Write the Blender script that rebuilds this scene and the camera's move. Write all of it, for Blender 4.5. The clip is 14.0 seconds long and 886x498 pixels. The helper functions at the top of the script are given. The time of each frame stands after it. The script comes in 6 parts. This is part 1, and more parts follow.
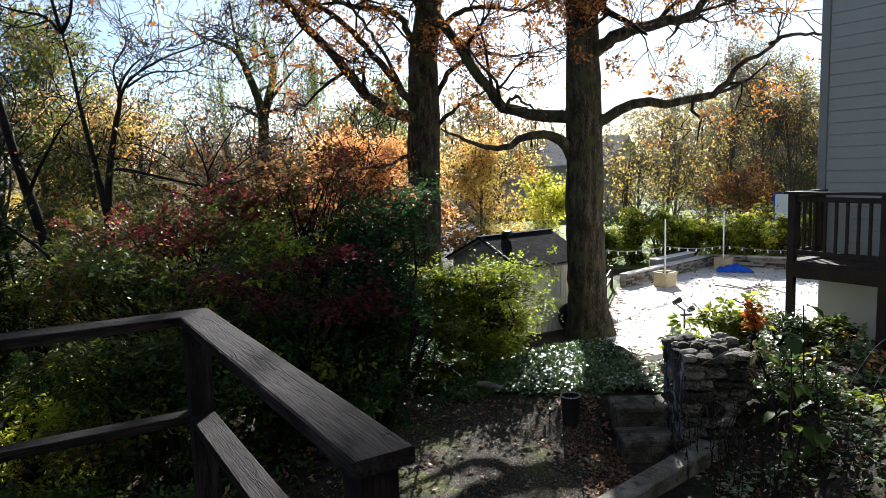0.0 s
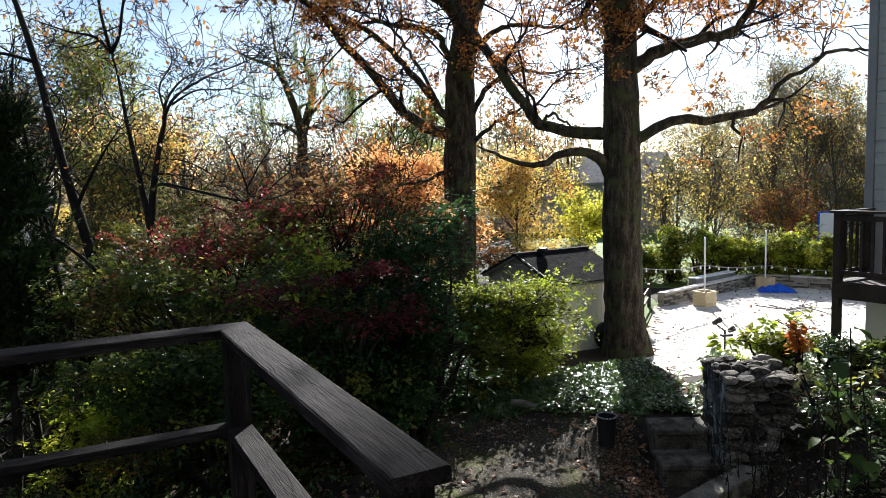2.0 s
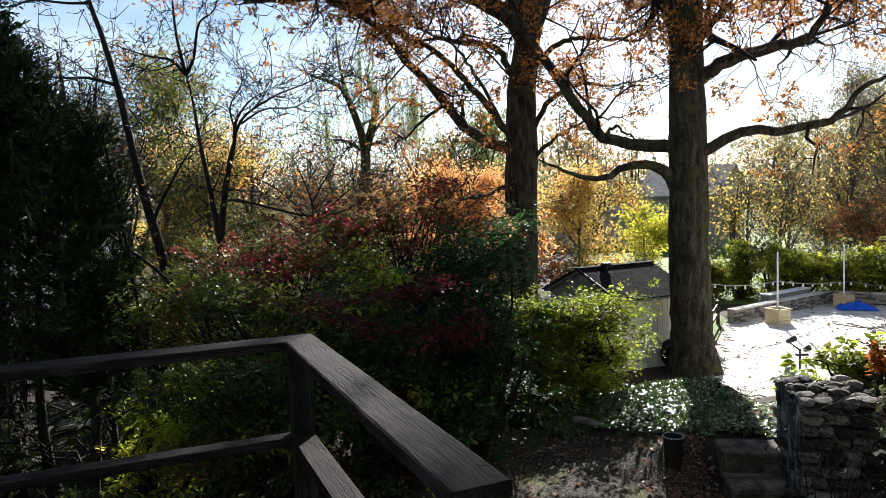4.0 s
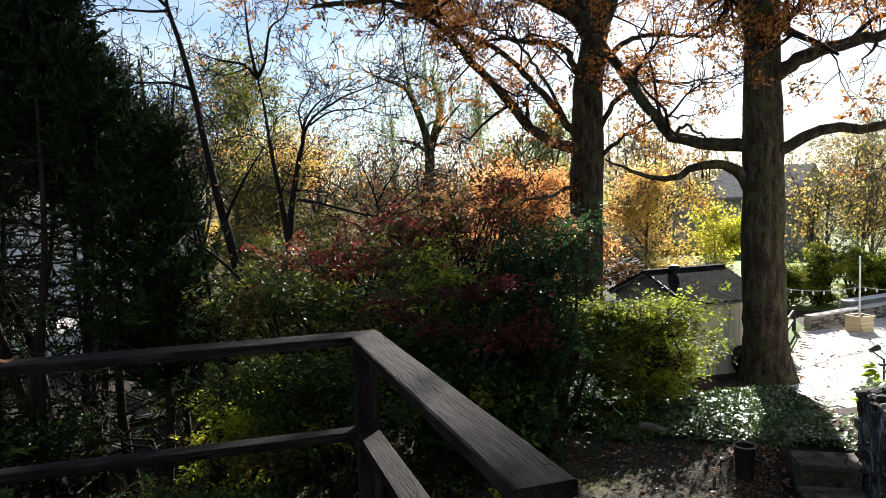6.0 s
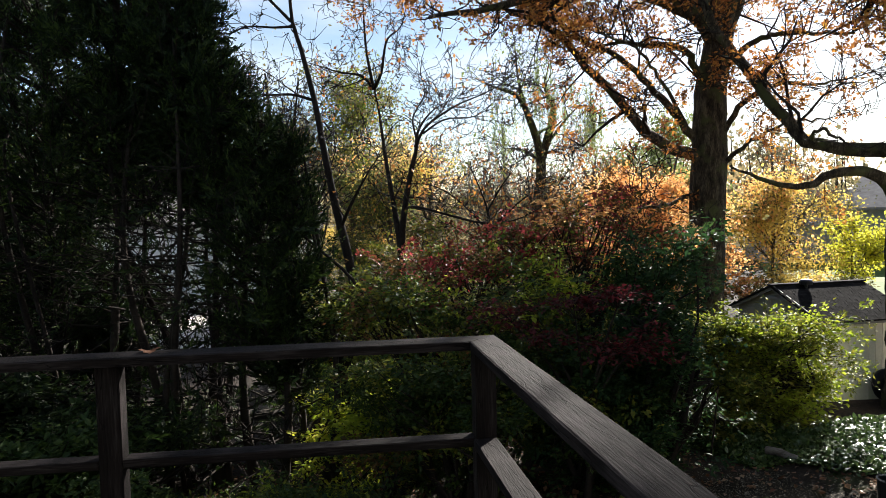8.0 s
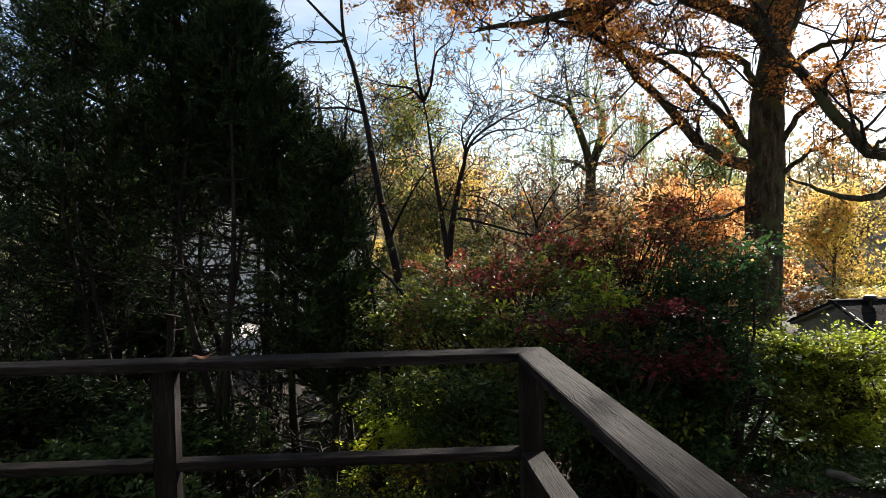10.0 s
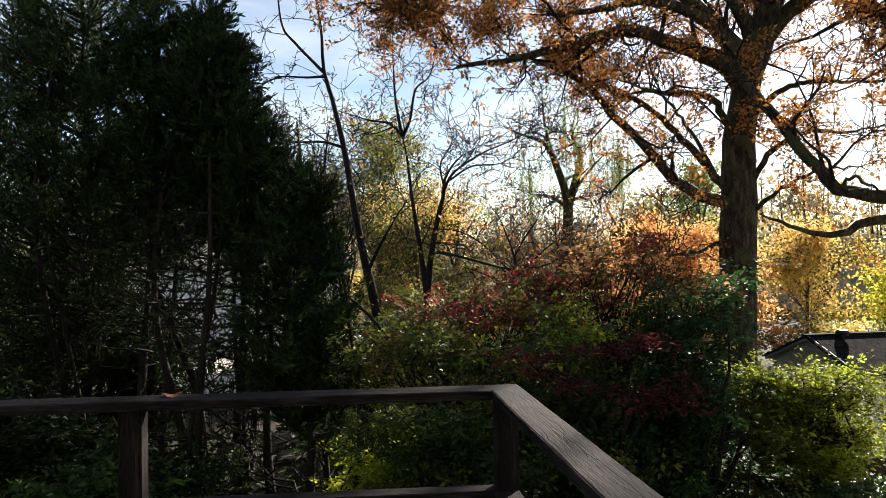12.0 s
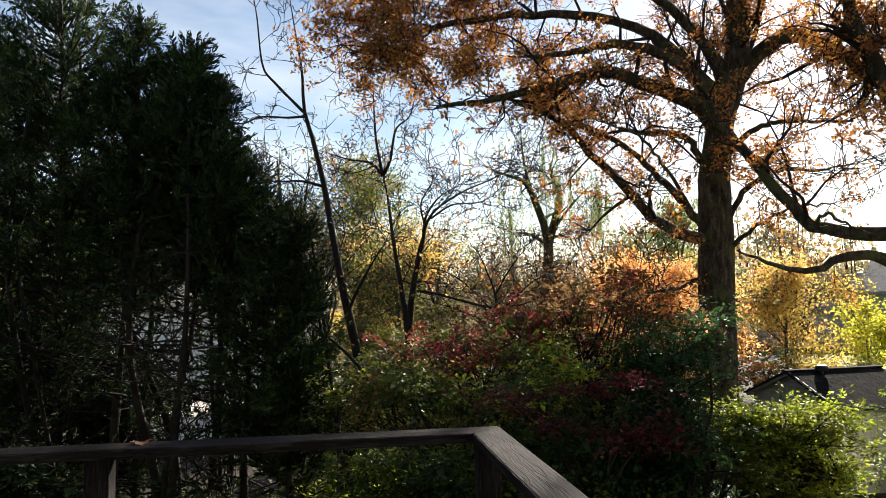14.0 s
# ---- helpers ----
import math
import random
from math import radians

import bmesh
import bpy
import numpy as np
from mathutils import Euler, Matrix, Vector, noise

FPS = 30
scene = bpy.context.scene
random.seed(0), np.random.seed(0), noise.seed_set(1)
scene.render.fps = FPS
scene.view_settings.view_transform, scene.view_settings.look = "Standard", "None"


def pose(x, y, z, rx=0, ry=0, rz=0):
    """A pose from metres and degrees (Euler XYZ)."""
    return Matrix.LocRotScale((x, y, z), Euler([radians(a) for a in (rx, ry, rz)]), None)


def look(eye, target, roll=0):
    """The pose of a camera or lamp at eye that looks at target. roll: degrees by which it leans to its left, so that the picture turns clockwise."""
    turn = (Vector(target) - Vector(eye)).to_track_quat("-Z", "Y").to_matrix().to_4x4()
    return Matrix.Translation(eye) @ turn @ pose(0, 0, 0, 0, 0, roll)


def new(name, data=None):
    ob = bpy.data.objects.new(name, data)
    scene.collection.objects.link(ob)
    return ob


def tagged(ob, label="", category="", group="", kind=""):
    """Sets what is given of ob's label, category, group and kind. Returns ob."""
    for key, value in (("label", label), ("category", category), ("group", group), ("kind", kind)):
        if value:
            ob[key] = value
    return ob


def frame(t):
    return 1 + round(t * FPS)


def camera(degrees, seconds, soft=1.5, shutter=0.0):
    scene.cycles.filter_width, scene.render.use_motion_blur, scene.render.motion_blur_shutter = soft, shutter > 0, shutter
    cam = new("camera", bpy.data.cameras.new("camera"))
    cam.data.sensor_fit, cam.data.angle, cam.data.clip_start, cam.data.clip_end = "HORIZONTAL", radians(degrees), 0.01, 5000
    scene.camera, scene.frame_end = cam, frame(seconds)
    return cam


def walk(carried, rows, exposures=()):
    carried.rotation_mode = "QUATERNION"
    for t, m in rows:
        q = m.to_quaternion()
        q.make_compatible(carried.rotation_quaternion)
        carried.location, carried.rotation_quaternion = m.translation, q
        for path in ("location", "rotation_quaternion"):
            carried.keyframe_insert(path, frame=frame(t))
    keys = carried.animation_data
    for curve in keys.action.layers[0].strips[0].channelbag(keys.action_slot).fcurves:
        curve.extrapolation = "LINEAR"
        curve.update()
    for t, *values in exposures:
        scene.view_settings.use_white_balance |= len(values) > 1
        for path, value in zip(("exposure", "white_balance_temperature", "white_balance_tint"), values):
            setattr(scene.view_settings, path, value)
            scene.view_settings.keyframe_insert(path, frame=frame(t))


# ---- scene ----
cam = camera(66.4, 14.0, 0.85)
ROWS = [
    (0, pose(0.000, 0.001, 4.301, 83.09, 1.95, -0.22)),
    (0.5, pose(-0.007, 0.011, 4.301, 83.41, 1.84, 0.11)),
    (1, pose(-0.005, 0.005, 4.305, 83.90, 1.72, 0.69)),
    (1.5, pose(-0.010, 0.003, 4.307, 84.33, 1.62, 1.55)),
    (2, pose(-0.008, -0.002, 4.305, 84.55, 1.69, 2.78)),
    (2.5, pose(-0.003, -0.010, 4.306, 84.89, 1.93, 4.14)),
    (3, pose(-0.003, -0.014, 4.306, 85.49, 2.02, 5.35)),
    (5.5, pose(-0.016, -0.008, 4.297, 86.16, 1.88, 12.01)),
    (6, pose(-0.014, -0.012, 4.293, 86.18, 1.84, 13.28)),
    (6.5, pose(-0.020, -0.015, 4.290, 86.34, 1.54, 14.54)),
    (7, pose(-0.040, 0.008, 4.285, 86.87, 1.11, 16.60)),
    (7.5, pose(-0.062, 0.005, 4.277, 87.13, 1.05, 19.75)),
    (8, pose(-0.084, 0.024, 4.272, 87.14, 1.37, 22.45)),
    (8.5, pose(-0.087, 0.031, 4.267, 87.31, 1.49, 24.55)),
    (11, pose(-0.080, 0.021, 4.266, 88.88, 0.96, 26.62)),
    (11.5, pose(-0.073, 0.021, 4.272, 89.50, 1.01, 25.99)),
    (12, pose(-0.065, 0.028, 4.280, 91.02, 0.92, 24.74)),
    (12.5, pose(-0.063, 0.043, 4.283, 92.25, 1.17, 23.87)),
    (13, pose(-0.070, 0.056, 4.286, 93.10, 0.83, 23.53)),
    (13.5, pose(-0.068, 0.057, 4.286, 93.83, 1.22, 23.49)),
    (14, pose(-0.069, 0.060, 4.285, 94.23, 1.37, 23.17)),
]
walk(cam, ROWS, [(0, 1.67, 6100, 10), (7, 1.72, 6500, 10), (14, 1.8, 7000, 10)])

# ---- sky and sun ----
SUN_AZ, SUN_EL = 8.0, 28.0
world = bpy.data.worlds.new("sky")
scene.world = world
world.use_nodes = True
wn, wl = world.node_tree.nodes, world.node_tree.links
sky = wn.new("ShaderNodeTexSky")
sky.sky_type, sky.sun_disc = "NISHITA", False
sky.sun_elevation, sky.sun_rotation = radians(SUN_EL), radians(SUN_AZ)
sky.air_density, sky.dust_density, sky.ozone_density = 1.0, 0.35, 1.5
wc = wn.new("ShaderNodeTexCoord")
wm = wn.new("ShaderNodeMapping")
wm.inputs["Scale"].default_value = (1.6, 1.6, 5.0)
wno = wn.new("ShaderNodeTexNoise")
wno.inputs["Scale"].default_value, wno.inputs["Detail"].default_value = 2.2, 6.0
wr = wn.new("ShaderNodeValToRGB")
wr.color_ramp.elements[0].position, wr.color_ramp.elements[1].position = 0.44, 0.75
wmix = wn.new("ShaderNodeMix")
wmix.data_type = "RGBA"
wmix.inputs["B"].default_value = (8.4, 8.7, 9.0, 1)
wmul = wn.new("ShaderNodeMath")
wmul.operation = "MULTIPLY"
wmul.inputs[1].default_value = 0.5
wl.new(wc.outputs["Generated"], wm.inputs["Vector"])
wl.new(wm.outputs["Vector"], wno.inputs["Vector"])
wl.new(wno.outputs["Fac"], wr.inputs["Fac"])
wl.new(wr.outputs["Color"], wmul.inputs[0])
wl.new(wmul.outputs["Value"], wmix.inputs["Factor"])
wl.new(sky.outputs["Color"], wmix.inputs["A"])
wl.new(wmix.outputs["Result"], wn["Background"].inputs["Color"])
wn["Background"].inputs["Strength"].default_value = 0.047

sa, se = radians(SUN_AZ), radians(SUN_EL)
sun_way = Vector((math.sin(sa) * math.cos(se), math.cos(sa) * math.cos(se), math.sin(se)))
sun = new("sun", bpy.data.lights.new("sun", "SUN"))
sun.data.energy, sun.data.angle, sun.data.color = 5.0, radians(0.53), (1.0, 0.95, 0.88)
sun.matrix_world = look(sun_way * 60, (0, 0, 0))


# ---- materials ----
def rgba(c):
    return (c[0], c[1], c[2], 1.0)


def base_material(name):
    m = bpy.data.materials.new(name)
    m.use_nodes = True
    return m, m.node_tree.nodes, m.node_tree.links, m.node_tree.nodes["Principled BSDF"]


def ramp(nodes, colours, stops=None):
    r = nodes.new("ShaderNodeValToRGB")
    e = r.color_ramp.elements
    n = len(colours)
    while len(e) < n:
        e.new(0.5)
    for i, c in enumerate(colours):
        e[i].position = stops[i] if stops else i / max(1, n - 1)
        e[i].color = rgba(c)
    return r


def leaf_material(name, colours, gloss=0.5, thin=0.45, stops=None):
    """Leaves whose colour differs from blade to blade; light shines through them."""
    m, n, l, p = base_material(name)
    geo = n.new("ShaderNodeNewGeometry")
    r = ramp(n, colours, stops)
    no = n.new("ShaderNodeTexNoise")
    no.inputs["Scale"].default_value = 1.3
    tc = n.new("ShaderNodeTexCoord")
    l.new(tc.outputs["Object"], no.inputs["Vector"])
    mix = n.new("ShaderNodeMath")
    mix.operation = "MULTIPLY_ADD"
    mix.inputs[1].default_value, mix.inputs[2].default_value = 0.8, -0.15
    add = n.new("ShaderNodeMath")
    add.operation = "MULTIPLY_ADD"
    add.inputs[1].default_value = 0.55
    l.new(no.outputs["Fac"], mix.inputs[0])
    l.new(geo.outputs["Random Per Island"], add.inputs[0])
    l.new(mix.outputs["Value"], add.inputs[2])
    l.new(add.outputs["Value"], r.inputs["Fac"])
    l.new(r.outputs["Color"], p.inputs["Base Color"])
    p.inputs["Roughness"].default_value = gloss
    p.inputs["Specular IOR Level"].default_value = 0.5 if gloss < 0.35 else 0.25
    tr = n.new("ShaderNodeBsdfTranslucent")
    l.new(r.outputs["Color"], tr.inputs["Color"])
    ms = n.new("ShaderNodeMixShader")
    ms.inputs["Fac"].default_value = thin
    l.new(p.outputs["BSDF"], ms.inputs[1])
    l.new(tr.outputs["BSDF"], ms.inputs[2])
    l.new(ms.outputs["Shader"], n["Material Output"].inputs["Surface"])
    return m


def surface(name, colours, scale=6.0, stretch=(1, 1, 1), rough=0.8, bump=0.3, fine=8.0, metal=0.0, spot=None, per_object=0.0, depth=0.02, spec=0.2):
    """A worn surface: broad stains and fine grain, with relief."""
    m, n, l, p = base_material(name)
    tc = n.new("ShaderNodeTexCoord")
    mp = n.new("ShaderNodeMapping")
    mp.inputs["Scale"].default_value = stretch
    l.new(tc.outputs["Object"], mp.inputs["Vector"])
    big, small = n.new("ShaderNodeTexNoise"), n.new("ShaderNodeTexNoise")
    big.inputs["Scale"].default_value, big.inputs["Detail"].default_value = scale, 4.0
    small.inputs["Scale"].default_value, small.inputs["Detail"].default_value = scale * fine, 6.0
    small.inputs["Roughness"].default_value = 0.7
    for t in (big, small):
        l.new(mp.outputs["Vector"], t.inputs["Vector"])
    mix = n.new("ShaderNodeMix")
    mix.inputs["Factor"].default_value = 0.5
    l.new(big.outputs["Fac"], mix.inputs["A"])
    l.new(small.outputs["Fac"], mix.inputs["B"])
    fac = mix.outputs["Result"]
    if per_object:
        oi = n.new("ShaderNodeObjectInfo")
        ad = n.new("ShaderNodeMath")
        ad.operation = "MULTIPLY_ADD"
        ad.inputs[1].default_value = per_object
        sub = n.new("ShaderNodeMath")
        sub.operation = "SUBTRACT"
        sub.inputs[1].default_value = per_object / 2
        l.new(oi.outputs["Random"], ad.inputs[0])
        l.new(fac, ad.inputs[2])
        l.new(ad.outputs["Value"], sub.inputs[0])
        fac = sub.outputs["Value"]
    k = len(colours)
    r = ramp(n, colours, [0.38 + 0.24 * i / max(1, k - 1) for i in range(k)])
    l.new(fac, r.inputs["Fac"])
    col = r.outputs["Color"]
    if spot:
        vo = n.new("ShaderNodeTexNoise")
        vo.inputs["Scale"].default_value, vo.inputs["Detail"].default_value = spot[1], 5.0
        l.new(tc.outputs["Object"], vo.inputs["Vector"])
        rr = ramp(n, [(0, 0, 0), (1, 1, 1)], [spot[2], spot[2] + 0.12])
        l.new(vo.outputs["Fac"], rr.inputs["Fac"])
        sm = n.new("ShaderNodeMix")
        sm.data_type = "RGBA"
        sm.inputs["B"].default_value = rgba(spot[0])
        l.new(rr.outputs["Color"], sm.inputs["Factor"])
        l.new(col, sm.inputs["A"])
        col = sm.outputs["Result"]
    l.new(col, p.inputs["Base Color"])
    p.inputs["Roughness"].default_value, p.inputs["Metallic"].default_value = rough, metal
    p.inputs["Specular IOR Level"].default_value = spec
    if bump:
        b = n.new("ShaderNodeBump")
        b.inputs["Strength"].default_value, b.inputs["Distance"].default_value = bump, depth
        l.new(mix.outputs["Result"], b.inputs["Height"])
        l.new(b.outputs["Normal"], p.inputs["Normal"])
    return m


def aggregate(m, scale, colour):
    """Small pale stones showing in a surface."""
    n, l = m.node_tree.nodes, m.node_tree.links
    p = n["Principled BSDF"]
    src = p.inputs["Base Color"].links[0].from_socket
    tc = n.new("ShaderNodeTexCoord")
    vo = n.new("ShaderNodeTexVoronoi")
    vo.inputs["Scale"].default_value = scale
    l.new(tc.outputs["Object"], vo.inputs["Vector"])
    r = ramp(n, [(0, 0, 0), (0.06, 0.06, 0.06), (0.9, 0.9, 0.9)], [0.58, 0.72, 0.88])
    l.new(vo.outputs["Color"], r.inputs["Fac"])
    mix = n.new("ShaderNodeMix")
    mix.data_type = "RGBA"
    mix.inputs["B"].default_value = rgba(colour)
    l.new(r.outputs["Color"], mix.inputs["Factor"])
    l.new(src, mix.inputs["A"])
    l.new(mix.outputs["Result"], p.inputs["Base Color"])


def timber(name, dark, mid, pale):
    """Weathered boards: long grain along x, fine lines, open cracks."""
    m, n, l, p = base_material(name)
    tc = n.new("ShaderNodeTexCoord")
    tex = []
    for sc, st, det in ((1.0, (3.0, 34, 34), 4.0), (1.0, (11, 160, 160), 5.0), (1.0, (1.7, 19, 19), 4.0), (4.5, (1, 1, 1), 5.0)):
        mp = n.new("ShaderNodeMapping")
        mp.inputs["Scale"].default_value = st
        t = n.new("ShaderNodeTexNoise")
        t.inputs["Scale"].default_value, t.inputs["Detail"].default_value = sc, det
        l.new(tc.outputs["Object"], mp.inputs["Vector"])
        l.new(mp.outputs["Vector"], t.inputs["Vector"])
        tex.append(t.outputs["Fac"])
    mix = n.new("ShaderNodeMix")
    mix.inputs["Factor"].default_value = 0.55
    l.new(tex[0], mix.inputs["A"])
    l.new(tex[1], mix.inputs["B"])
    wear = n.new("ShaderNodeMix")
    wear.inputs["Factor"].default_value = 0.3
    l.new(mix.outputs["Result"], wear.inputs["A"])
    l.new(tex[3], wear.inputs["B"])
    r = ramp(n, [dark, mid, pale], [0.34, 0.5, 0.66])
    l.new(wear.outputs["Result"], r.inputs["Fac"])
    crack = ramp(n, [(1, 1, 1), (0.08, 0.08, 0.08), (1, 1, 1)], [0.44, 0.45, 0.462])
    l.new(tex[2], crack.inputs["Fac"])
    mul = n.new("ShaderNodeMix")
    mul.data_type, mul.blend_type = "RGBA", "MULTIPLY"
    mul.inputs["Factor"].default_value = 1.0
    l.new(r.outputs["Color"], mul.inputs["A"])
    l.new(crack.outputs["Color"], mul.inputs["B"])
    l.new(mul.outputs["Result"], p.inputs["Base Color"])
    hgt = n.new("ShaderNodeMath")
    hgt.operation = "MULTIPLY"
    l.new(mix.outputs["Result"], hgt.inputs[0])
    l.new(crack.outputs["Color"], hgt.inputs[1])
    b = n.new("ShaderNodeBump")
    b.inputs["Strength"].default_value, b.inputs["Distance"].default_value = 0.9, 0.006
    l.new(hgt.outputs["Value"], b.inputs["Height"])
    l.new(b.outputs["Normal"], p.inputs["Normal"])
    p.inputs["Roughness"].default_value, p.inputs["Specular IOR Level"].default_value = 0.8, 0.07
    return m


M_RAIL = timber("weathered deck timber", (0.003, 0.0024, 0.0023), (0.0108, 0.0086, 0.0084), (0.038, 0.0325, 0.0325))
M_BARK = surface("oak bark", [(0.009, 0.007, 0.005), (0.04, 0.031, 0.02), (0.12, 0.098, 0.066)], 2.6, (3.4, 3.4, 0.9), 0.9, 1.0, 5, spot=((0.06, 0.065, 0.024), 2.2, 0.52), depth=0.09)
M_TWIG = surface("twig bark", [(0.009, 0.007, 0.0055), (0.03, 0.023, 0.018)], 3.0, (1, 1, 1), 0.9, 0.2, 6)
# Paler bark for trees farther off; the haze is put into the colour.
M_HAZE_BARK = surface("bark paled for haze", [(0.05, 0.042, 0.036), (0.13, 0.112, 0.095)], 2.0, (2, 2, 0.6), 0.9, 0.6, 6)
M_SOIL = surface("soil and old leaves", [(0.008, 0.006, 0.0045), (0.026, 0.019, 0.014), (0.06, 0.044, 0.03)], 1.2, (1, 1, 1), 0.95, 0.8, 14, spot=((0.05, 0.065, 0.02), 0.55, 0.6), depth=0.05)
M_DRIVE = surface("old asphalt with grit and moss", [(0.008, 0.0065, 0.0045), (0.02, 0.0165, 0.0115), (0.045, 0.037, 0.025)], 1.4, (1, 1, 1), 0.9, 0.9, 22, spot=((0.055, 0.06, 0.012), 1.3, 0.58), depth=0.02, spec=0.1)
aggregate(M_DRIVE, 75.0, (0.22, 0.19, 0.135))
M_LAWN = surface("mown lawn", [(0.05, 0.085, 0.018), (0.1, 0.15, 0.03), (0.15, 0.19, 0.05)], 0.5, (1, 1, 1), 0.9, 0.5, 30, depth=0.05)
M_PAVER = surface("pale concrete paver", [(0.36, 0.33, 0.3), (0.5, 0.47, 0.43), (0.6, 0.57, 0.53)], 2.2, (1, 1, 1), 0.85, 0.3, 20, per_object=0.2, depth=0.008)
M_JOINT = surface("sand joint", [(0.22, 0.2, 0.17), (0.36, 0.33, 0.29)], 3, (1, 1, 1), 0.95, 0.3, 20)
M_STONE = surface("fieldstone", [(0.014, 0.011, 0.008), (0.048, 0.039, 0.03), (0.19, 0.165, 0.135)], 5, (1, 1, 1), 0.85, 0.7, 8, per_object=0.32, spot=((0.06, 0.075, 0.03), 3.0, 0.62))
M_MORTAR = surface("lime-streaked mortar", [(0.012, 0.012, 0.012), (0.045, 0.047, 0.05), (0.3, 0.32, 0.34)], 5, (2.5, 2.5, 0.7), 0.9, 0.7, 5)
M_BLOCK = surface("tumbled wall block", [(0.08, 0.072, 0.062), (0.19, 0.172, 0.15), (0.33, 0.3, 0.265)], 3, (1, 1, 1), 0.9, 0.5, 12, per_object=0.4)
M_CONCRETE = surface("weathered concrete", [(0.022, 0.018, 0.013), (0.068, 0.058, 0.044), (0.16, 0.142, 0.112)], 3.5, (1, 1, 1), 0.9, 0.6, 14, spot=((0.02, 0.018, 0.013), 5, 0.52))
M_KERB = surface("pale weathered concrete", [(0.06, 0.052, 0.04), (0.15, 0.133, 0.106), (0.27, 0.245, 0.2)], 3.5, (1, 1, 1), 0.9, 0.6, 14, spot=((0.06, 0.052, 0.038), 5, 0.56))
M_SIDING = surface("grey-green lap siding", [(0.28, 0.28, 0.255), (0.32, 0.32, 0.292), (0.35, 0.35, 0.32)], 0.8, (1, 1, 5), 0.6, 0.1, 30)
M_TRIM = surface("painted trim", [(0.2, 0.2, 0.19), (0.26, 0.255, 0.245)], 2, (1, 1, 1), 0.6, 0.05, 20)
M_STUCCO = surface("pale stucco", [(0.5, 0.47, 0.43), (0.6, 0.57, 0.53)], 1.5, (1, 1, 1), 0.9, 0.4, 40)
M_DARKWOOD = surface("dark stained wood", [(0.02, 0.013, 0.011), (0.05, 0.034, 0.028)], 2.5, (1, 1, 1), 0.55, 0.3, 10)
# Two tones of the same shed boards: bright long wall, darkened shaded gable.
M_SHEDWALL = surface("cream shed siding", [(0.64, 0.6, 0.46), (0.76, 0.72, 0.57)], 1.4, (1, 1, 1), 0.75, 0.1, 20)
M_SHED_SHADED = surface("shed boards darkened as in shade", [(0.2, 0.2, 0.16), (0.28, 0.28, 0.23)], 1.4, (1, 1, 1), 0.75, 0.1, 20)
M_SHINGLE = surface("charcoal shingle", [(0.005, 0.005, 0.0055), (0.0115, 0.0112, 0.0118), (0.026, 0.025, 0.026)], 4, (1, 1, 1), 0.95, 0.6, 20, per_object=0.16, spec=0.04)
M_WHITE = surface("white painted metal", [(0.7, 0.7, 0.7), (0.8, 0.8, 0.8)], 3, (1, 1, 1), 0.5, 0.0, 10)
M_BOX = surface("yellowish planter timber", [(0.5, 0.4, 0.24), (0.66, 0.55, 0.36)], 3, (1, 1, 6), 0.75, 0.2, 10)
M_TARP = surface("blue tarpaulin", [(0.006, 0.06, 0.42), (0.015, 0.11, 0.62)], 4, (1, 1, 1), 0.35, 0.4, 4)
M_BLACK = surface("black plastic", [(0.008, 0.008, 0.009), (0.02, 0.02, 0.02)], 3, (1, 1, 1), 0.4, 0.1, 10)
M_POTRIM = surface("chalky pot rim", [(0.14, 0.135, 0.125), (0.36, 0.35, 0.33)], 9, (1, 1, 1), 0.8, 0.3, 5)
M_GLASSB = surface("frosted bulb glass", [(0.75, 0.75, 0.72), (0.85, 0.85, 0.82)], 3, (1, 1, 1), 0.15, 0.0, 5)
M_FARWALL = surface("grey house siding", [(0.25, 0.25, 0.26), (0.31, 0.31, 0.32)], 1, (1, 1, 6), 0.7, 0.1, 20)
M_FARROOF = surface("grey-brown roof shingles", [(0.17, 0.15, 0.14), (0.27, 0.25, 0.24)], 2, (1, 1, 1), 0.8, 0.3, 20)
M_WHITEWALL = surface("white house siding", [(0.68, 0.69, 0.7), (0.8, 0.8, 0.81)], 1, (1, 1, 6), 0.6, 0.1, 20)
M_PANE = surface("dark window glass", [(0.02, 0.024, 0.03), (0.04, 0.046, 0.055)], 1, (1, 1, 1), 0.08, 0.0, 5)
M_STEEL = surface("galvanised wire", [(0.35, 0.35, 0.35), (0.55, 0.55, 0.55)], 5, (1, 1, 1), 0.35, 0.0, 5, metal=0.9)
M_VINE = surface("dry vine", [(0.05, 0.038, 0.026), (0.13, 0.1, 0.07)], 6, (1, 1, 1), 0.9, 0.2, 6)
M_LOG = surface("barkless grey log", [(0.07, 0.06, 0.052), (0.2, 0.18, 0.155)], 3, (1, 6, 6), 0.9, 0.6, 8)

L_OAK = leaf_material("oak leaves in autumn", [(0.05, 0.022, 0.016), (0.2, 0.075, 0.026), (0.48, 0.2, 0.045), (0.54, 0.36, 0.075)], 0.5, 0.48)
L_OAK_DARK = leaf_material("brown-red oak leaves", [(0.05, 0.022, 0.018), (0.16, 0.064, 0.026), (0.42, 0.175, 0.04), (0.42, 0.31, 0.055)], 0.5, 0.5)
L_ORANGE = leaf_material("orange maple leaves", [(0.34, 0.11, 0.03), (0.66, 0.31, 0.1), (0.8, 0.47, 0.19), (0.76, 0.54, 0.24)], 0.5, 0.6)
L_RED = leaf_material("crimson dogwood leaves", [(0.02, 0.03, 0.01), (0.08, 0.03, 0.016), (0.23, 0.032, 0.035), (0.5, 0.1, 0.11)], 0.5, 0.5)
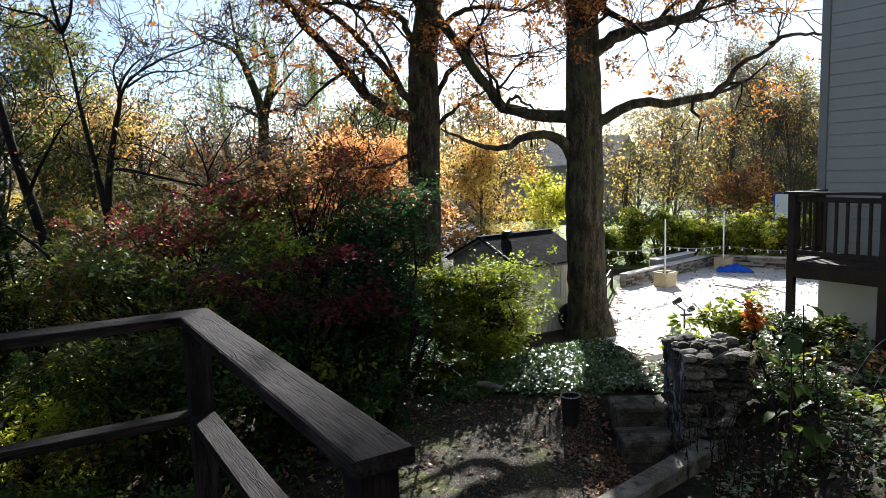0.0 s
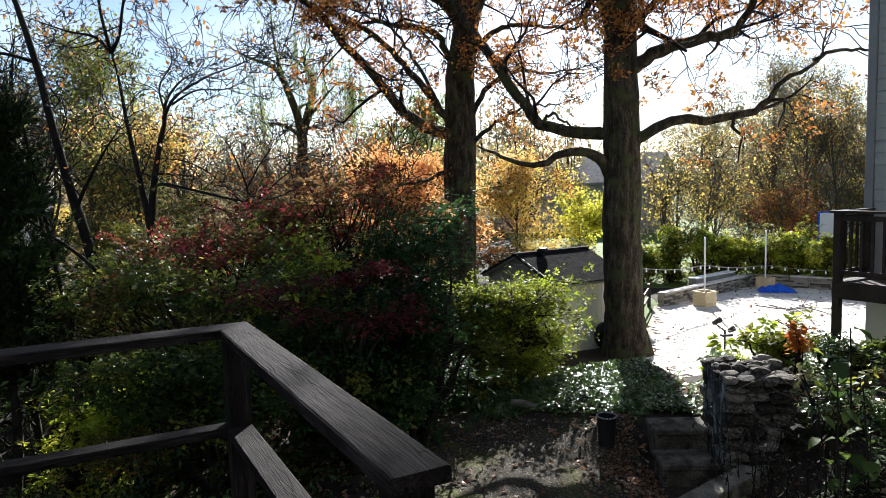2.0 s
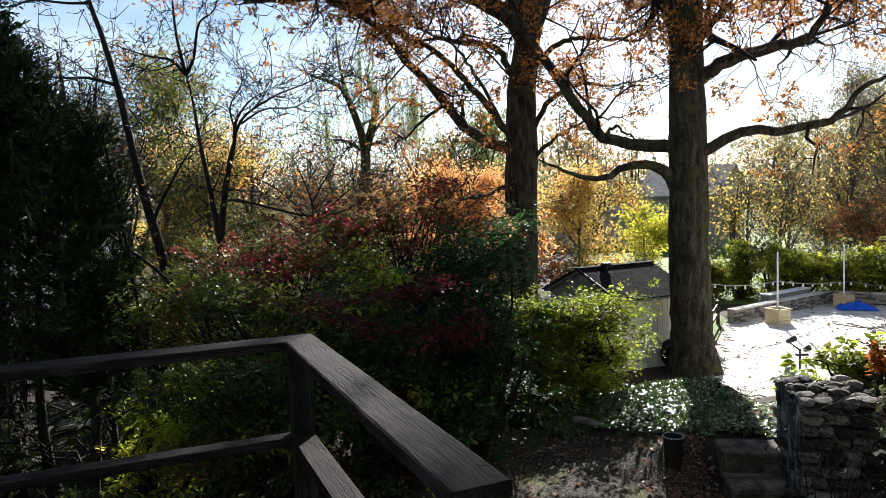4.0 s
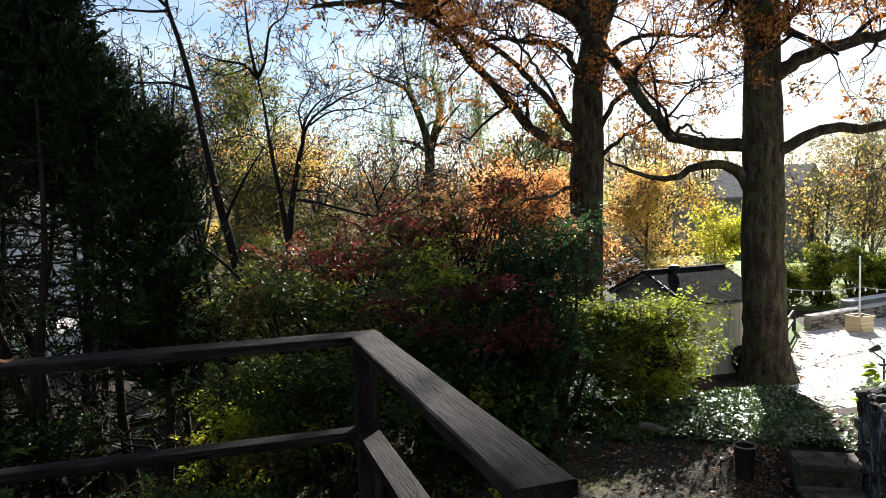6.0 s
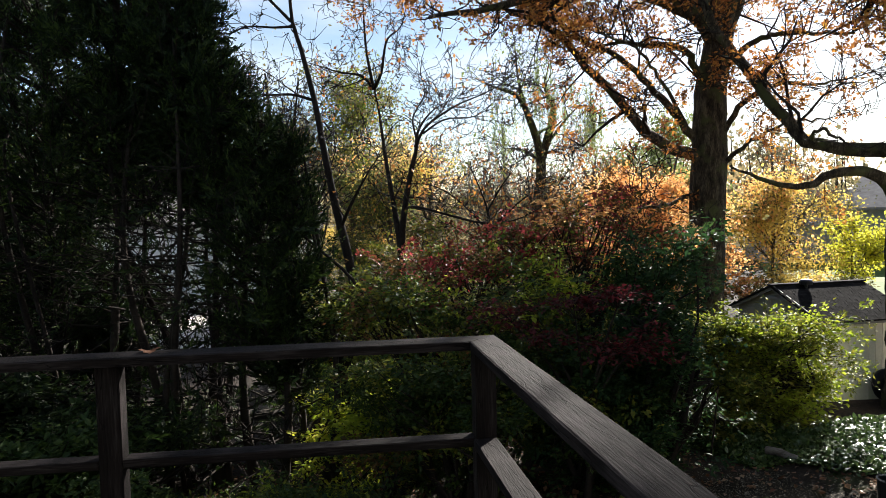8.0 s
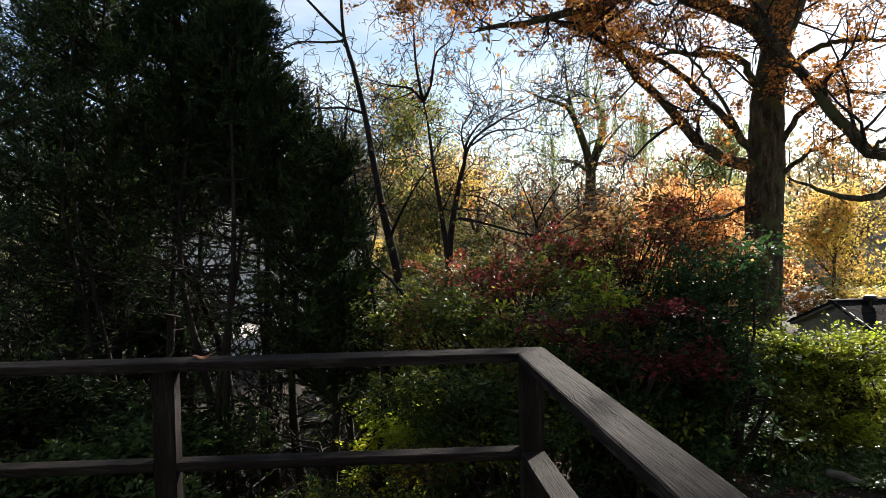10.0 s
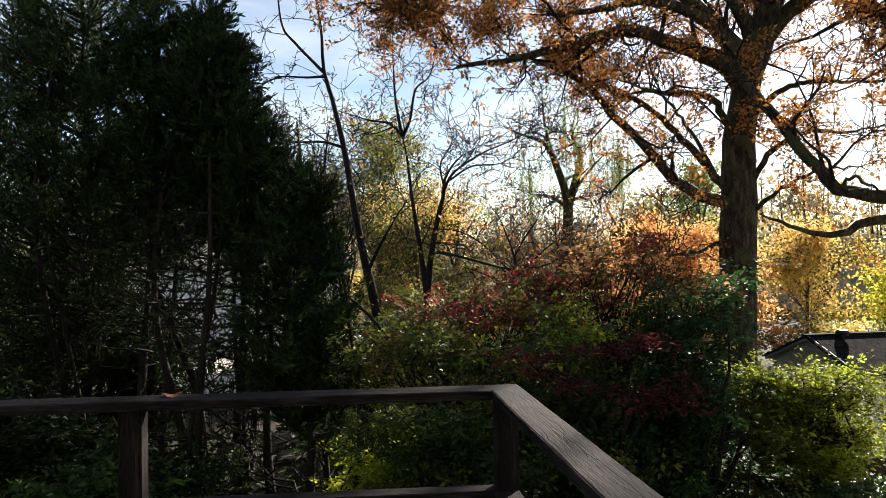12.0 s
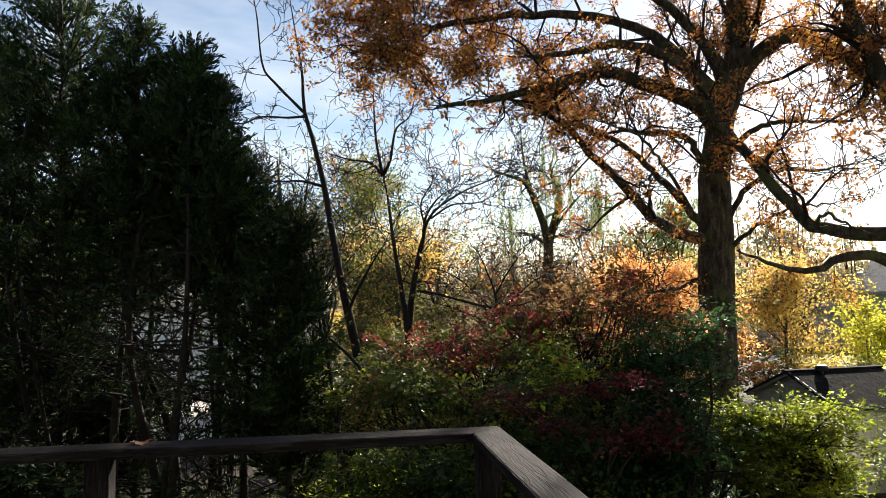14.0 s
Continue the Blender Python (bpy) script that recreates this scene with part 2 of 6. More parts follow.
L_REDGREEN = leaf_material("turning shrub leaves", [(0.02, 0.038, 0.01), (0.05, 0.07, 0.016), (0.13, 0.075, 0.025), (0.26, 0.09, 0.045)], 0.5, 0.52)
# Yellow end is autumn colour and also stands in for back-lit leaves.
L_MIXED = leaf_material("green and yellow shrub leaves", [(0.02, 0.045, 0.01), (0.06, 0.1, 0.016), (0.2, 0.215, 0.03), (0.36, 0.29, 0.05)], 0.45, 0.55)
L_GREEN = leaf_material("glossy green leaves", [(0.013, 0.032, 0.008), (0.034, 0.064, 0.013), (0.08, 0.11, 0.02)], 0.45, 0.45)
L_EVERGREEN = leaf_material("blue-green evergreen leaves", [(0.011, 0.034, 0.013), (0.028, 0.068, 0.022), (0.07, 0.125, 0.032)], 0.6, 0.42)
L_LIME = leaf_material("yellow-green leaves", [(0.16, 0.24, 0.02), (0.32, 0.4, 0.035), (0.5, 0.5, 0.06)], 0.45, 0.6)
L_FORS = leaf_material("olive shrub leaves in late season", [(0.035, 0.055, 0.01), (0.12, 0.135, 0.02), (0.34, 0.31, 0.05)], 0.55, 0.55)
L_YELLOW = leaf_material("golden leaves", [(0.42, 0.29, 0.06), (0.62, 0.46, 0.11), (0.74, 0.58, 0.18)], 0.5, 0.62)
L_OLIVE = leaf_material("dull olive leaves", [(0.075, 0.08, 0.035), (0.15, 0.145, 0.06), (0.27, 0.225, 0.105)], 0.6, 0.42)
# Near-black sprays; the bright end of the ramp stands in for sunlit tips.
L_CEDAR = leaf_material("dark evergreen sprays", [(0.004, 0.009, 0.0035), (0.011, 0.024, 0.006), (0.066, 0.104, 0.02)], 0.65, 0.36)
L_IVY = leaf_material("glossy ground cover leaves", [(0.03, 0.06, 0.018), (0.065, 0.11, 0.032), (0.12, 0.16, 0.06)], 0.27, 0.25)
# Pale green leaves; the whitish end stands in for sun glints.
L_PALE = leaf_material("waxy bed leaves paled for sun glints", [(0.08, 0.12, 0.045), (0.2, 0.26, 0.13), (0.42, 0.46, 0.32)], 0.26, 0.3)
L_DEAD = leaf_material("fallen leaves", [(0.05, 0.022, 0.012), (0.12, 0.05, 0.026), (0.26, 0.15, 0.085), (0.45, 0.36, 0.27)], 0.55, 0.3)
L_WILLOW = leaf_material("willow leaves", [(0.1, 0.14, 0.04), (0.18, 0.23, 0.07), (0.28, 0.3, 0.12)], 0.5, 0.55)
L_BIG = leaf_material("large dark green leaves", [(0.02, 0.045, 0.01), (0.05, 0.09, 0.018), (0.12, 0.17, 0.035)], 0.6, 0.5)
L_BRIGHT = leaf_material("lemon-lime leaves", [(0.34, 0.36, 0.03), (0.56, 0.55, 0.06), (0.72, 0.66, 0.12)], 0.45, 0.65)
L_WINE = leaf_material("dark wine-red leaves", [(0.03, 0.02, 0.012), (0.06, 0.016, 0.014), (0.12, 0.017, 0.02), (0.24, 0.035, 0.04)], 0.6, 0.5)
L_FAR = leaf_material("far woodland", [(0.09, 0.11, 0.06), (0.19, 0.18, 0.1), (0.32, 0.24, 0.12), (0.38, 0.31, 0.17)], 0.7, 0.5)


# ---- builders ----
def mesh_from(name, V, F, smooth=False):
    V, F = np.asarray(V, dtype=np.float32), np.asarray(F, dtype=np.int32)
    k = F.shape[1]
    me = bpy.data.meshes.new(name)
    me.vertices.add(len(V))
    me.vertices.foreach_set("co", V.ravel())
    me.loops.add(F.size)
    me.loops.foreach_set("vertex_index", F.ravel())
    me.polygons.add(len(F))
    me.polygons.foreach_set("loop_start", np.arange(0, F.size, k, dtype=np.int32))
    me.polygons.foreach_set("use_smooth", np.full(len(F), smooth))
    me.update(calc_edges=True)
    return me


def thing(name, x, y, z, label, category, group="", kind=""):
    ob = new(name)
    ob.empty_display_size = 0.2
    ob.matrix_basis = pose(x, y, z)
    return tagged(ob, label, category, group, kind)


def world_of(ob):
    m = ob.matrix_basis.copy()
    while ob.parent:
        ob = ob.parent
        m = ob.matrix_basis @ m
    return m


def part(name, data, material, parent, label="", at=None, kind=""):
    """One mesh under a thing; data in world coordinates unless at is given."""
    if isinstance(data, bmesh.types.BMesh):
        me = bpy.data.meshes.new(name)
        data.to_mesh(me)
        data.free()
    else:
        me = data
    if material and not me.materials:
        me.materials.append(material)
    ob = new(name, me)
    if parent:
        ob.parent = parent
        if at is None:
            ob.matrix_basis = world_of(parent).inverted()
    if at is not None:
        ob.matrix_basis = at
    return tagged(ob, label, kind=kind)


def single(name, data, material, label, category, group="", kind="", at=None):
    ob = part(name, data, material, None, at=at)
    return tagged(ob, label, category, group, kind)


def box(bm, m, size, bevel=0.0):
    """A box of that size round the middle of the pose m, edges rounded."""
    made = bmesh.ops.create_cube(bm, size=1.0, matrix=m @ Matrix.Diagonal((*size, 1)))
    if bevel:
        edges = list({e for v in made["verts"] for e in v.link_edges})
        bmesh.ops.bevel(bm, geom=edges, offset=bevel, segments=1, affect="EDGES", profile=0.6)


def box_mesh(size, bevel=0.004):
    bm = bmesh.new()
    box(bm, Matrix.Identity(4), size, bevel)
    return bm


def along(a, b, up=(0, 0, 1)):
    """The pose midway between a and b whose x axis runs from a to b."""
    a, b = Vector(a), Vector(b)
    x = (b - a).normalized()
    y = Vector(up).cross(x)
    y = y.normalized() if y.length > 1e-4 else Vector((0, 1, 0))
    z = x.cross(y)
    m = Matrix((x, y, z)).transposed().to_4x4()
    m.translation = (a + b) / 2
    return m, (b - a).length


def beam(name, a, b, wide, high, material, parent, label="", bevel=0.004, up=(0, 0, 1)):
    m, length = along(a, b, up)
    inv = world_of(parent).inverted() if parent else Matrix.Identity(4)
    return part(name, box_mesh((length, wide, high), bevel), material, parent, label, at=inv @ m)


def lathe(bm, profile, m=Matrix.Identity(4), sides=20):
    """A turned body from pairs of radius and height."""
    rings = [[bm.verts.new(m @ Vector((r * math.cos(2 * math.pi * i / sides), r * math.sin(2 * math.pi * i / sides), h))) for i in range(sides)] for r, h in profile]
    for p, q in zip(rings, rings[1:]):
        for i in range(sides):
            bm.faces.new((p[i], p[(i + 1) % sides], q[(i + 1) % sides], q[i]))
    return rings


def spline(points, k):
    """Points along a smooth line through those given."""
    P = np.asarray(points, dtype=float)
    P = np.vstack([2 * P[0] - P[1], P, 2 * P[-1] - P[-2]])
    n = len(P) - 3
    out = []
    for s in np.linspace(0, n - 1e-6, k):
        i, u = int(s), s - int(s)
        a, b, c, d = P[i], P[i + 1], P[i + 2], P[i + 3]
        out.append(0.5 * (2 * b + (c - a) * u + (2 * a - 5 * b + 4 * c - d) * u * u + (3 * b - a - 3 * c + d) * u ** 3))
    return np.array(out)


class Tubes:
    """Many tapered tubes in one mesh."""

    def __init__(self, skip=None):
        self.V, self.F, self.n, self.skip = [], [], 0, skip

    def add(self, P, R, sides, rough=0.0, rng=None):
        P, R = np.asarray(P, float), np.asarray(R, float)
        if self.skip and R[0] < 0.1 and self.skip(P).any():
            return
        T = np.gradient(P, axis=0)
        T /= np.linalg.norm(T, axis=1)[:, None] + 1e-9
        ref = np.array([0.0, 0.0, 1.0]) if abs(T[:, 2]).mean() < 0.8 else np.array([1.0, 0.0, 0.0])
        A = np.cross(T, ref)
        A /= np.linalg.norm(A, axis=1)[:, None] + 1e-9
        B = np.cross(T, A)
        ang = np.arange(sides) * 2 * math.pi / sides
        rad = np.repeat(R[:, None], sides, axis=1)
        if rough and rng is not None:
            rad = rad * (1 + rough * rng.normal(0, 1, rad.shape))
        ring = P[:, None] + rad[..., None] * (np.cos(ang)[None, :, None] * A[:, None] + np.sin(ang)[None, :, None] * B[:, None])
        k = len(P)
        i = np.arange(k - 1)[:, None] * sides
        j = np.arange(sides)[None]
        j2 = (j + 1) % sides
        self.V.append(ring.reshape(-1, 3))
        self.F.append(np.stack([i + j, i + j2, i + sides + j2, i + sides + j], axis=-1).reshape(-1, 4) + self.n)
        self.n += k * sides

    def mesh(self, name):
        return mesh_from(name, np.vstack(self.V), np.vstack(self.F), True)


def unit(v):
    return v / (np.linalg.norm(v) + 1e-9)


def sprout(rng, tubes, tips, P, R, kids, reach, level, up=0.15, spread=1.0, first=0.25, crook=0.25, sides=5):
    """Branches growing from the line P, and theirs in turn; their ends go into tips."""
    T = np.gradient(P, axis=0)
    for _ in range(kids):
        s = first + (1 - first) * rng.random() ** 0.85
        q = s * (len(P) - 1)
        i = min(int(q), len(P) - 2)
        o = P[i] + (P[i + 1] - P[i]) * (q - i)
        r = (R[i] + (R[i + 1] - R[i]) * (q - i)) * (0.28 + 0.3 * rng.random())
        d = unit(unit(T[i]) * 0.55 + spread * unit(rng.normal(size=3)) + np.array([0, 0, up]))
        ln = reach * (0.35 + 0.95 * rng.random()) * (1.15 - 0.5 * s)
        pts = [o]
        k = 5 if level > 0 else 4
        for _ in range(k - 1):
            d = unit(d + crook * rng.normal(size=3) + np.array([0, 0, up * 0.4]))
            pts.append(pts[-1] + d * ln / (k - 1))
        pts = np.array(pts)
        rr = np.linspace(max(r, 0.011), max(r * 0.25, 0.005), k)
        tubes.add(pts, rr, sides if level > 0 else 3)
        if level > 0:
            sprout(rng, tubes, tips, pts, rr, max(2, int(kids * 0.6)), reach * 0.52, level - 1, up, spread, 0.2, crook, 4)
        else:
            tips.append(pts[1:])


def leaves(P, rng, size, long=1.5, fold=0.18, flat=0.0, droop=0.0, vary=0.3, way=None, norm=None):
    """Leaf blades, each of two folded halves, at the points P; way and norm lean their lengths and faces."""
    n = len(P)
    N = rng.normal(size=(n, 3))
    N[:, 2] = N[:, 2] + flat * np.sign(N[:, 2] + 0.01) + flat
    if norm is not None:
        N = N * 0.4 + norm
    N /= np.linalg.norm(N, axis=1)[:, None]
    D = rng.normal(size=(n, 3))
    D[:, 2] -= droop
    if way is not None:
        D = D * 0.45 + way
    D -= (D * N).sum(1)[:, None] * N
    D /= np.linalg.norm(D, axis=1)[:, None] + 1e-9
    S = np.cross(N, D)
    h = (size * (1 + vary * rng.normal(size=n)).clip(0.45, 1.8))[:, None]
    V = np.stack([P, P + D * h * long * 0.5 + S * h * 0.5 + N * h * fold, P + D * h * long, P + D * h * long * 0.45 - S * h * 0.5 + N * h * fold], axis=1)
    return V.reshape(-1, 3)


def leaf_mesh(name, V):
    return mesh_from(name, V, np.arange(len(V)).reshape(-1, 4))


def scatter_on(tips, rng, per, spread):
    T = np.vstack(tips)
    P = np.repeat(T, per, axis=0)
    return P + rng.normal(size=P.shape) * spread


def smoothstep(a, b, v):
    s = np.clip((np.asarray(v, float) - a) / (b - a), 0, 1)
    return s * s * (3 - 2 * s)


# ---- the ground ----
def ground_height(x, y):
    x, y = np.asarray(x, float), np.asarray(y, float)
    z = 0.55 - 0.55 * smoothstep(-1.5, -7, x) * smoothstep(60, 20, -x)
    ivy = smoothstep(0.6, 2.2, x) * smoothstep(8.7, 9.4, y) * smoothstep(3.6, 3.2, x)
    z = z + 0.4 * ivy
    bed_a = smoothstep(3.3, 4.5, x) * smoothstep(8.4, 8.2, y)
    bed_b = smoothstep(2.95, 3.15 + 1.2 * smoothstep(8.9, 9.3, y), x) * smoothstep(8.25, 8.45, y) * (1 - 0.75 * smoothstep(9.8, 12.4, y))
    z = z + 0.75 * np.maximum(bed_a, bed_b)
    far = smoothstep(11.8, 14.6, y)
    z = z * (1 - far) + far * -0.03
    r = np.hypot(x, y)
    z = z + 3.0 * smoothstep(70, 260, r) + 10 * smoothstep(200, 900, r)
    lump = 0.05 * np.sin(1.7 * x + 0.6 * y) * np.sin(1.3 * y - 0.4 * x) * smoothstep(3.2, 4, np.abs(x - 0.6) + 0.4 * np.abs(y - 8))
    return z + lump * (1 - smoothstep(13, 15, y) * smoothstep(2, 4, x) * smoothstep(28, 26, y))


def build_ground():
    def axis(lo, hi, step):
        fine = np.arange(lo, hi + 1e-6, step)
        grow_ = np.cumsum(step * 1.16 ** np.arange(1, 50))
        return np.concatenate([(lo - grow_)[::-1], fine, hi + grow_])
    X, Y = np.meshgrid(axis(-12, 14, 0.22), axis(1, 30, 0.22))
    V = np.stack([X, Y, ground_height(X, Y)], axis=-1).reshape(-1, 3)
    h, w = X.shape
    i = (np.arange(h - 1)[:, None] * w + np.arange(w - 1)[None]).ravel()
    F = np.stack([i, i + 1, i + w + 1, i + w], axis=1)
    me = mesh_from("ground", V, F, True)
    me.materials.append(M_SOIL)
    me.materials.append(M_LAWN)
    me.materials.append(M_DRIVE)
    C = V[F].mean(axis=1)
    idx = np.zeros(len(F), np.int32)
    idx[((C[:, 1] > 27) & (C[:, 0] > 2.5)) | ((C[:, 0] > 4.4) & (C[:, 1] > 19) & (C[:, 0] < 6.2))] = 1
    wob = 0.25 * np.sin(3.1 * C[:, 0]) + 0.2 * np.sin(2.3 * C[:, 1] + 1)
    idx[(C[:, 1] > 2.5) & (C[:, 1] < 10.3 + wob - 0.35 * np.abs(C[:, 0] - 0.4)) & (C[:, 0] > -1.4 + wob) & (C[:, 0] < 2.0 + 0.3 * wob)] = 2
    me.polygons.foreach_set("material_index", idx)
    single("ground", me, None, "dark soil, old asphalt and distant lawn", "ground", kind="structure")


build_ground()

# axes of the house and its deck
D1, D2 = Vector((0.527, -0.85, 0)), Vector((0.85, 0.527, 0))


# ---- the near deck and its railing ----
def build_railing():
    TOP = 3.73
    tip = Vector((-1.037, 2.903, 0))
    rail = thing("deck_railing", -1.0, 2.8, 2.78, "dark weathered timber deck railing with flat cap and one lower rail", "railing")
    c = tip - D2 * 0.0 + (-D2) * 0.07 + D1 * 0.07
    end = tip + D1 * 1.83 - D2 * 0.07
    E2 = Vector((0.872, 0.489, 0))
    far_end = tip - E2 * 4.6 + D1 * 0.07

    def cap(name, a, b, mitre):
        """A cap board from a to b whose end at a is cut at 45 degrees."""
        m, ln = along(a, b)
        bm = bmesh.new()
        n = 28
        w, h = 0.07, 0.019
        rows = []
        for i in range(n + 1):
            u = i / n
            row = []
            for yy, zz in ((-w, -h), (-w, h - 0.004), (-w + 0.006, h), (w - 0.006, h), (w, h - 0.004), (w, -h)):
                x0 = -ln / 2 + (mitre * yy)
                wig = 0.0004 * math.sin(17 * u + 3 * yy)
                row.append(bm.verts.new((x0 + (ln / 2 - x0) * u, yy + wig, zz + wig * 0.6)))
            rows.append(row)
        for p, q in zip(rows, rows[1:]):
            for k in range(6):
                bm.faces.new((p[k], q[k], q[(k + 1) % 6], p[(k + 1) % 6]))
        bm.faces.new(rows[0])
        bm.faces.new(rows[-1][::-1])
        bmesh.ops.recalc_face_normals(bm, faces=bm.faces)
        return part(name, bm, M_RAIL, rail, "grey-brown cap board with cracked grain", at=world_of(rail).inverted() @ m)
    z = TOP - 0.019
    cap("cap_board", Vector((c.x, c.y, z)), Vector((end.x, end.y, z)), -1)
    cap("cap_board", Vector((c.x, c.y, z)), Vector((far_end.x, far_end.y, z)), 1)
    posts = [c, end - D1 * 0.075, tip - E2 * 1.63 + D1 * 0.07, tip - E2 * 3.3 + D1 * 0.07]
    for q in posts:
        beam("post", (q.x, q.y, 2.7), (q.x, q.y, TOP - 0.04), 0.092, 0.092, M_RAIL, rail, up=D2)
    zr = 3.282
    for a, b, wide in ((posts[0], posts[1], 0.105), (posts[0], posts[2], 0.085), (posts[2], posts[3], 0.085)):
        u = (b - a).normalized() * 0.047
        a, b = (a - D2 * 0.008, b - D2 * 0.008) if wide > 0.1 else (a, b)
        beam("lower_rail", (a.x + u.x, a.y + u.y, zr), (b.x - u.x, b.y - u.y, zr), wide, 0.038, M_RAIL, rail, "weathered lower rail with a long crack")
    # floor of the deck under the railing
    deck = thing("deck_floor", -1.0, 1.0, 2.7, "dark timber deck boards", "deck floor", kind="structure")
    for i in range(34):
        o = tip + D1 * (0.0 + i * 0.146) - D2 * 0.02
        b = o - D2 * 4.8
        beam("deck_board", (o.x, o.y, 2.75), (b.x, b.y, 2.75), 0.138, 0.03, M_RAIL, deck)
    q = tip - D2 * 0.03
    b = q + D1 * 5
    beam("rim_joist", (q.x, q.y, 2.62), (b.x, b.y, 2.62), 0.04, 0.22, M_RAIL, deck)
    b = q - D2 * 4.8
    beam("rim_joist", (q.x, q.y, 2.62), (b.x, b.y, 2.62), 0.04, 0.22, M_RAIL, deck)
    for s, t in ((0.1, 0.1), (0.1, 4.5), (4.6, 0.1), (4.6, 4.5)):
        q = tip + D1 * s - D2 * t
        g = float(ground_height(q.x, q.y))
        beam("support_post", (q.x, q.y, g - 0.1), (q.x, q.y, 2.6), 0.14, 0.14, M_RAIL, deck, up=D2)


build_railing()


def build_own_house():
    """Unseen house the deck is taken to join, behind the viewer; blocks sky light."""
    tip = Vector((-1.037, 2.903, 0))
    o = tip + D1 * 5.0 + D2 * 1.2
    house = thing("unseen_home", o.x, o.y, 0.5, "unseen grey lap-sided house wall assumed behind the deck", "house")

    def at(s, w, z):
        q = tip + D1 * s + D2 * w
        return Vector((q.x, q.y, z))
    bm = bmesh.new()
    box(bm, along(at(8.2, -4, 4.4), at(8.2, 3.4, 4.4))[0] @ pose(0, 0, 0), (15.0, 6.4, 8.6), 0.02)
    part("wall", bm, M_SIDING, house)
    for i in range(28):
        m, ln = along(at(4.98, -11.4, 2.9 + i * 0.193), at(4.98, 3.4, 2.9 + i * 0.193))
        part("siding_board", box_mesh((ln, 0.02, 0.205), 0.003), M_SIDING, house, at=world_of(house).inverted() @ m @ pose(0, 0, 0, 4.5, 0, 0))


build_own_house()


# ---- the two oaks ----
def in_gap(P, wide=0.36):
    """Cylinder along the sun, cleared between the crowns so sun reaches the railing."""
    q = np.asarray(P, float) - (-0.84, 2.55, 3.7)
    w = np.array(sun_way)
    return np.linalg.norm(q - (q @ w)[:, None] * w, axis=1) < wide


def build_oak(name, x, y, trunk, radii, limbs, label, mat_leaf, seed, kids, top_kids, per, leaf, full=1.0):
    rng = np.random.default_rng(seed)
    tree = thing(name, x, y, 0, label, "tree")
    t = Tubes()
    P = spline(trunk, 40)
    R = np.interp(np.linspace(0, 1, 40), np.linspace(0, 1, len(radii)), radii)
    t.add(P, R, 22, 0.035, rng)
    part("trunk", t.mesh("trunk"), M_BARK, tree)
    twigs, tips = Tubes(in_gap), []
    for pts, r0, r1, k in limbs:
        L = Tubes()
        Q = spline(pts, 22)
        Q[2:-1] += rng.normal(0, 0.02, (len(Q) - 3, 3))
        S = np.linspace(r0, r1, 22)
        S[:2] *= (1.35, 1.12)
        L.add(Q, S, 10, 0.04, rng)
        part("limb", L.mesh("limb"), M_BARK, tree)
        sprout(rng, twigs, tips, Q, S, int(kids * k * 0.75), 2.5, 2, 0.12, 0.85, 0.34, 0.34)
        sprout(rng, twigs, tips, Q, S, 4 if k > 0.4 else 0, 2.2, 2, 0.1, 0.6, 0.93, 0.3)
    top = len(P) // 2 + 4
    sprout(rng, twigs, tips, P[top:], R[top:] * 0.6, top_kids, 4.6, 3, 0.3, 1.0, 0.1, 0.25, 6)
    part("branch", twigs.mesh("branches"), M_TWIG, tree, kind="stuff")
    C = np.array([q[-1] for q in tips])
    D = np.array([unit(q[-1] - q[0]) for q in tips])
    keep = np.where(C[:, 2] > 13.5, 0.6, np.where(C[:, 0] > 4.0, 0.5, 0.75))
    # Crown thickened here, mostly above view, to shade the rest of the railing.
    keep = np.where((C[:, 2] > 10.3) & (C[:, 0] > 0.3) & (C[:, 0] < 3.2), 1.4, keep)
    lumps = np.array([noise.noise(Vector(c) * 0.5 + Vector((seed, 0, 0))) for c in C])
    sel = (rng.random(len(C)) < full * keep * np.clip(0.75 + 2.4 * lumps, 0.03, 1.5)) & ~in_gap(C, 0.52)
    C, D = np.repeat(C[sel], per, axis=0), np.repeat(D[sel], per, axis=0)
    P = C + D * rng.uniform(-0.3, 0.12, (len(C), 1)) + rng.normal(size=C.shape) * 0.075
    V = leaves(P, rng, leaf, 1.75, 0.3, 0.15, 0.35, 0.3, way=0.5 * D)
    part("crown", leaf_mesh("crown", V), mat_leaf, tree, kind="stuff")


OAK_A = []
OAK_A.append(([(3.5, 16.7, 6.9), (3.86, 16.42, 6.97), (4.29, 16.13, 7.24), (4.99, 15.85, 7.36), (5.59, 15.57, 7.43), (5.86, 15.28, 7.66), (5.95, 15.0, 8.12)], 0.19, 0.06, 1.0))
OAK_A.append(([(3.5, 16.7, 5.08), (3.91, 16.46, 5.27), (4.44, 16.21, 5.55), (5.29, 15.97, 5.63), (6.11, 15.72, 5.68), (6.46, 15.48, 5.92), (6.6, 15.23, 6.27), (6.98, 14.99, 6.5), (7.22, 14.74, 6.74), (7.2, 14.5, 7.21)], 0.15, 0.012, 0.45))
OAK_A.append(([(7.1, 14.82, 6.65), (7.41, 14.53, 6.79), (7.91, 14.27, 6.74), (8.27, 14.0, 6.79), (8.7, 13.8, 6.5)], 0.045, 0.008, 0.3))
OAK_A.append(([(3.5, 16.7, 4.2), (3.09, 16.53, 4.65), (2.8, 16.36, 4.93), (2.23, 16.19, 5.0), (1.68, 16.01, 4.74), (1.2, 15.84, 4.7), (0.61, 15.67, 4.89), (0.04, 15.5, 5.16)], 0.16, 0.02, 0.05))
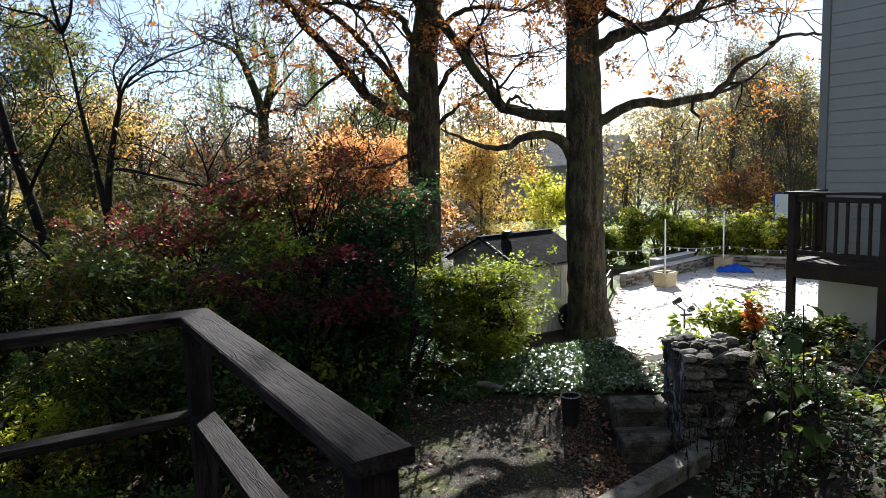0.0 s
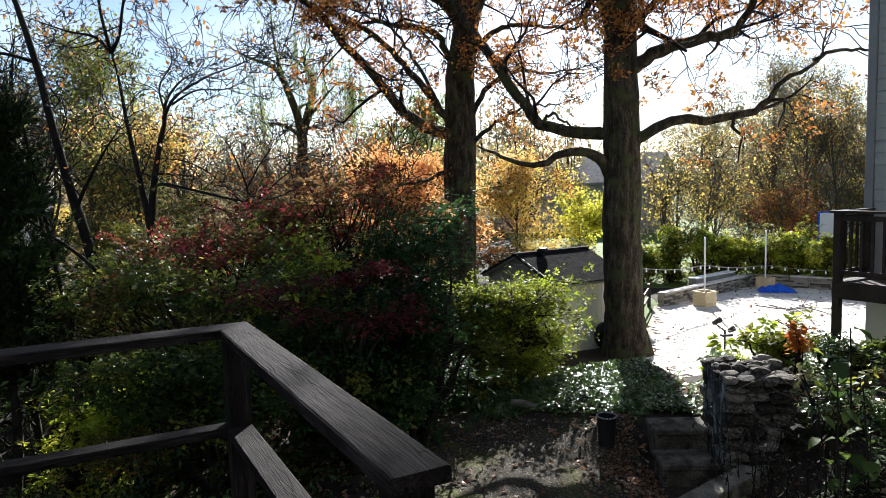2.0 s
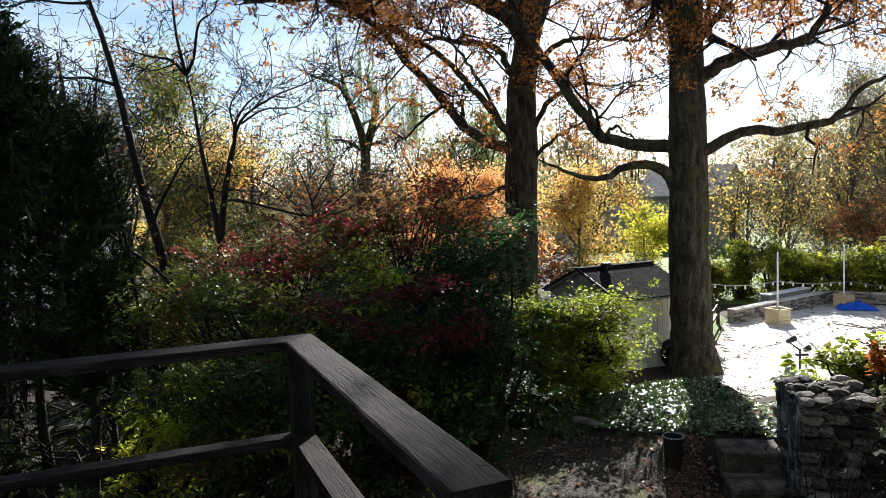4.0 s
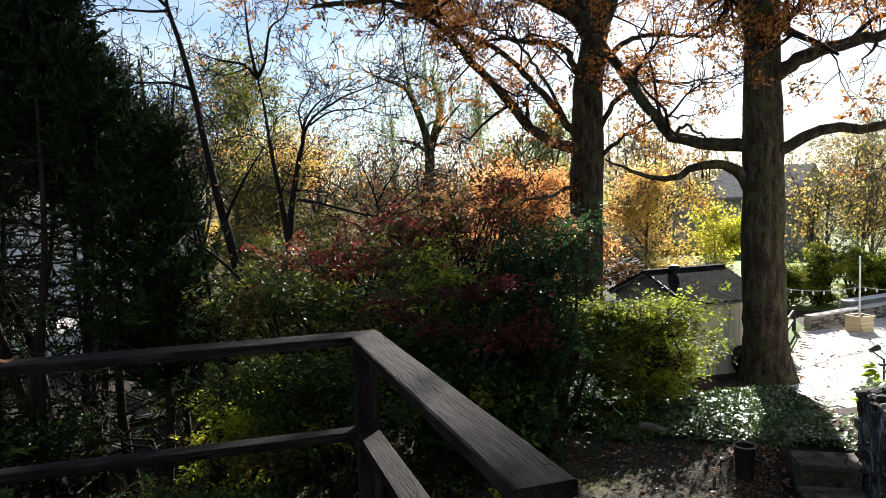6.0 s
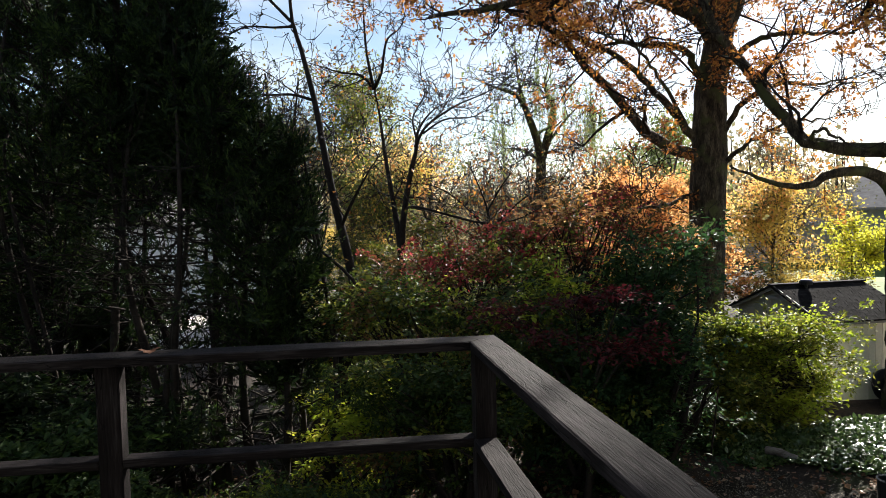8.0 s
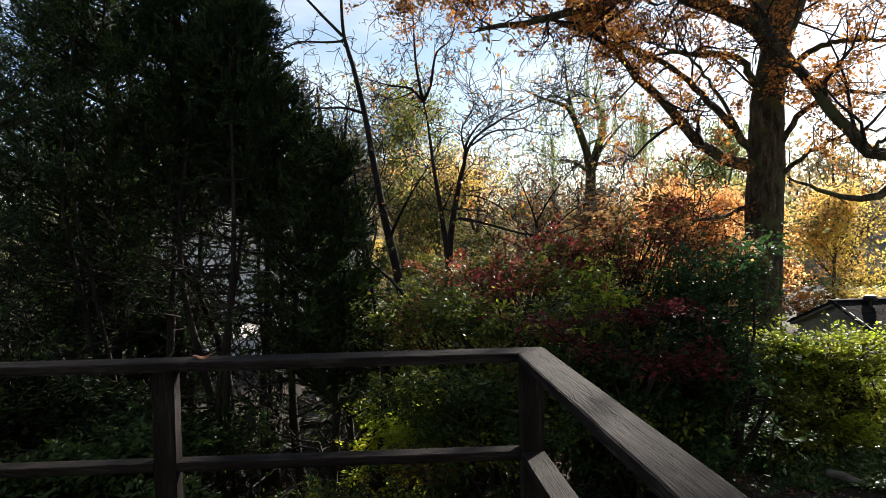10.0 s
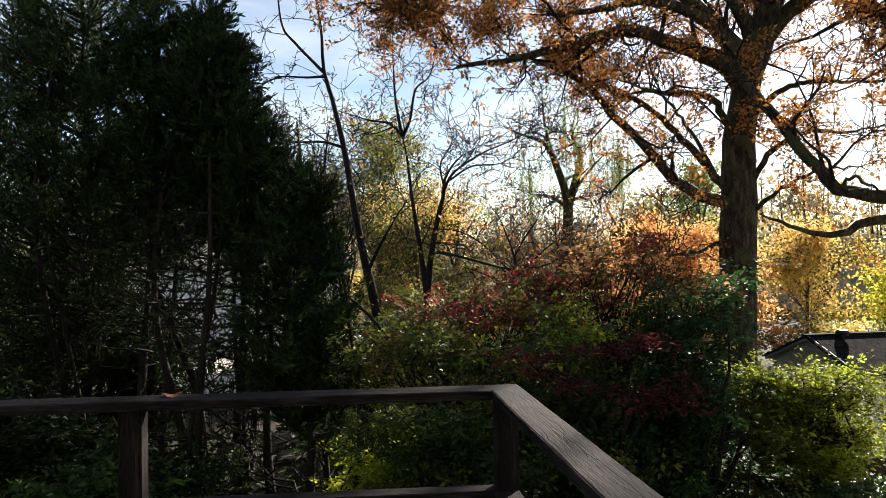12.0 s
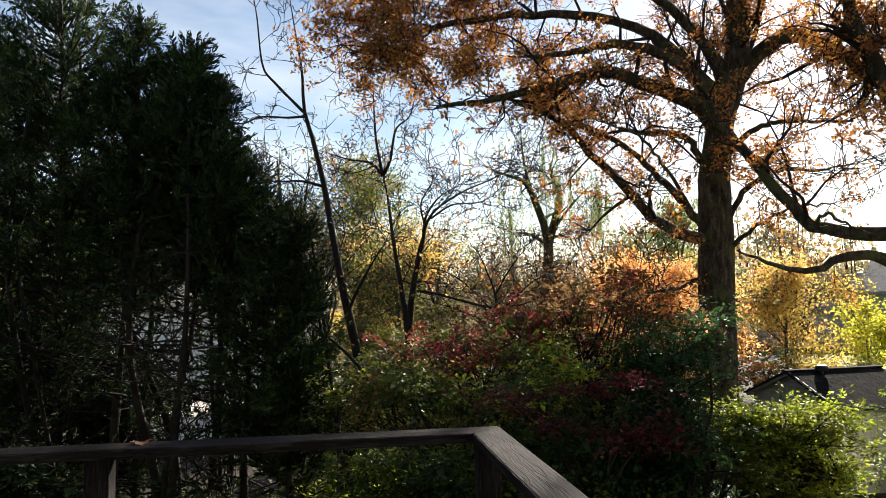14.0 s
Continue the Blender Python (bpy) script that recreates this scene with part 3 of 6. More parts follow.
OAK_A.append(([(3.5, 16.7, 5.3), (3.09, 16.8, 5.43), (2.4, 16.9, 5.47), (1.64, 17.0, 5.72), (1.17, 17.1, 6.28), (0.76, 17.2, 6.92), (0.22, 17.3, 7.77), (-0.2, 17.4, 8.42), (-0.53, 17.5, 9.26)], 0.17, 0.09, 0.9))
OAK_A.append(([(3.5, 16.7, 7.2), (3.09, 16.52, 8.54), (2.73, 16.35, 9.4), (2.49, 16.18, 10.11), (2.36, 16.0, 10.8)], 0.2, 0.1, 1.0))
OAK_A.append(([(1.77, 16.95, 5.61), (1.69, 16.58, 5.81), (1.88, 16.45, 5.88), (2.13, 16.32, 5.7), (2.31, 16.2, 5.49)], 0.05, 0.02, 0.2))
build_oak("oak_tree", 3.6, 16.7, [(3.64, 16.7, -0.15), (3.6, 16.7, 0.5), (3.57, 16.7, 1.1), (3.52, 16.7, 2.73), (3.53, 16.7, 4.81), (3.51, 16.7, 6.82), (3.52, 16.7, 8.13), (3.6, 16.6, 11), (3.75, 16.5, 14.5)],
          [0.68, 0.53, 0.47, 0.45, 0.44, 0.4, 0.37, 0.28, 0.1], OAK_A, "big oak with mossy dark trunk and sparse orange autumn leaves", L_OAK, 11, 14, 15, 28, 0.051, 1.5)

OAK_B = []
OAK_B.append(([(-0.45, 20.0, 5.5), (-0.82, 19.64, 5.74), (-1.67, 19.29, 6.12), (-2.16, 18.93, 6.58), (-2.84, 18.57, 7.5), (-3.46, 18.21, 8.12), (-4.08, 17.86, 8.94), (-5.33, 17.5, 9.62)], 0.19, 0.06, 1.0))
OAK_B.append(([(-0.45, 20.0, 5.95), (-0.91, 19.83, 6.33), (-1.48, 19.67, 7.15), (-2.04, 19.5, 7.8), (-2.71, 19.33, 8.47), (-3.63, 19.17, 8.97), (-4.66, 19.0, 9.49)], 0.13, 0.05, 1.0))
OAK_B.append(([(-0.4, 20.0, 7.4), (-0.67, 19.62, 7.8), (-1.02, 19.25, 8.49), (-1.95, 18.88, 8.62), (-2.69, 18.5, 8.71)], 0.12, 0.05, 0.8))
OAK_B.append(([(-0.15, 20.0, 8.7), (-0.69, 19.38, 9.36), (-1.51, 18.75, 9.71), (-2.11, 18.12, 9.87), (-2.79, 17.5, 10.04), (-3.63, 16.88, 9.77), (-4.46, 16.25, 9.46), (-5.25, 15.62, 9.17), (-6.5, 15.0, 8.97)], 0.26, 0.05, 1.1))
OAK_B.append(([(-0.13, 20.0, 9.1), (-0.86, 19.4, 10.27), (-1.48, 18.8, 10.7), (-2.58, 18.2, 10.99), (-3.47, 17.6, 10.73), (-4.65, 17.0, 10.57)], 0.2, 0.06, 0.9))
OAK_B.append(([(0.18, 20.0, 10.0), (1.09, 19.4, 10.68), (1.74, 18.8, 10.67), (2.3, 18.2, 10.08), (2.66, 17.6, 9.46), (3.0, 17.0, 8.73)], 0.24, 0.1, 1.0))
OAK_B.append(([(0.0, 20.0, 8.1), (0.84, 19.33, 8.6), (1.57, 18.67, 8.46), (2.67, 18.0, 8.18)], 0.09, 0.03, 0.8))
OAK_B.append(([(-0.05, 20.00, 9.61), (-1.80, 18.90, 11.37), (-3.87, 17.80, 11.90), (-5.91, 16.70, 11.71), (-7.57, 15.60, 11.22), (-8.62, 14.50, 10.51)], 0.16, 0.04, 2.0))
OAK_B.append(([(0.19, 20.00, 10.13), (-1.32, 18.75, 12.01), (-3.02, 17.50, 12.76), (-4.94, 16.25, 12.92), (-6.61, 15.00, 12.57)], 0.15, 0.04, 1.3))
OAK_B.append(([(-0.80, 20.00, 6.13), (-1.54, 19.00, 7.62), (-2.12, 18.00, 8.40), (-2.95, 17.00, 8.64)], 0.06, 0.02, 0.6))
OAK_B.append(([(-0.17, 20.00, 6.19), (0.50, 19.50, 7.07), (1.27, 19.00, 7.35), (1.98, 18.50, 7.16), (2.65, 18.00, 7.20)], 0.09, 0.015, 0.6))
OAK_B.append(([(-0.19, 20.00, 5.38), (0.64, 19.50, 6.04), (1.40, 19.00, 6.35), (2.27, 18.50, 6.34)], 0.07, 0.015, 0.5))
OAK_B.append(([(-0.55, 20.00, 4.91), (-1.41, 19.17, 4.44), (-2.12, 18.33, 4.31), (-2.62, 17.50, 3.90)], 0.06, 0.02, 1.2))
build_oak("oak_tree", -0.5, 20.0, [(-0.48, 20, -0.15), (-0.49, 20, 0.55), (-0.52, 20, 1.23), (-0.52, 20, 2.59), (-0.49, 20, 4.25), (-0.42, 20, 5.88), (-0.4, 20, 7.12), (-0.18, 20, 8.87), (0.28, 20, 10.39), (0.43, 20, 11.96), (0.5, 19.8, 16)],
          [0.66, 0.52, 0.47, 0.46, 0.47, 0.46, 0.42, 0.36, 0.33, 0.3, 0.1], OAK_B, "tall oak with spreading limbs and rust-orange autumn leaves", L_OAK_DARK, 23, 13, 14, 26, 0.053, 1.15)


# ---- thin trees ----
def build_thin(name, x, y, lines, label, mat, seed, kids, reach, per, leaf, mat_leaf, level=2, droop=0.5, up=0.2, spread=0.12, strands=0):
    rng = np.random.default_rng(seed)
    tree = thing(name, x, y, 0, label, "tree")
    twigs, tips = Tubes(), []
    for i, (pts, r0, r1) in enumerate(lines):
        t = Tubes()
        P = spline(pts, 24)
        R = r0 + (min(r1, 0.01) - r0) * np.linspace(0, 1, 24) ** 0.85
        t.add(P, R, 9, 0.04, rng)
        sprout(rng, twigs, tips, P, R, 4, reach, level, up, 0.55, 0.92, 0.3, 4)
        part("trunk" if i == 0 else "limb", t.mesh("stem"), mat, tree)
        sprout(rng, twigs, tips, P, R, kids, reach, level, up, 0.9, 0.35 if i == 0 else 0.15, 0.3, 4)
    hung = []
    if strands:
        T = np.vstack(tips)
        T = T[[any((x - a) ** 2 + 0.5 * (z - b) ** 2 < 0.42 for a, b in ((-8.2, 8.1), (-5.1, 8.5), (-6.5, 9.3))) for x, _, z in T]]
        for q in T[rng.integers(0, len(T), strands)]:
            n, k = rng.uniform(0.7, 1.9), 9
            S = q + np.column_stack([np.cumsum(rng.normal(0.0, 0.012, (k, 2)), axis=0), -np.linspace(0, n, k)])
            twigs.add(S, np.linspace(0.006, 0.003, k), 3)
            hung.append(np.repeat(S, 5, axis=0) + rng.normal(size=(5 * k, 3)) * (0.035, 0.035, 0.06))
    part("branch", twigs.mesh("branches"), M_TWIG, tree, kind="stuff")
    if per:
        C = np.vstack(tips)
        C = C[rng.random(len(C)) < min(1, per)]
        V = leaves(scatter_on([C], rng, max(1, int(per)), spread), rng, leaf, 1.6, 0.2, 0.0, droop)
        if hung:
            V = np.vstack([V, leaves(np.vstack(hung), rng, 0.032, 3.4, 0.12, 0.0, 4.0)])
        part("crown", leaf_mesh("crown", V), mat_leaf, tree, kind="stuff")


build_thin("slender_tree", -8.2, 14.5, [
    ([(-8.2, 14.5, -0.2), (-8.43, 14.5, 2.29), (-8.67, 14.5, 3.55), (-8.92, 14.5, 4.54), (-9.19, 14.5, 5.82), (-9.42, 14.5, 7.11), (-9.73, 14.5, 8.32), (-10.02, 14.5, 9.25), (-10.08, 14.5, 10.25), (-10.25, 14.5, 11.19), (-10.5, 14.5, 12.6)], 0.15, 0.025),
    ([(-10.05, 14.5, 9.2), (-10.74, 14.27, 9.98), (-10.97, 14.03, 10.44), (-10.97, 13.8, 11.66), (-11.1, 13.7, 12.6)], 0.045, 0.015),
    ([(-10.02, 14.5, 9.07), (-10.38, 14.25, 9.03), (-11.02, 14, 9.07), (-11.54, 13.75, 8.9), (-12.31, 13.5, 9.38)], 0.035, 0.012),
    ([(-9.42, 14.5, 7.18), (-9.87, 14.17, 7.32), (-10.49, 13.83, 7.32), (-11.1, 13.5, 7.47)], 0.045, 0.015),
    ([(-8.82, 14.5, 3.97), (-8.39, 14.33, 4.59), (-7.81, 14.17, 5.32), (-7.41, 14, 5.68)], 0.05, 0.015),
], "slender leaning dark tree, nearly bare", M_TWIG, 5, 6, 1.7, 0.03, 0.06, L_OAK_DARK, 3, up=0.08)
build_thin("forked_tree", -9.3, 19.0, [
    ([(-9.2, 19, -0.2), (-9.35, 19, 2.45), (-9.39, 19, 3.34), (-9.57, 19, 4.58), (-9.83, 19, 6.18), (-10.01, 19, 7.61), (-10.16, 19, 8.25)], 0.17, 0.08),
    ([(-10.16, 19, 8.25), (-10.5, 18.83, 8.67), (-11.23, 18.67, 8.84), (-12.18, 18.5, 9.19)], 0.06, 0.02),
    ([(-10.16, 19, 8.25), (-9.82, 18.88, 8.72), (-9.54, 18.75, 9.62), (-8.99, 18.62, 9.95), (-8.69, 18.5, 10.64)], 0.06, 0.02),
    ([(-10.16, 19, 8.25), (-10.38, 19, 9.43), (-10.45, 19, 10.69), (-10.47, 19, 11.76)], 0.06, 0.02),
    ([(-9.35, 19, 2.6), (-9.28, 19, 4.04), (-8.91, 18.9, 5.6), (-8.67, 18.8, 6.27), (-8.55, 18.7, 6.8), (-8.09, 18.6, 7.31), (-7.51, 18.5, 7.58)], 0.12, 0.03),
    ([(-9.29, 19.0, 4.21), (-8.9, 18.8, 4.55), (-7.75, 18.4, 4.34), (-6.51, 18.0, 4.06), (-5.64, 17.6, 4.03), (-4.91, 17.2, 4.18), (-4.02, 16.8, 4.58)], 0.055, 0.01),
    ([(-8.66, 18.7, 6.34), (-8.21, 18.6, 6.94), (-7.23, 18.5, 7.43), (-6.38, 18.3, 7.64), (-5.68, 18.1, 7.84)], 0.05, 0.01),
    ([(-8.39, 18.7, 6.73), (-7.65, 18.6, 7.07), (-6.76, 18.5, 7.07), (-6.25, 18.4, 7.22)], 0.035, 0.01),
    ([(-8.59, 18.7, 6.51), (-8.7, 18.7, 7.22), (-8.26, 18.6, 7.88), (-8.33, 18.5, 8.45)], 0.035, 0.01),
    ([(-6.51, 18.0, 4.06), (-5.86, 17.6, 3.41), (-5.37, 17.3, 2.99)], 0.03, 0.01),
], "dark twin-stemmed tree with a few brown leaves", M_TWIG, 6, 7, 1.8, 0.12, 0.07, L_OAK_DARK, 3, up=0.08)
build_thin("fan_tree", -6.85, 20.0, [
    ([(-6.9, 20, -0.2), (-6.88, 20, 2.0), (-6.86, 20, 3.58), (-6.84, 20, 4.36), (-7.07, 20, 5.04), (-7.35, 20, 5.72)], 0.07, 0.02),
    ([(-6.84, 20, 4.36), (-6.37, 20, 5.12), (-5.83, 20, 5.76)], 0.03, 0.01),
    ([(-6.86, 20, 3.8), (-7.8, 19.8, 4.78), (-8.51, 19.6, 5.2), (-9.2, 19.4, 5.3)], 0.03, 0.01),
    ([(-6.86, 20, 3.7), (-5.69, 19.8, 4.66), (-5.0, 19.6, 4.97)], 0.028, 0.01),
    ([(-6.86, 20, 3.4), (-7.9, 19.8, 3.9), (-8.8, 19.6, 4.2)], 0.025, 0.01),
], "grey bare small tree with fanning branches", M_TWIG, 9, 5, 1.1, 0.15, 0.05, L_OLIVE, 2, up=0.15)
build_thin("willow_tree", -7.3, 28.0, [
    ([(-7.4, 28, -0.2), (-7.36, 28, 3.64), (-7.18, 27.83, 5.04), (-7.07, 27.67, 6.66), (-7.52, 27.5, 8.29), (-7.93, 27.33, 9.12), (-8.84, 27.17, 9.53), (-9.89, 27, 10.08)], 0.36, 0.06),
    ([(-7.15, 28, 6.5), (-6.66, 27.75, 7.75), (-6.47, 27.5, 8.66), (-6.74, 27.25, 9.33), (-6.51, 27, 10.16)], 0.22, 0.06),
    ([(-7.15, 28, 6.5), (-7.89, 27.5, 6.92), (-8.58, 27, 6.97)], 0.12, 0.05),
    ([(-7.6, 27.5, 8.5), (-7.9, 27.4, 9.9), (-8.0, 27.3, 11.6)], 0.1, 0.03),
    ([(-7.0, 27.9, 6.9), (-6.1, 27.6, 7.9), (-5.4, 27.5, 8.5), (-4.9, 27.4, 8.3)], 0.07, 0.02),
], "crooked willow with thin hanging foliage", M_BARK, 8, 9, 2.3, 0.45, 0.075, L_WILLOW, 2, 2.0, -0.05, 0.25, 130)


# ---- shrubs and other broad-leaved trees ----
def clumps(rng, n, middle, size, power=0.45):
    """Points inside an egg, thicker towards its outside."""
    d = rng.normal(size=(n, 3))
    d /= np.linalg.norm(d, axis=1)[:, None]
    r = rng.random(n) ** power
    return np.asarray(middle) + d * r[:, None] * np.asarray(size)


def pads(C, rng, per, radius, tilt=0.35):
    """Flat tufts of leaves round the points C: places, lengthwise directions, face directions, number of the tuft."""
    k = np.maximum(3, (per * rng.uniform(0.35, 1.7, len(C))).astype(int))
    which = np.repeat(np.arange(len(C)), k)
    m = len(which)
    N = rng.normal(size=(len(C), 3)) * tilt + (0, 0, 1)
    N /= np.linalg.norm(N, axis=1)[:, None]
    A = np.cross(N, rng.normal(size=(len(C), 3)))
    A /= np.linalg.norm(A, axis=1)[:, None] + 1e-9
    B = np.cross(N, A)
    r = radius * rng.uniform(0.6, 1.35, len(C))[which] * np.sqrt(rng.random(m))
    a = rng.random(m) * 2 * math.pi
    out = np.cos(a)[:, None] * A[which] * 1.35 + np.sin(a)[:, None] * B[which] * 0.8
    P = C[which] + out * r[:, None] + N[which] * (rng.normal(size=m) * 0.03 - 0.35 * r * r / radius)[:, None]
    return P, out + (0, 0, -0.35), N[which], which


def build_shrub(name, x, y, size, label, mats, n, leaf, seed, stems=9, flat=0.3, lump=0.16, category="shrub", lean=(0, 0), tier=0.085, per=24, count=18, base=0.08):
    """Stems that fork from one foot, with flat tufts of leaves in loose tiers round their ends."""
    rng = np.random.default_rng(seed)
    if leaf < 0.052:
        n, leaf = int(n * 0.8), leaf * 0.92
    g = float(ground_height(x, y))
    ob = thing(name, x, y, g, label, category)
    w, d, h = size
    t = Tubes()
    K = max(10, n // per)
    lobes = clumps(rng, count, (x + lean[0], y + lean[1], g + h * (base + 0.96) / 2), (w * 0.42, d * 0.42, h * (0.96 - base) * 0.45), 0.4)
    sz = np.array([w * 0.2, d * 0.2, h * tier])
    C = np.vstack([clumps(rng, K // count + 1, q, sz * rng.uniform(0.7, 1.3), 0.5) for q in lobes])
    lobe = np.repeat(np.arange(count), K // count + 1)
    shoots = rng.random(len(C)) < 0.25
    C[shoots] += (C[shoots] - C.mean(axis=0)) * rng.uniform(0.1, 0.5, (shoots.sum(), 1)) * (1, 1, 0.7)
    keep = C[:, 2] > g + 0.06
    C, lobe = C[keep], lobe[keep]
    K = len(C)
    ends = C[rng.choice(K, min(K, stems * 5), replace=False)]
    for i in range(stems):
        a = rng.normal(0, 0.1, 2)
        foot = np.array([x + a[0], y + a[1], g - 0.05])
        mid = np.array([x + lean[0] * 0.4, y + lean[1] * 0.4, g + h * 0.4]) + rng.normal(0, 1, 3) * (w * 0.16, d * 0.16, h * 0.06)
        for e in ends[i * 5:i * 5 + 5]:
            t.add(spline([foot, mid, (mid + e) / 2 + rng.normal(0, 0.06, 3), e], 6), np.linspace(0.02 + 0.006 * h, 0.004, 6), 3)
    P, way, face, which = pads(C, rng, per, lump)
    heart = C.mean(axis=0)
    arc_p, arc_d, arc_k = [], [], []
    for _ in range(max(6, n // 420)):
        k = rng.integers(K)
        d = unit((C[k] - heart) * (1, 1, 0.7) + (0, 0, 0.25 * h) + rng.normal(0, 0.15, 3))
        reach = rng.uniform(0.14, 0.34) * (w + h) * 0.5
        line = [C[k]]
        for _ in range(5):
            d = unit(d - (0, 0, 0.22) + rng.normal(0, 0.08, 3))
            line.append(line[-1] + d * reach / 5)
        line = np.array(line)
        t.add(line, np.linspace(0.006, 0.003, 6), 3)
        arc_p.append(np.repeat(line[1:], 5, axis=0) + rng.normal(size=(25, 3)) * 0.04)
        arc_d.append(rng.normal(size=(25, 3)) + d)
        arc_k.append(np.full(25, k))
    P, way = np.vstack([P, *arc_p]), np.vstack([way, *arc_d])
    face = np.vstack([face, np.tile((0.0, 0.0, 1.0), (len(P) - len(face), 1))])
    which = np.concatenate([which, *arc_k])
    part("stem", t.mesh("stems"), M_TWIG, ob, kind="stuff")
    tone = np.where(rng.random(K) < 0.35, rng.random(K), rng.random(count)[lobe])[which]
    cuts = np.cumsum([m[1] for m in mats])
    cuts = cuts / cuts[-1]
    lo = 0.0
    for (m, _), hi in zip(mats, cuts):
        sel = (tone >= lo) & (tone < hi + 1e-9) & (P[:, 2] > g + 0.03)
        lo = hi
        if sel.any():
            part("foliage", leaf_mesh("foliage", leaves(P[sel], rng, leaf, 1.75, 0.15, flat, 0.2, way=way[sel], norm=face[sel])), m, ob, kind="stuff")
    return ob


def build_tree(name, x, y, h, w, label, mats, n, leaf, seed, bark=None, trunk=None, crown_from=0.25, lobes=11, lump=0.3, twigs=5, droop=0.3):
    """A trunk, limbs to lobes of the crown, branches and twigs from there, leaves round the twigs."""
    rng = np.random.default_rng(seed)
    g = float(ground_height(x, y))
    ob = thing(name, x, y, g, label, "tree")
    r = trunk or h * 0.015
    lean = rng.normal(0, 0.03 * h, 2)
    P = spline([(x, y, g - 0.2), (x + lean[0] * 0.3, y, g + h * 0.3), (x + lean[0], y + lean[1], g + h * 0.6), (x + lean[0] * 1.9, y + lean[1], g + h * 0.8)], 24)
    R = np.linspace(r, r * 0.2, 24)
    t = Tubes()
    t.add(P, R, 8, 0.03, rng)
    # Beyond y = 22 the trunk takes the haze-paled bark.
    part("trunk", t.mesh("trunk"), bark or (M_TWIG if y < 22 else M_HAZE_BARK), ob)
    zc = g + h * (crown_from + 1) / 2
    L = clumps(rng, lobes, (x, y, zc), (w * 0.42, w * 0.42, h * (1 - crown_from) * 0.42), 0.35)
    b, C, G = Tubes(), [], []
    for k, q in enumerate(L):
        f = np.clip((q[2] - g) / h - 0.18 - 0.1 * rng.random(), 0.1, 0.85)
        i0 = int(f * 23)
        o = P[i0]
        mid = o * 0.45 + q * 0.55 + rng.normal(0, 0.04 * w, 3)
        S = spline([o, mid, q], 10)
        b.add(S, np.linspace(R[i0] * 0.5, max(0.012, R[i0] * 0.16), 10), 5)
        m = 9
        E = q + rng.normal(size=(m, 3)) * (w * 0.13, w * 0.13, h * 0.075)
        for e in E:
            o2 = S[rng.integers(4, 10)]
            T = spline([o2, (o2 + e) / 2 + rng.normal(0, 0.03 * w, 3), e], 6)
            b.add(T, np.linspace(max(0.012, R[i0] * 0.16), 0.006, 6), 4)
            for _ in range(twigs):
                o3 = T[rng.integers(1, 6)]
                d = unit(rng.normal(size=3) + (0, 0, 0.25)) * w * (0.05 + 0.07 * rng.random())
                Q = np.array([o3, o3 + d * 0.5 + rng.normal(0, 0.03, 3), o3 + d])
                b.add(Q, np.array((1.0, 0.8, 0.5)) * max(0.009, h * 0.0013), 3)
                C += [o3 + d * 0.5, o3 + d]
                G += [k * 9 + _, k * 9 + _]
    # Far twigs are paled for haze too.
    part("branch", b.mesh("branch"), M_TWIG if y < 22 else M_HAZE_BARK, ob, kind="stuff")
    if n:
        C, G = np.array(C), np.array(G)
        which = rng.choice(len(C), n, p=rng.dirichlet(np.ones(len(C)) * 0.8))
        Q = C[which] + rng.normal(size=(n, 3)) * lump * (1, 1, 0.7)
        grp = (G[which] * 7919 % 1000) / 1000.0
        cuts = np.cumsum([m[1] for m in mats])
        cuts = cuts / cuts[-1]
        lo = 0.0
        for (m, _), hi in zip(mats, cuts):
            sel = (grp >= lo) & (grp < hi + 1e-9)
            lo = hi
            if sel.any():
                part("crown", leaf_mesh("crown", leaves(Q[sel], rng, leaf, 1.5, 0.2, 0.0, droop)), m, ob, kind="stuff")
    return ob


# hedge of shrubs beside the drive
build_shrub("evergreen_shrub", -0.95, 9.4, (1.9, 1.5, 3.9), "dense dark green evergreen shrub", [(L_EVERGREEN, 1)], 30000, 0.042, 31, 10, 0.2, 0.13, tier=0.14, count=26, base=0.0)
# Lime tufts put some of the back light into the leaf colour.
build_shrub("olive_shrub", 0.6, 12.7, (2.5, 1.7, 2.5), "sunlit yellow-green rounded shrub beside the shed", [(L_FORS, 3), (L_LIME, 3), (L_MIXED, 1)], 28000, 0.045, 32, 12, 0.2, 0.15, tier=0.16, count=34, base=0.0)
build_shrub("olive_shrub", -0.3, 12.2, (2.2, 1.4, 2.1), "lower yellow-green shrub beside the evergreen", [(L_FORS, 3), (L_MIXED, 2)], 16000, 0.045, 49, 9, 0.2, 0.15, tier=0.14, count=24, base=0.0)
# The lime share here stands in for back-lit leaves.
build_shrub("dogwood", -2.7, 9.9, (3.4, 2.4, 3.5), "tall dogwood with crimson and green autumn leaves", [(L_RED, 0.2), (L_REDGREEN, 0.8), (L_MIXED, 3), (L_LIME, 1.5), (L_GREEN, 1.2)], 17000, 0.048, 33, 12, 0.2, 0.15)
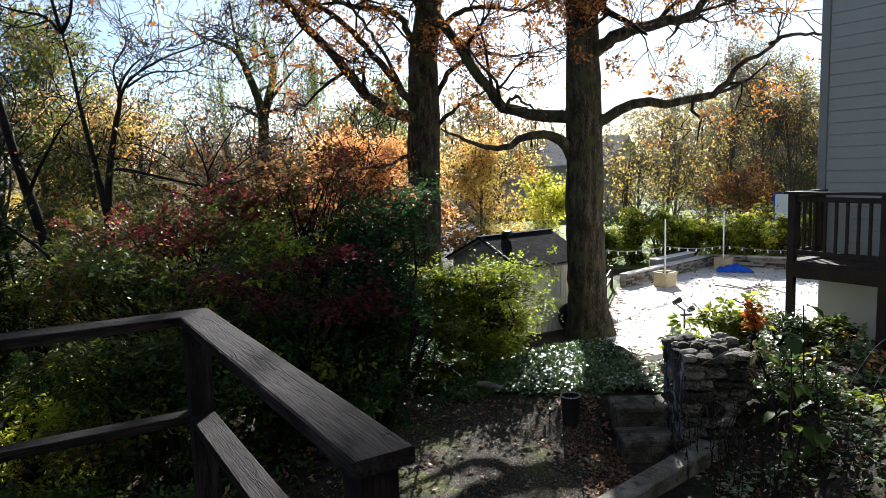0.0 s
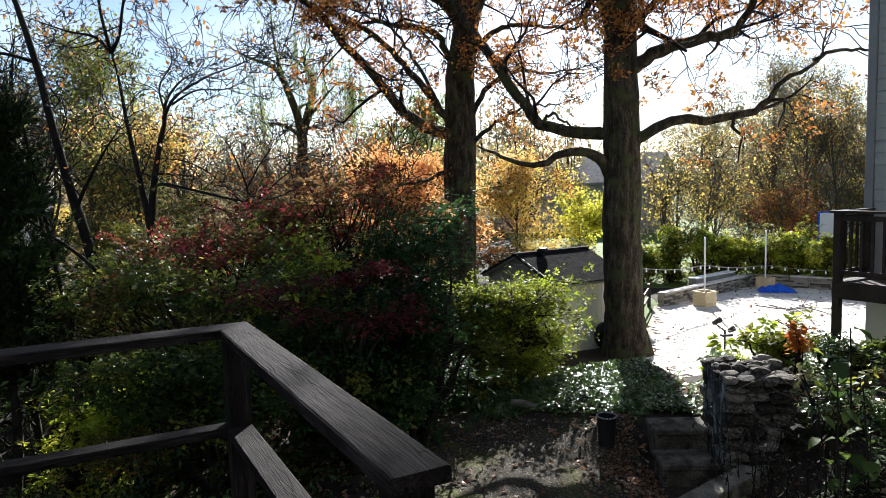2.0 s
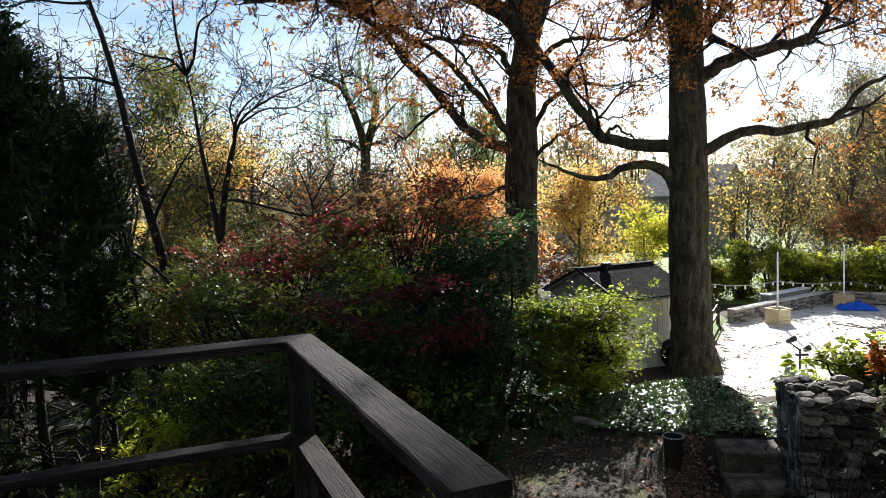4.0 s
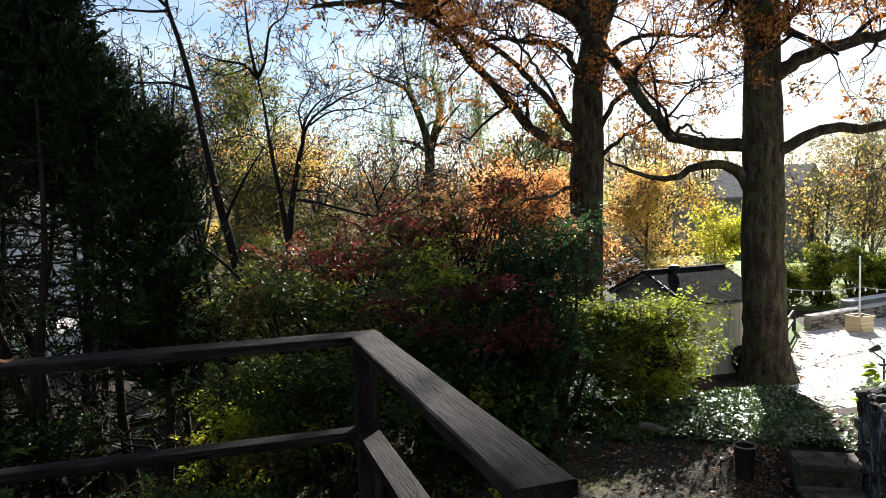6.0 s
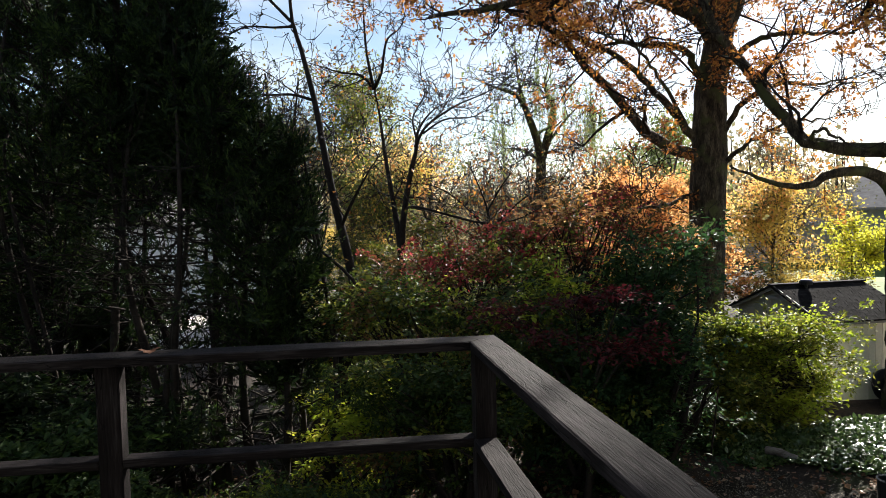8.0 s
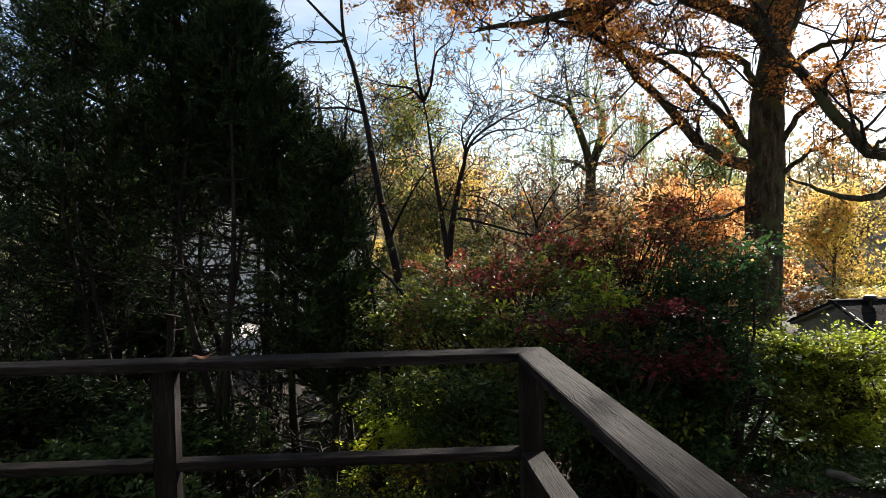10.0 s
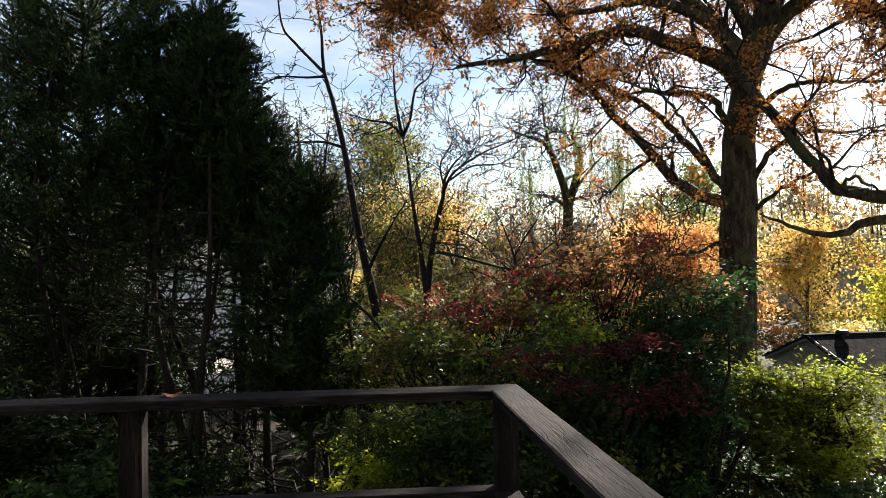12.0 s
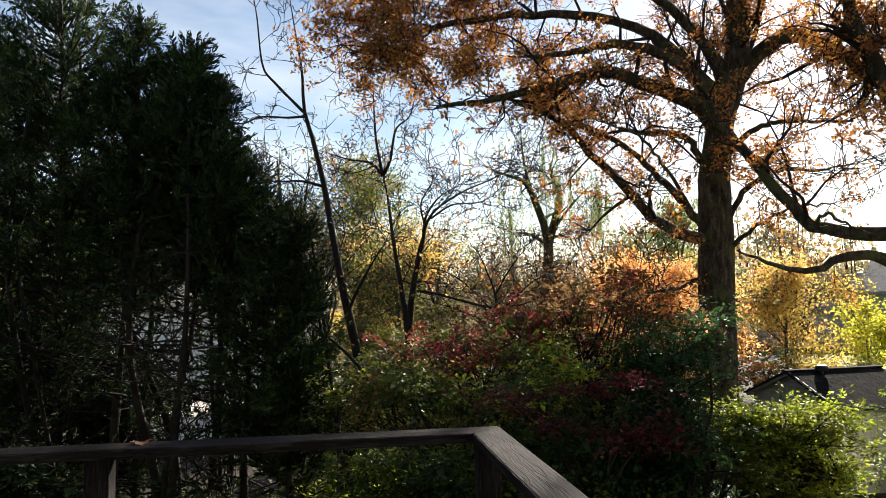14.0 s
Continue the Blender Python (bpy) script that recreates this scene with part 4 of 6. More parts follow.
def build_layered_maple():
    """A small maple whose branches end in flat horizontal layers of leaves."""
    rng = np.random.default_rng(134)
    x, y = -1.7, 8.5
    g = float(ground_height(x, y))
    ob = thing("red_maple", x, y, g, "small dark red maple with flat layered branches", "shrub")
    t, C = Tubes(), []
    fork = np.array([x, y, g + 1.1])
    t.add(spline([(x, y, g - 0.1), (x + 0.05, y, g + 0.6), fork], 8), np.linspace(0.05, 0.035, 8), 7)
    for cx, cz, w in ((-1.2, 3.3, 0.34), (-1.75, 3.15, 0.28), (-2.2, 2.85, 0.3), (-1.3, 2.65, 0.5), (-2.7, 3.05, 0.22), (-0.95, 2.75, 0.25)):
        q = np.array([cx, 8.2 + rng.normal() * 0.1, cz])
        S = spline([fork, (fork + q) / 2 + (0, 0, 0.12), q], 8)
        t.add(S, np.linspace(0.024, 0.008, 8), 5)
        for _ in range(int(30 * w + 5)):
            e = q + rng.normal(size=3) * (w * 0.85, w * 0.6, 0.055)
            t.add(np.array([S[-2], (S[-2] + e) / 2 + (0, 0, 0.03), e]), (0.006, 0.005, 0.003), 3)
            C.append(e)
    part("stem", t.mesh("stems"), M_TWIG, ob, kind="stuff")
    P, way, face, _ = pads(np.array(C), rng, 26, 0.16, 0.15)
    part("foliage", leaf_mesh("foliage", leaves(P, rng, 0.034, 2.0, 0.1, 0.0, 0.4, way=way, norm=face)), L_WINE, ob, kind="stuff")


build_layered_maple()
build_shrub("green_shrub", -1.9, 8.9, (2.4, 1.4, 2.6), "dark green shrub behind the red maple", [(L_GREEN, 3), (L_EVERGREEN, 2), (L_MIXED, 1)], 15000, 0.045, 135, 9, 0.3, 0.15, base=0.0, count=24)
# Lime share again in place of leaves lit from behind.
build_shrub("turning_shrub", -4.4, 9.2, (3.2, 2.4, 3.4), "broad shrub with red and green leaves", [(L_REDGREEN, 1.5), (L_MIXED, 3), (L_RED, 0.3), (L_LIME, 0.8), (L_GREEN, 2)], 14000, 0.045, 35, 12, 0.3, 0.16, base=0.4)
build_shrub("turning_shrub", -3.2, 7.7, (2.8, 1.8, 2.7), "green shrub with scattered red leaves", [(L_GREEN, 4), (L_REDGREEN, 0.5), (L_MIXED, 1)], 16000, 0.044, 36, 10, 0.4, 0.2)
build_shrub("green_shrub", -5.2, 7.0, (2.2, 1.5, 0.8), "green and yellow shrub beyond the railing", [(L_MIXED, 2), (L_GREEN, 1), (L_LIME, 1)], 19000, 0.039, 37, 10, 0.4, 0.2)
build_shrub("dogwood", -4.2, 11.7, (4.6, 2.4, 4.0), "spreading dogwood with pink-red upper leaves", [(L_RED, 3.4), (L_REDGREEN, 2.5), (L_MIXED, 0.8)], 8500, 0.05, 38, 12, 0.1, 0.24, tier=0.025, per=36, count=24, base=0.62)
build_shrub("turning_shrub", -8.0, 12.4, (3.2, 2.2, 3.4), "mixed shrub of red and green leaves", [(L_REDGREEN, 2), (L_MIXED, 2.4), (L_RED, 0.5)], 8500, 0.05, 39, 11, 0.4, 0.24)
build_shrub("dogwood", -2.3, 11.6, (3.4, 2.0, 4.45), "dogwood with crimson layered upper branches", [(L_RED, 3.4), (L_REDGREEN, 2), (L_ORANGE, 0.15)], 6500, 0.048, 160, 11, 0.1, 0.24, tier=0.025, per=36, count=18, base=0.6)
build_shrub("green_shrub", -1.8, 11.8, (2.0, 1.6, 2.9), "green shrub with yellowing leaves at the oak", [(L_MIXED, 3), (L_LIME, 1)], 9000, 0.046, 40, 9, 0.4, 0.22)
build_shrub("low_shrub", -3.5, 6.0, (2.6, 1.5, 1.1), "low dark shrub under the railing", [(L_GREEN, 2), (L_MIXED, 1)], 14000, 0.035, 41, 9, 0.5, 0.18)
build_shrub("low_shrub", -7.3, 11.5, (1.9, 1.2, 1.5), "low sunlit yellow-green shrub behind the railing", [(L_LIME, 3), (L_MIXED, 1)], 7000, 0.05, 158, 9, 0.5, 0.18)
build_shrub("low_shrub", -6.3, 11.2, (1.9, 1.2, 1.6), "low sunlit yellow-green shrub behind the railing", [(L_LIME, 2), (L_MIXED, 1)], 7000, 0.05, 159, 9, 0.5, 0.18)
build_shrub("low_shrub", -5.3, 10.8, (1.7, 1.2, 1.5), "low sunlit yellow-green shrub behind the railing", [(L_LIME, 3), (L_MIXED, 1)], 6000, 0.05, 161, 9, 0.5, 0.18)
build_shrub("green_shrub", -0.4, 11.4, (1.6, 1.2, 1.5), "low green shrub between the evergreen and the drive", [(L_FORS, 2), (L_GREEN, 2), (L_MIXED, 1)], 7000, 0.045, 162, 8, 0.3, 0.14, base=0.0)
# Two shrubs whose bright lime colour replaces sunlight that does not reach them.
build_shrub("low_shrub", -5.4, 8.7, (1.7, 1.0, 1.5), "low shrub under the open dogwoods, lime-coloured to look sunlit", [(L_LIME, 2), (L_BRIGHT, 1)], 4500, 0.05, 165, 8, 0.3, 0.2, tier=0.03, per=30)
build_shrub("low_shrub", -4.4, 8.4, (1.5, 1.0, 1.6), "low shrub behind the corner post, lime-coloured to look sunlit", [(L_LIME, 2), (L_MIXED, 1)], 4500, 0.05, 166, 8, 0.3, 0.2, tier=0.03, per=30)
build_shrub("sapling", -0.95, 7.3, (0.55, 0.5, 0.75), "small sapling with yellow-green leaves", [(L_LIME, 1), (L_FORS, 1)], 609, 0.047, 42, 4, 0.5, 0.08)
build_shrub("dark_shrub", -5.6, 5.0, (2.6, 2.0, 1.7), "dark shaded shrub under the evergreens", [(L_GREEN, 3), (L_MIXED, 1)], 12000, 0.048, 43, 9, 0.5, 0.2)
build_shrub("dark_shrub", -6.6, 3.3, (2.6, 2.2, 1.8), "dark shaded shrub close to the deck", [(L_GREEN, 1)], 9000, 0.05, 44, 9, 0.5, 0.2)
build_shrub("dark_shrub", -4.6, 3.4, (2.2, 1.6, 1.2), "low dark shrub below the railing", [(L_GREEN, 2), (L_FORS, 1)], 9000, 0.042, 45, 9, 0.5, 0.18)
build_shrub("green_shrub", -7.4, 13.4, (3.2, 2.0, 1.9), "green and russet shrub at the thin trunks", [(L_MIXED, 3), (L_GREEN, 1), (L_REDGREEN, 1)], 11000, 0.05, 57, 10, 0.4, 0.24)
# Filler shrub in near-black spray colour, added where deep shade lies.
build_shrub("dark_shrub", -8.6, 6.9, (3.4, 2.0, 1.8), "dense dark filler shrub for the shade under the tall evergreen", [(L_CEDAR, 2), (L_GREEN, 1)], 12000, 0.055, 150, 10, 0.4, 0.22)
build_shrub("dark_shrub", -11.5, 6.0, (3.4, 2.6, 2.8), "dense dark filler shrub for the shade between the evergreens", [(L_CEDAR, 2), (L_GREEN, 1)], 11000, 0.06, 151, 10, 0.4, 0.22)
# More dark fillers that deepen the shade and close bright gaps.
build_shrub("dark_shrub", -10.0, 6.4, (3.0, 2.0, 2.9), "dense dark shrub added as shade under the evergreens", [(L_CEDAR, 1)], 9000, 0.06, 163, 9, 0.3, 0.2, base=0.0)
build_shrub("dark_shrub", -12.0, 4.0, (3.0, 2.4, 3.0), "dense dark shrub added as shade beside the near evergreen", [(L_CEDAR, 1)], 9000, 0.06, 164, 9, 0.3, 0.2, base=0.0)
build_shrub("dark_shrub", -11.1, 9.9, (2.2, 1.6, 4.5), "upright dark shrub added to block the bright gap between the evergreen trunks", [(L_CEDAR, 1)], 13000, 0.06, 167, 8, 0.3, 0.2, base=0.0)
build_shrub("dark_shrub", -7.8, 1.9, (3.0, 2.4, 2.0), "dark shrub at the foot of the evergreens", [(L_GREEN, 1)], 7000, 0.06, 46, 9, 0.5, 0.2)
build_shrub("dark_shrub", -7.6, 5.6, (3.0, 2.2, 2.0), "dark shrub in the shade of the tall evergreen", [(L_GREEN, 1)], 8000, 0.06, 47, 9, 0.5, 0.2)
build_shrub("dark_shrub", -10.4, 2.2, (3.4, 2.6, 2.4), "broad dark shrub far along the deck", [(L_GREEN, 1)], 6000, 0.07, 48, 9, 0.5, 0.2)
for i, (x, y, w, h, mats) in enumerate((
        (-2.5, 15.0, 4.0, 3.4, [(L_ORANGE, 1), (L_MIXED, 2)]), (-6.0, 15.5, 4.4, 3.2, [(L_RED, 1), (L_MIXED, 2), (L_OLIVE, 1)]), (-9.6, 17.4, 4.2, 3.0, [(L_OLIVE, 2), (L_MIXED, 2), (L_RED, 0.8)]),
        (-3.6, 20.0, 4.4, 4.2, [(L_ORANGE, 2), (L_OAK, 1)]), (-8.5, 22.0, 5.0, 3.6, [(L_OLIVE, 2), (L_MIXED, 2)]), (-12.2, 22.5, 4.6, 4.0, [(L_MIXED, 1), (L_OLIVE, 2)]),
        (-1.2, 25.0, 5.0, 3.6, [(L_OLIVE, 1), (L_ORANGE, 1)]), (2.2, 25.0, 4.0, 2.6, [(L_OLIVE, 1), (L_YELLOW, 1)]), (-12.5, 27.0, 6.0, 4.4, [(L_OLIVE, 2), (L_MIXED, 1)]), (-15.8, 29.0, 5.6, 4.6, [(L_OLIVE, 1), (L_YELLOW, 1)]),
        (-22.5, 15.0, 4.5, 3.6, [(L_MIXED, 1), (L_OLIVE, 1)]), (-20.0, 33.0, 7.0, 5.0, [(L_OLIVE, 1), (L_YELLOW, 1)]))):
    build_shrub("thicket", x, y, (w, w * 0.7, h), "loose autumn thicket between the trees", mats, 8500, 0.068, 300 + i, 7, 0.2, 0.34)


# ---- evergreens ----
def build_cedar(name, x, y, h, w, label, n, seed, first=0.16, stems=3, low=190):
    """Upright evergreen: stems, rising boughs and flat drooping sprays."""
    rng = np.random.default_rng(seed)
    g = float(ground_height(x, y))
    ob = thing(name, x, y, g, label, "tree")
    for i in range(stems):
        t = Tubes()
        a, b = rng.normal(0, 0.3, 2), rng.normal(0, 0.3, 2)
        t.add(spline([(x + a[0], y + a[1], g - 0.1), (x + a[0] + b[0], y + a[1] + b[1], g + h * 0.22), (x + b[0] * 2.0, y + b[1] * 1.5, g + h * 0.5), (x + b[0] * 0.6, y + b[1] * 0.6, g + h * (0.97 - 0.13 * i))], 22), np.linspace(0.1 - 0.018 * i, 0.015, 22), 8, 0.04, rng)
        part("trunk", t.mesh("trunk"), M_TWIG, ob)
    twigs, P, D = Tubes(), [], []
    boughs = int(h * 31)
    for _ in range(boughs):
        s = first + (1 - first) * rng.random()
        a = rng.random() * 2 * math.pi
        env = (1 - s) ** 0.55 * (0.8 + 0.3 * rng.random()) * (1 + 0.75 * noise.noise(Vector((math.cos(a) * 1.3 + seed, math.sin(a) * 1.3, s * 5.5)))) * min(1.0, 0.45 + (s - first) * 2.4)
        ln = w / 2 * env
        o = np.array([x, y, g + h * s])
        d = np.array([math.cos(a), math.sin(a), 0.25])
        pts = [o]
        for k in range(4):
            d = unit(d + np.array([0, 0, 0.15]) + 0.12 * rng.normal(size=3))
            pts.append(pts[-1] + d * ln / 4)
        pts = np.array(pts)
        twigs.add(pts, np.linspace(0.028, 0.006, 5), 4)
        m = max(3, int(ln * 13))
        for u in rng.random(m) ** 0.6:
            q = u * 4
            i = min(int(q), 3)
            P.append(pts[i] + (pts[i + 1] - pts[i]) * (q - i))
            D.append(unit(d + (0, 0, 0.25) + 0.75 * rng.normal(size=3)))
    for _ in range(int(low * (first + 0.1))):
        s = 0.05 + (first + 0.1) * rng.random()
        a = rng.random() * 2 * math.pi
        o = np.array([x, y, g + h * s])
        d = np.array([math.cos(a), math.sin(a), 0.3 * rng.normal()])
        pts = [o]
        for k in range(4):
            d = unit(d + (0, 0, 0.1) + 0.2 * rng.normal(size=3))
            pts.append(pts[-1] + d * w * 0.11)
        twigs.add(np.array(pts), np.linspace(0.022, 0.005, 5), 4)
        for k in (1, 2, 3, 4):
            for _ in range(2):
                e = pts[k] + unit(d + rng.normal(size=3)) * 0.45
                twigs.add(np.array([pts[k], (pts[k] + e) / 2 + rng.normal(0, 0.04, 3), e]), (0.008, 0.006, 0.004), 3)
                if rng.random() < 0.4:
                    P.append(e)
                    D.append(unit(d + rng.normal(size=3)))
    part("bough", twigs.mesh("boughs"), M_TWIG, ob, kind="stuff")
    P, D = np.array(P), np.array(D)
    per = max(5, n // len(P))
    face = np.cross(D, rng.normal(size=D.shape))
    face /= np.linalg.norm(face, axis=1)[:, None] + 1e-9
    side = np.cross(D, face)
    u = np.tile(np.linspace(0.05, 1, per), len(P))[:, None]
    turn = np.tile(np.where(np.arange(per) % 2, 0.75, -0.75), len(P))[:, None] * (1.05 - u)
    D, side, face = (np.repeat(q, per, axis=0) for q in (D, side, face))
    Q = np.repeat(P, per, axis=0) + D * u * 0.3 + rng.normal(size=D.shape) * 0.012
    V = leaves(Q, rng, 0.024, 3.3, 0.06, 0.0, 0.0, 0.25, way=2.2 * (D + side * turn), norm=1.5 * face)
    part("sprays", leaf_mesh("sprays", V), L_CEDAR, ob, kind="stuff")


build_cedar("cedar_tree", -10.9, 8.3, 10.6, 5.6, "tall dense dark evergreen with bare lower stems", 90000, 51, 0.2, stems=5)
build_cedar("cedar_tree", -12.8, 8.6, 9.6, 5.4, "tall dark evergreen beyond the densest one", 52000, 157, 0.1, stems=3)
build_cedar("cedar_tree", -9.2, 8.4, 9.0, 4.4, "dark evergreen leaning on the tallest one", 60000, 155, 0.46, stems=3, low=150)
build_cedar("cedar_tree", -8.05, 8.5, 8.5, 3.5, "narrow dark evergreen with a feathery tip", 48000, 156, 0.53, stems=3, low=110)
build_cedar("cedar_tree", -7.5, 8.6, 7.0, 3.5, "middling dark evergreen with bare lower stems", 36000, 52, 0.6, low=90)
build_cedar("cedar_tree", -14.6, 9.0, 7.5, 6.0, "low broad evergreen behind the others", 16000, 54, 0.05)
build_cedar("cedar_tree", -6.7, 8.7, 5.8, 2.9, "smaller dark evergreen with feathery top", 30000, 152, 0.28, low=40)
build_cedar("cedar_tree", -6.2, 8.8, 5.4, 1.6, "slender dark evergreen at the end of the row", 22000, 153, 0.2, low=20)
build_cedar("cedar_tree", -10.4, 4.6, 9.5, 6.6, "dark evergreen close to the deck", 34000, 53, 0.06)

# ---- trees behind ----
build_tree("maple_tree", -3.9, 25.5, 6.3, 5.2, "bright orange maple in full autumn colour", [(L_ORANGE, 7), (L_OAK, 1)], 22000, 0.062, 61, lump=0.22)
build_tree("maple_tree", -1.4, 23.5, 5.6, 4.6, "rust-orange small maple behind the oak", [(L_OAK, 1), (L_ORANGE, 3)], 16000, 0.06, 62, lump=0.2)
build_tree("golden_tree", 1.7, 30.0, 5.8, 5.0, "golden yellow tree behind the shed", [(L_YELLOW, 4), (L_ORANGE, 1), (L_OLIVE, 1)], 11000, 0.075, 63, lump=0.3)
build_tree("young_tree", 4.75, 31.5, 4.5, 3.4, "young tree with lime-yellow leaves", [(L_BRIGHT, 1)], 4200, 0.08, 64, lump=0.14, crown_from=0.08)
build_tree("yellow_tree", -12.6, 25.0, 8.2, 6.6, "olive and orange tree behind thin dark trunks", [(L_YELLOW, 2), (L_ORANGE, 0.8), (L_OLIVE, 1), (L_WILLOW, 3), (L_MIXED, 1)], 9000, 0.062, 65, lump=0.25, crown_from=0.42)
build_tree("green_tree", -15.5, 26.5, 11.0, 8.0, "green tree turning yellow", [(L_OLIVE, 2), (L_MIXED, 2)], 22000, 0.075, 66, lump=0.3)
build_tree("green_tree", -15.5, 31.0, 9.5, 7.0, "green tree with orange twigs behind the thicket", [(L_OLIVE, 2), (L_ORANGE, 1)], 12000, 0.1, 56, lump=0.3)
build_tree("green_tree", -30.0, 24.0, 10.0, 8.0, "tall green tree in the thicket", [(L_MIXED, 2), (L_OLIVE, 1)], 13000, 0.1, 60, lump=0.3)
build_tree("bare_tree", -11.0, 33.0, 7.4, 9.0, "grey bare tree with open crown", [(L_OLIVE, 1)], 2500, 0.08, 67, lobes=16, twigs=9)
build_tree("bare_tree", -7.5, 37.0, 7.0, 9.0, "low grey bare tree in the distance", [(L_OLIVE, 1)], 3000, 0.09, 59, lobes=16, twigs=9)
build_tree("bare_tree", -15.0, 20.5, 12.0, 5.5, "slim dark tree with thin bare twigs", [(L_OLIVE, 1)], 1500, 0.07, 58, lobes=14, twigs=8)
build_tree("bare_tree", -5.6, 31.0, 9.0, 6.5, "thin bare tree among the maples", [(L_OAK, 1)], 1800, 0.08, 55, lobes=14, twigs=8)
build_tree("willow_tree", -3.4, 42.0, 10.5, 6.5, "pale green willow in the distance", [(L_WILLOW, 1)], 12000, 0.13, 68, lump=0.3, droop=2.0)
for i, (x, y, h, w, k) in enumerate(((18.6, 44, 13.5, 9, 0), (17.0, 52, 9.5, 8, 1), (21.5, 44, 11, 8, 0), (25.5, 47, 12, 9, 1), (18.5, 37, 5.6, 6, 1), (15.0, 38, 4.6, 5, 1), (23.5, 40, 6.0, 6, 0), (21.0, 36.5, 4.5, 5, 1))):
    build_tree("background_tree", x, y, h, w, "olive and yellow-brown tree beyond the hedge", [(L_OLIVE, 6), (L_YELLOW, 0.7), (L_OAK, 0.5)], 20000 if h > 8 else 8000, 0.066, 70 + i, lump=0.26, crown_from=0.12, lobes=13, twigs=6)
build_tree("bare_tree", 20.0, 33.0, 9.0, 4.6, "bare grey tree behind the hedge", [], 0, 0.1, 78, lobes=14, twigs=9)
build_tree("bare_tree", 22.5, 34.0, 8.0, 4.0, "thin bare tree beside the house", [], 0, 0.1, 79, lobes=12, twigs=9)
for i, (x, y, h) in enumerate(((14.8, 35.0, 8.0), (16.8, 35.5, 9.5), (17.9, 34.6, 9.0), (12.2, 35.5, 7.0))):
    build_tree("slim_tree", x, y, h, 3.6, "tall slim dark trunk with thin yellowing twigs", [(L_OLIVE, 3), (L_YELLOW, 1), (L_OAK, 0.7)], 2600, 0.055, 180 + i, trunk=0.1, crown_from=0.3, lobes=12, twigs=7)
build_tree("russet_tree", 14.6, 33.0, 4.2, 3.6, "small russet tree behind the hedge", [(L_OAK_DARK, 2), (L_RED, 0.6), (L_OLIVE, 0.8)], 7000, 0.055, 190, lump=0.2)
for i, (x, y, h, w) in enumerate(((-4.2, 33.0, 8.6, 6.5), (-9.4, 30.0, 9.2, 7.0), (-12.8, 29.0, 9.6, 7.0), (-15.5, 24.0, 10.5, 5.5), (-6.4, 23.5, 6.6, 5.0), (2.6, 38.0, 8.5, 6.5))):
    build_tree("bare_tree", x, y, h, w, "thin bare tree with tangled twigs", [(L_OLIVE, 1), (L_OAK, 1)], 1600, 0.08, 195 + i, lobes=12, twigs=6)
for i, (x, y) in enumerate(((8.6, 32.0), (9.4, 32.5), (10.9, 33.0))):
    build_tree("slim_tree", x, y, 5.8, 3.4, "slim bare multi-stemmed tree", [(L_OLIVE, 1), (L_YELLOW, 1)], 1000, 0.075, 80 + i, lobes=9, twigs=6)


def build_far_woods():
    rng = np.random.default_rng(90)
    V, T = [], Tubes()
    for k in range(240):
        a = radians(-62 + 118 * k / 239 + rng.normal() * 0.6)
        r = 62 + 60 * rng.random()
        x, y = r * math.sin(a), r * math.cos(a)
        if 10 < math.degrees(a) < 17 and r < 95:
            continue
        g = float(ground_height(x, y))
        h = 5.5 + 5 * rng.random() + (4.0 if math.degrees(a) > -3 else 0.0)
        T.add(np.array([(x, y, g), (x + rng.normal() * 0.4, y, g + h * 0.5), (x, y, g + h * 0.9)]), (0.16, 0.1, 0.03), 5)
        C = clumps(rng, 14, (x, y, g + h * 0.45), (h * 0.42, h * 0.42, h * 0.5), 0.6)
        P = C[rng.integers(0, 14, 300)] + rng.normal(size=(300, 3)) * 0.8
        V.append(leaves(P, rng, 0.36, 1.3, 0.2))
    woods = single("far_woods", T.mesh("far_trunks"), M_TWIG, "far autumn woodland of olive and orange trees", "woods", kind="stuff")
    part("foliage", leaf_mesh("far_foliage", np.vstack(V)), L_FAR, woods, at=Matrix.Identity(4), kind="stuff")


build_far_woods()


# ---- patio ----
def inside(poly, x, y):
    hit = False
    for (x0, y0), (x1, y1) in zip(poly, poly[1:] + poly[:1]):
        if (y0 > y) != (y1 > y) and x < (x1 - x0) * (y - y0) / (y1 - y0) + x0:
            hit = not hit
    return hit


PATIO = [(3.15, 14.9), (4.0, 17.0), (5.9, 22.9), (10.75, 27.0), (17.5, 22.6), (12.5, 13.0), (6.0, 13.4)]


def sheet(poly, z, thick):
    bm = bmesh.new()
    top = [bm.verts.new((x, y, z)) for x, y in poly]
    low = [bm.verts.new((x, y, z - thick)) for x, y in poly]
    bm.faces.new(top)
    for i in range(len(poly)):
        j = (i + 1) % len(poly)
        bm.faces.new((top[i], low[i], low[j], top[j]))
    bmesh.ops.recalc_face_normals(bm, faces=bm.faces)
    return bm


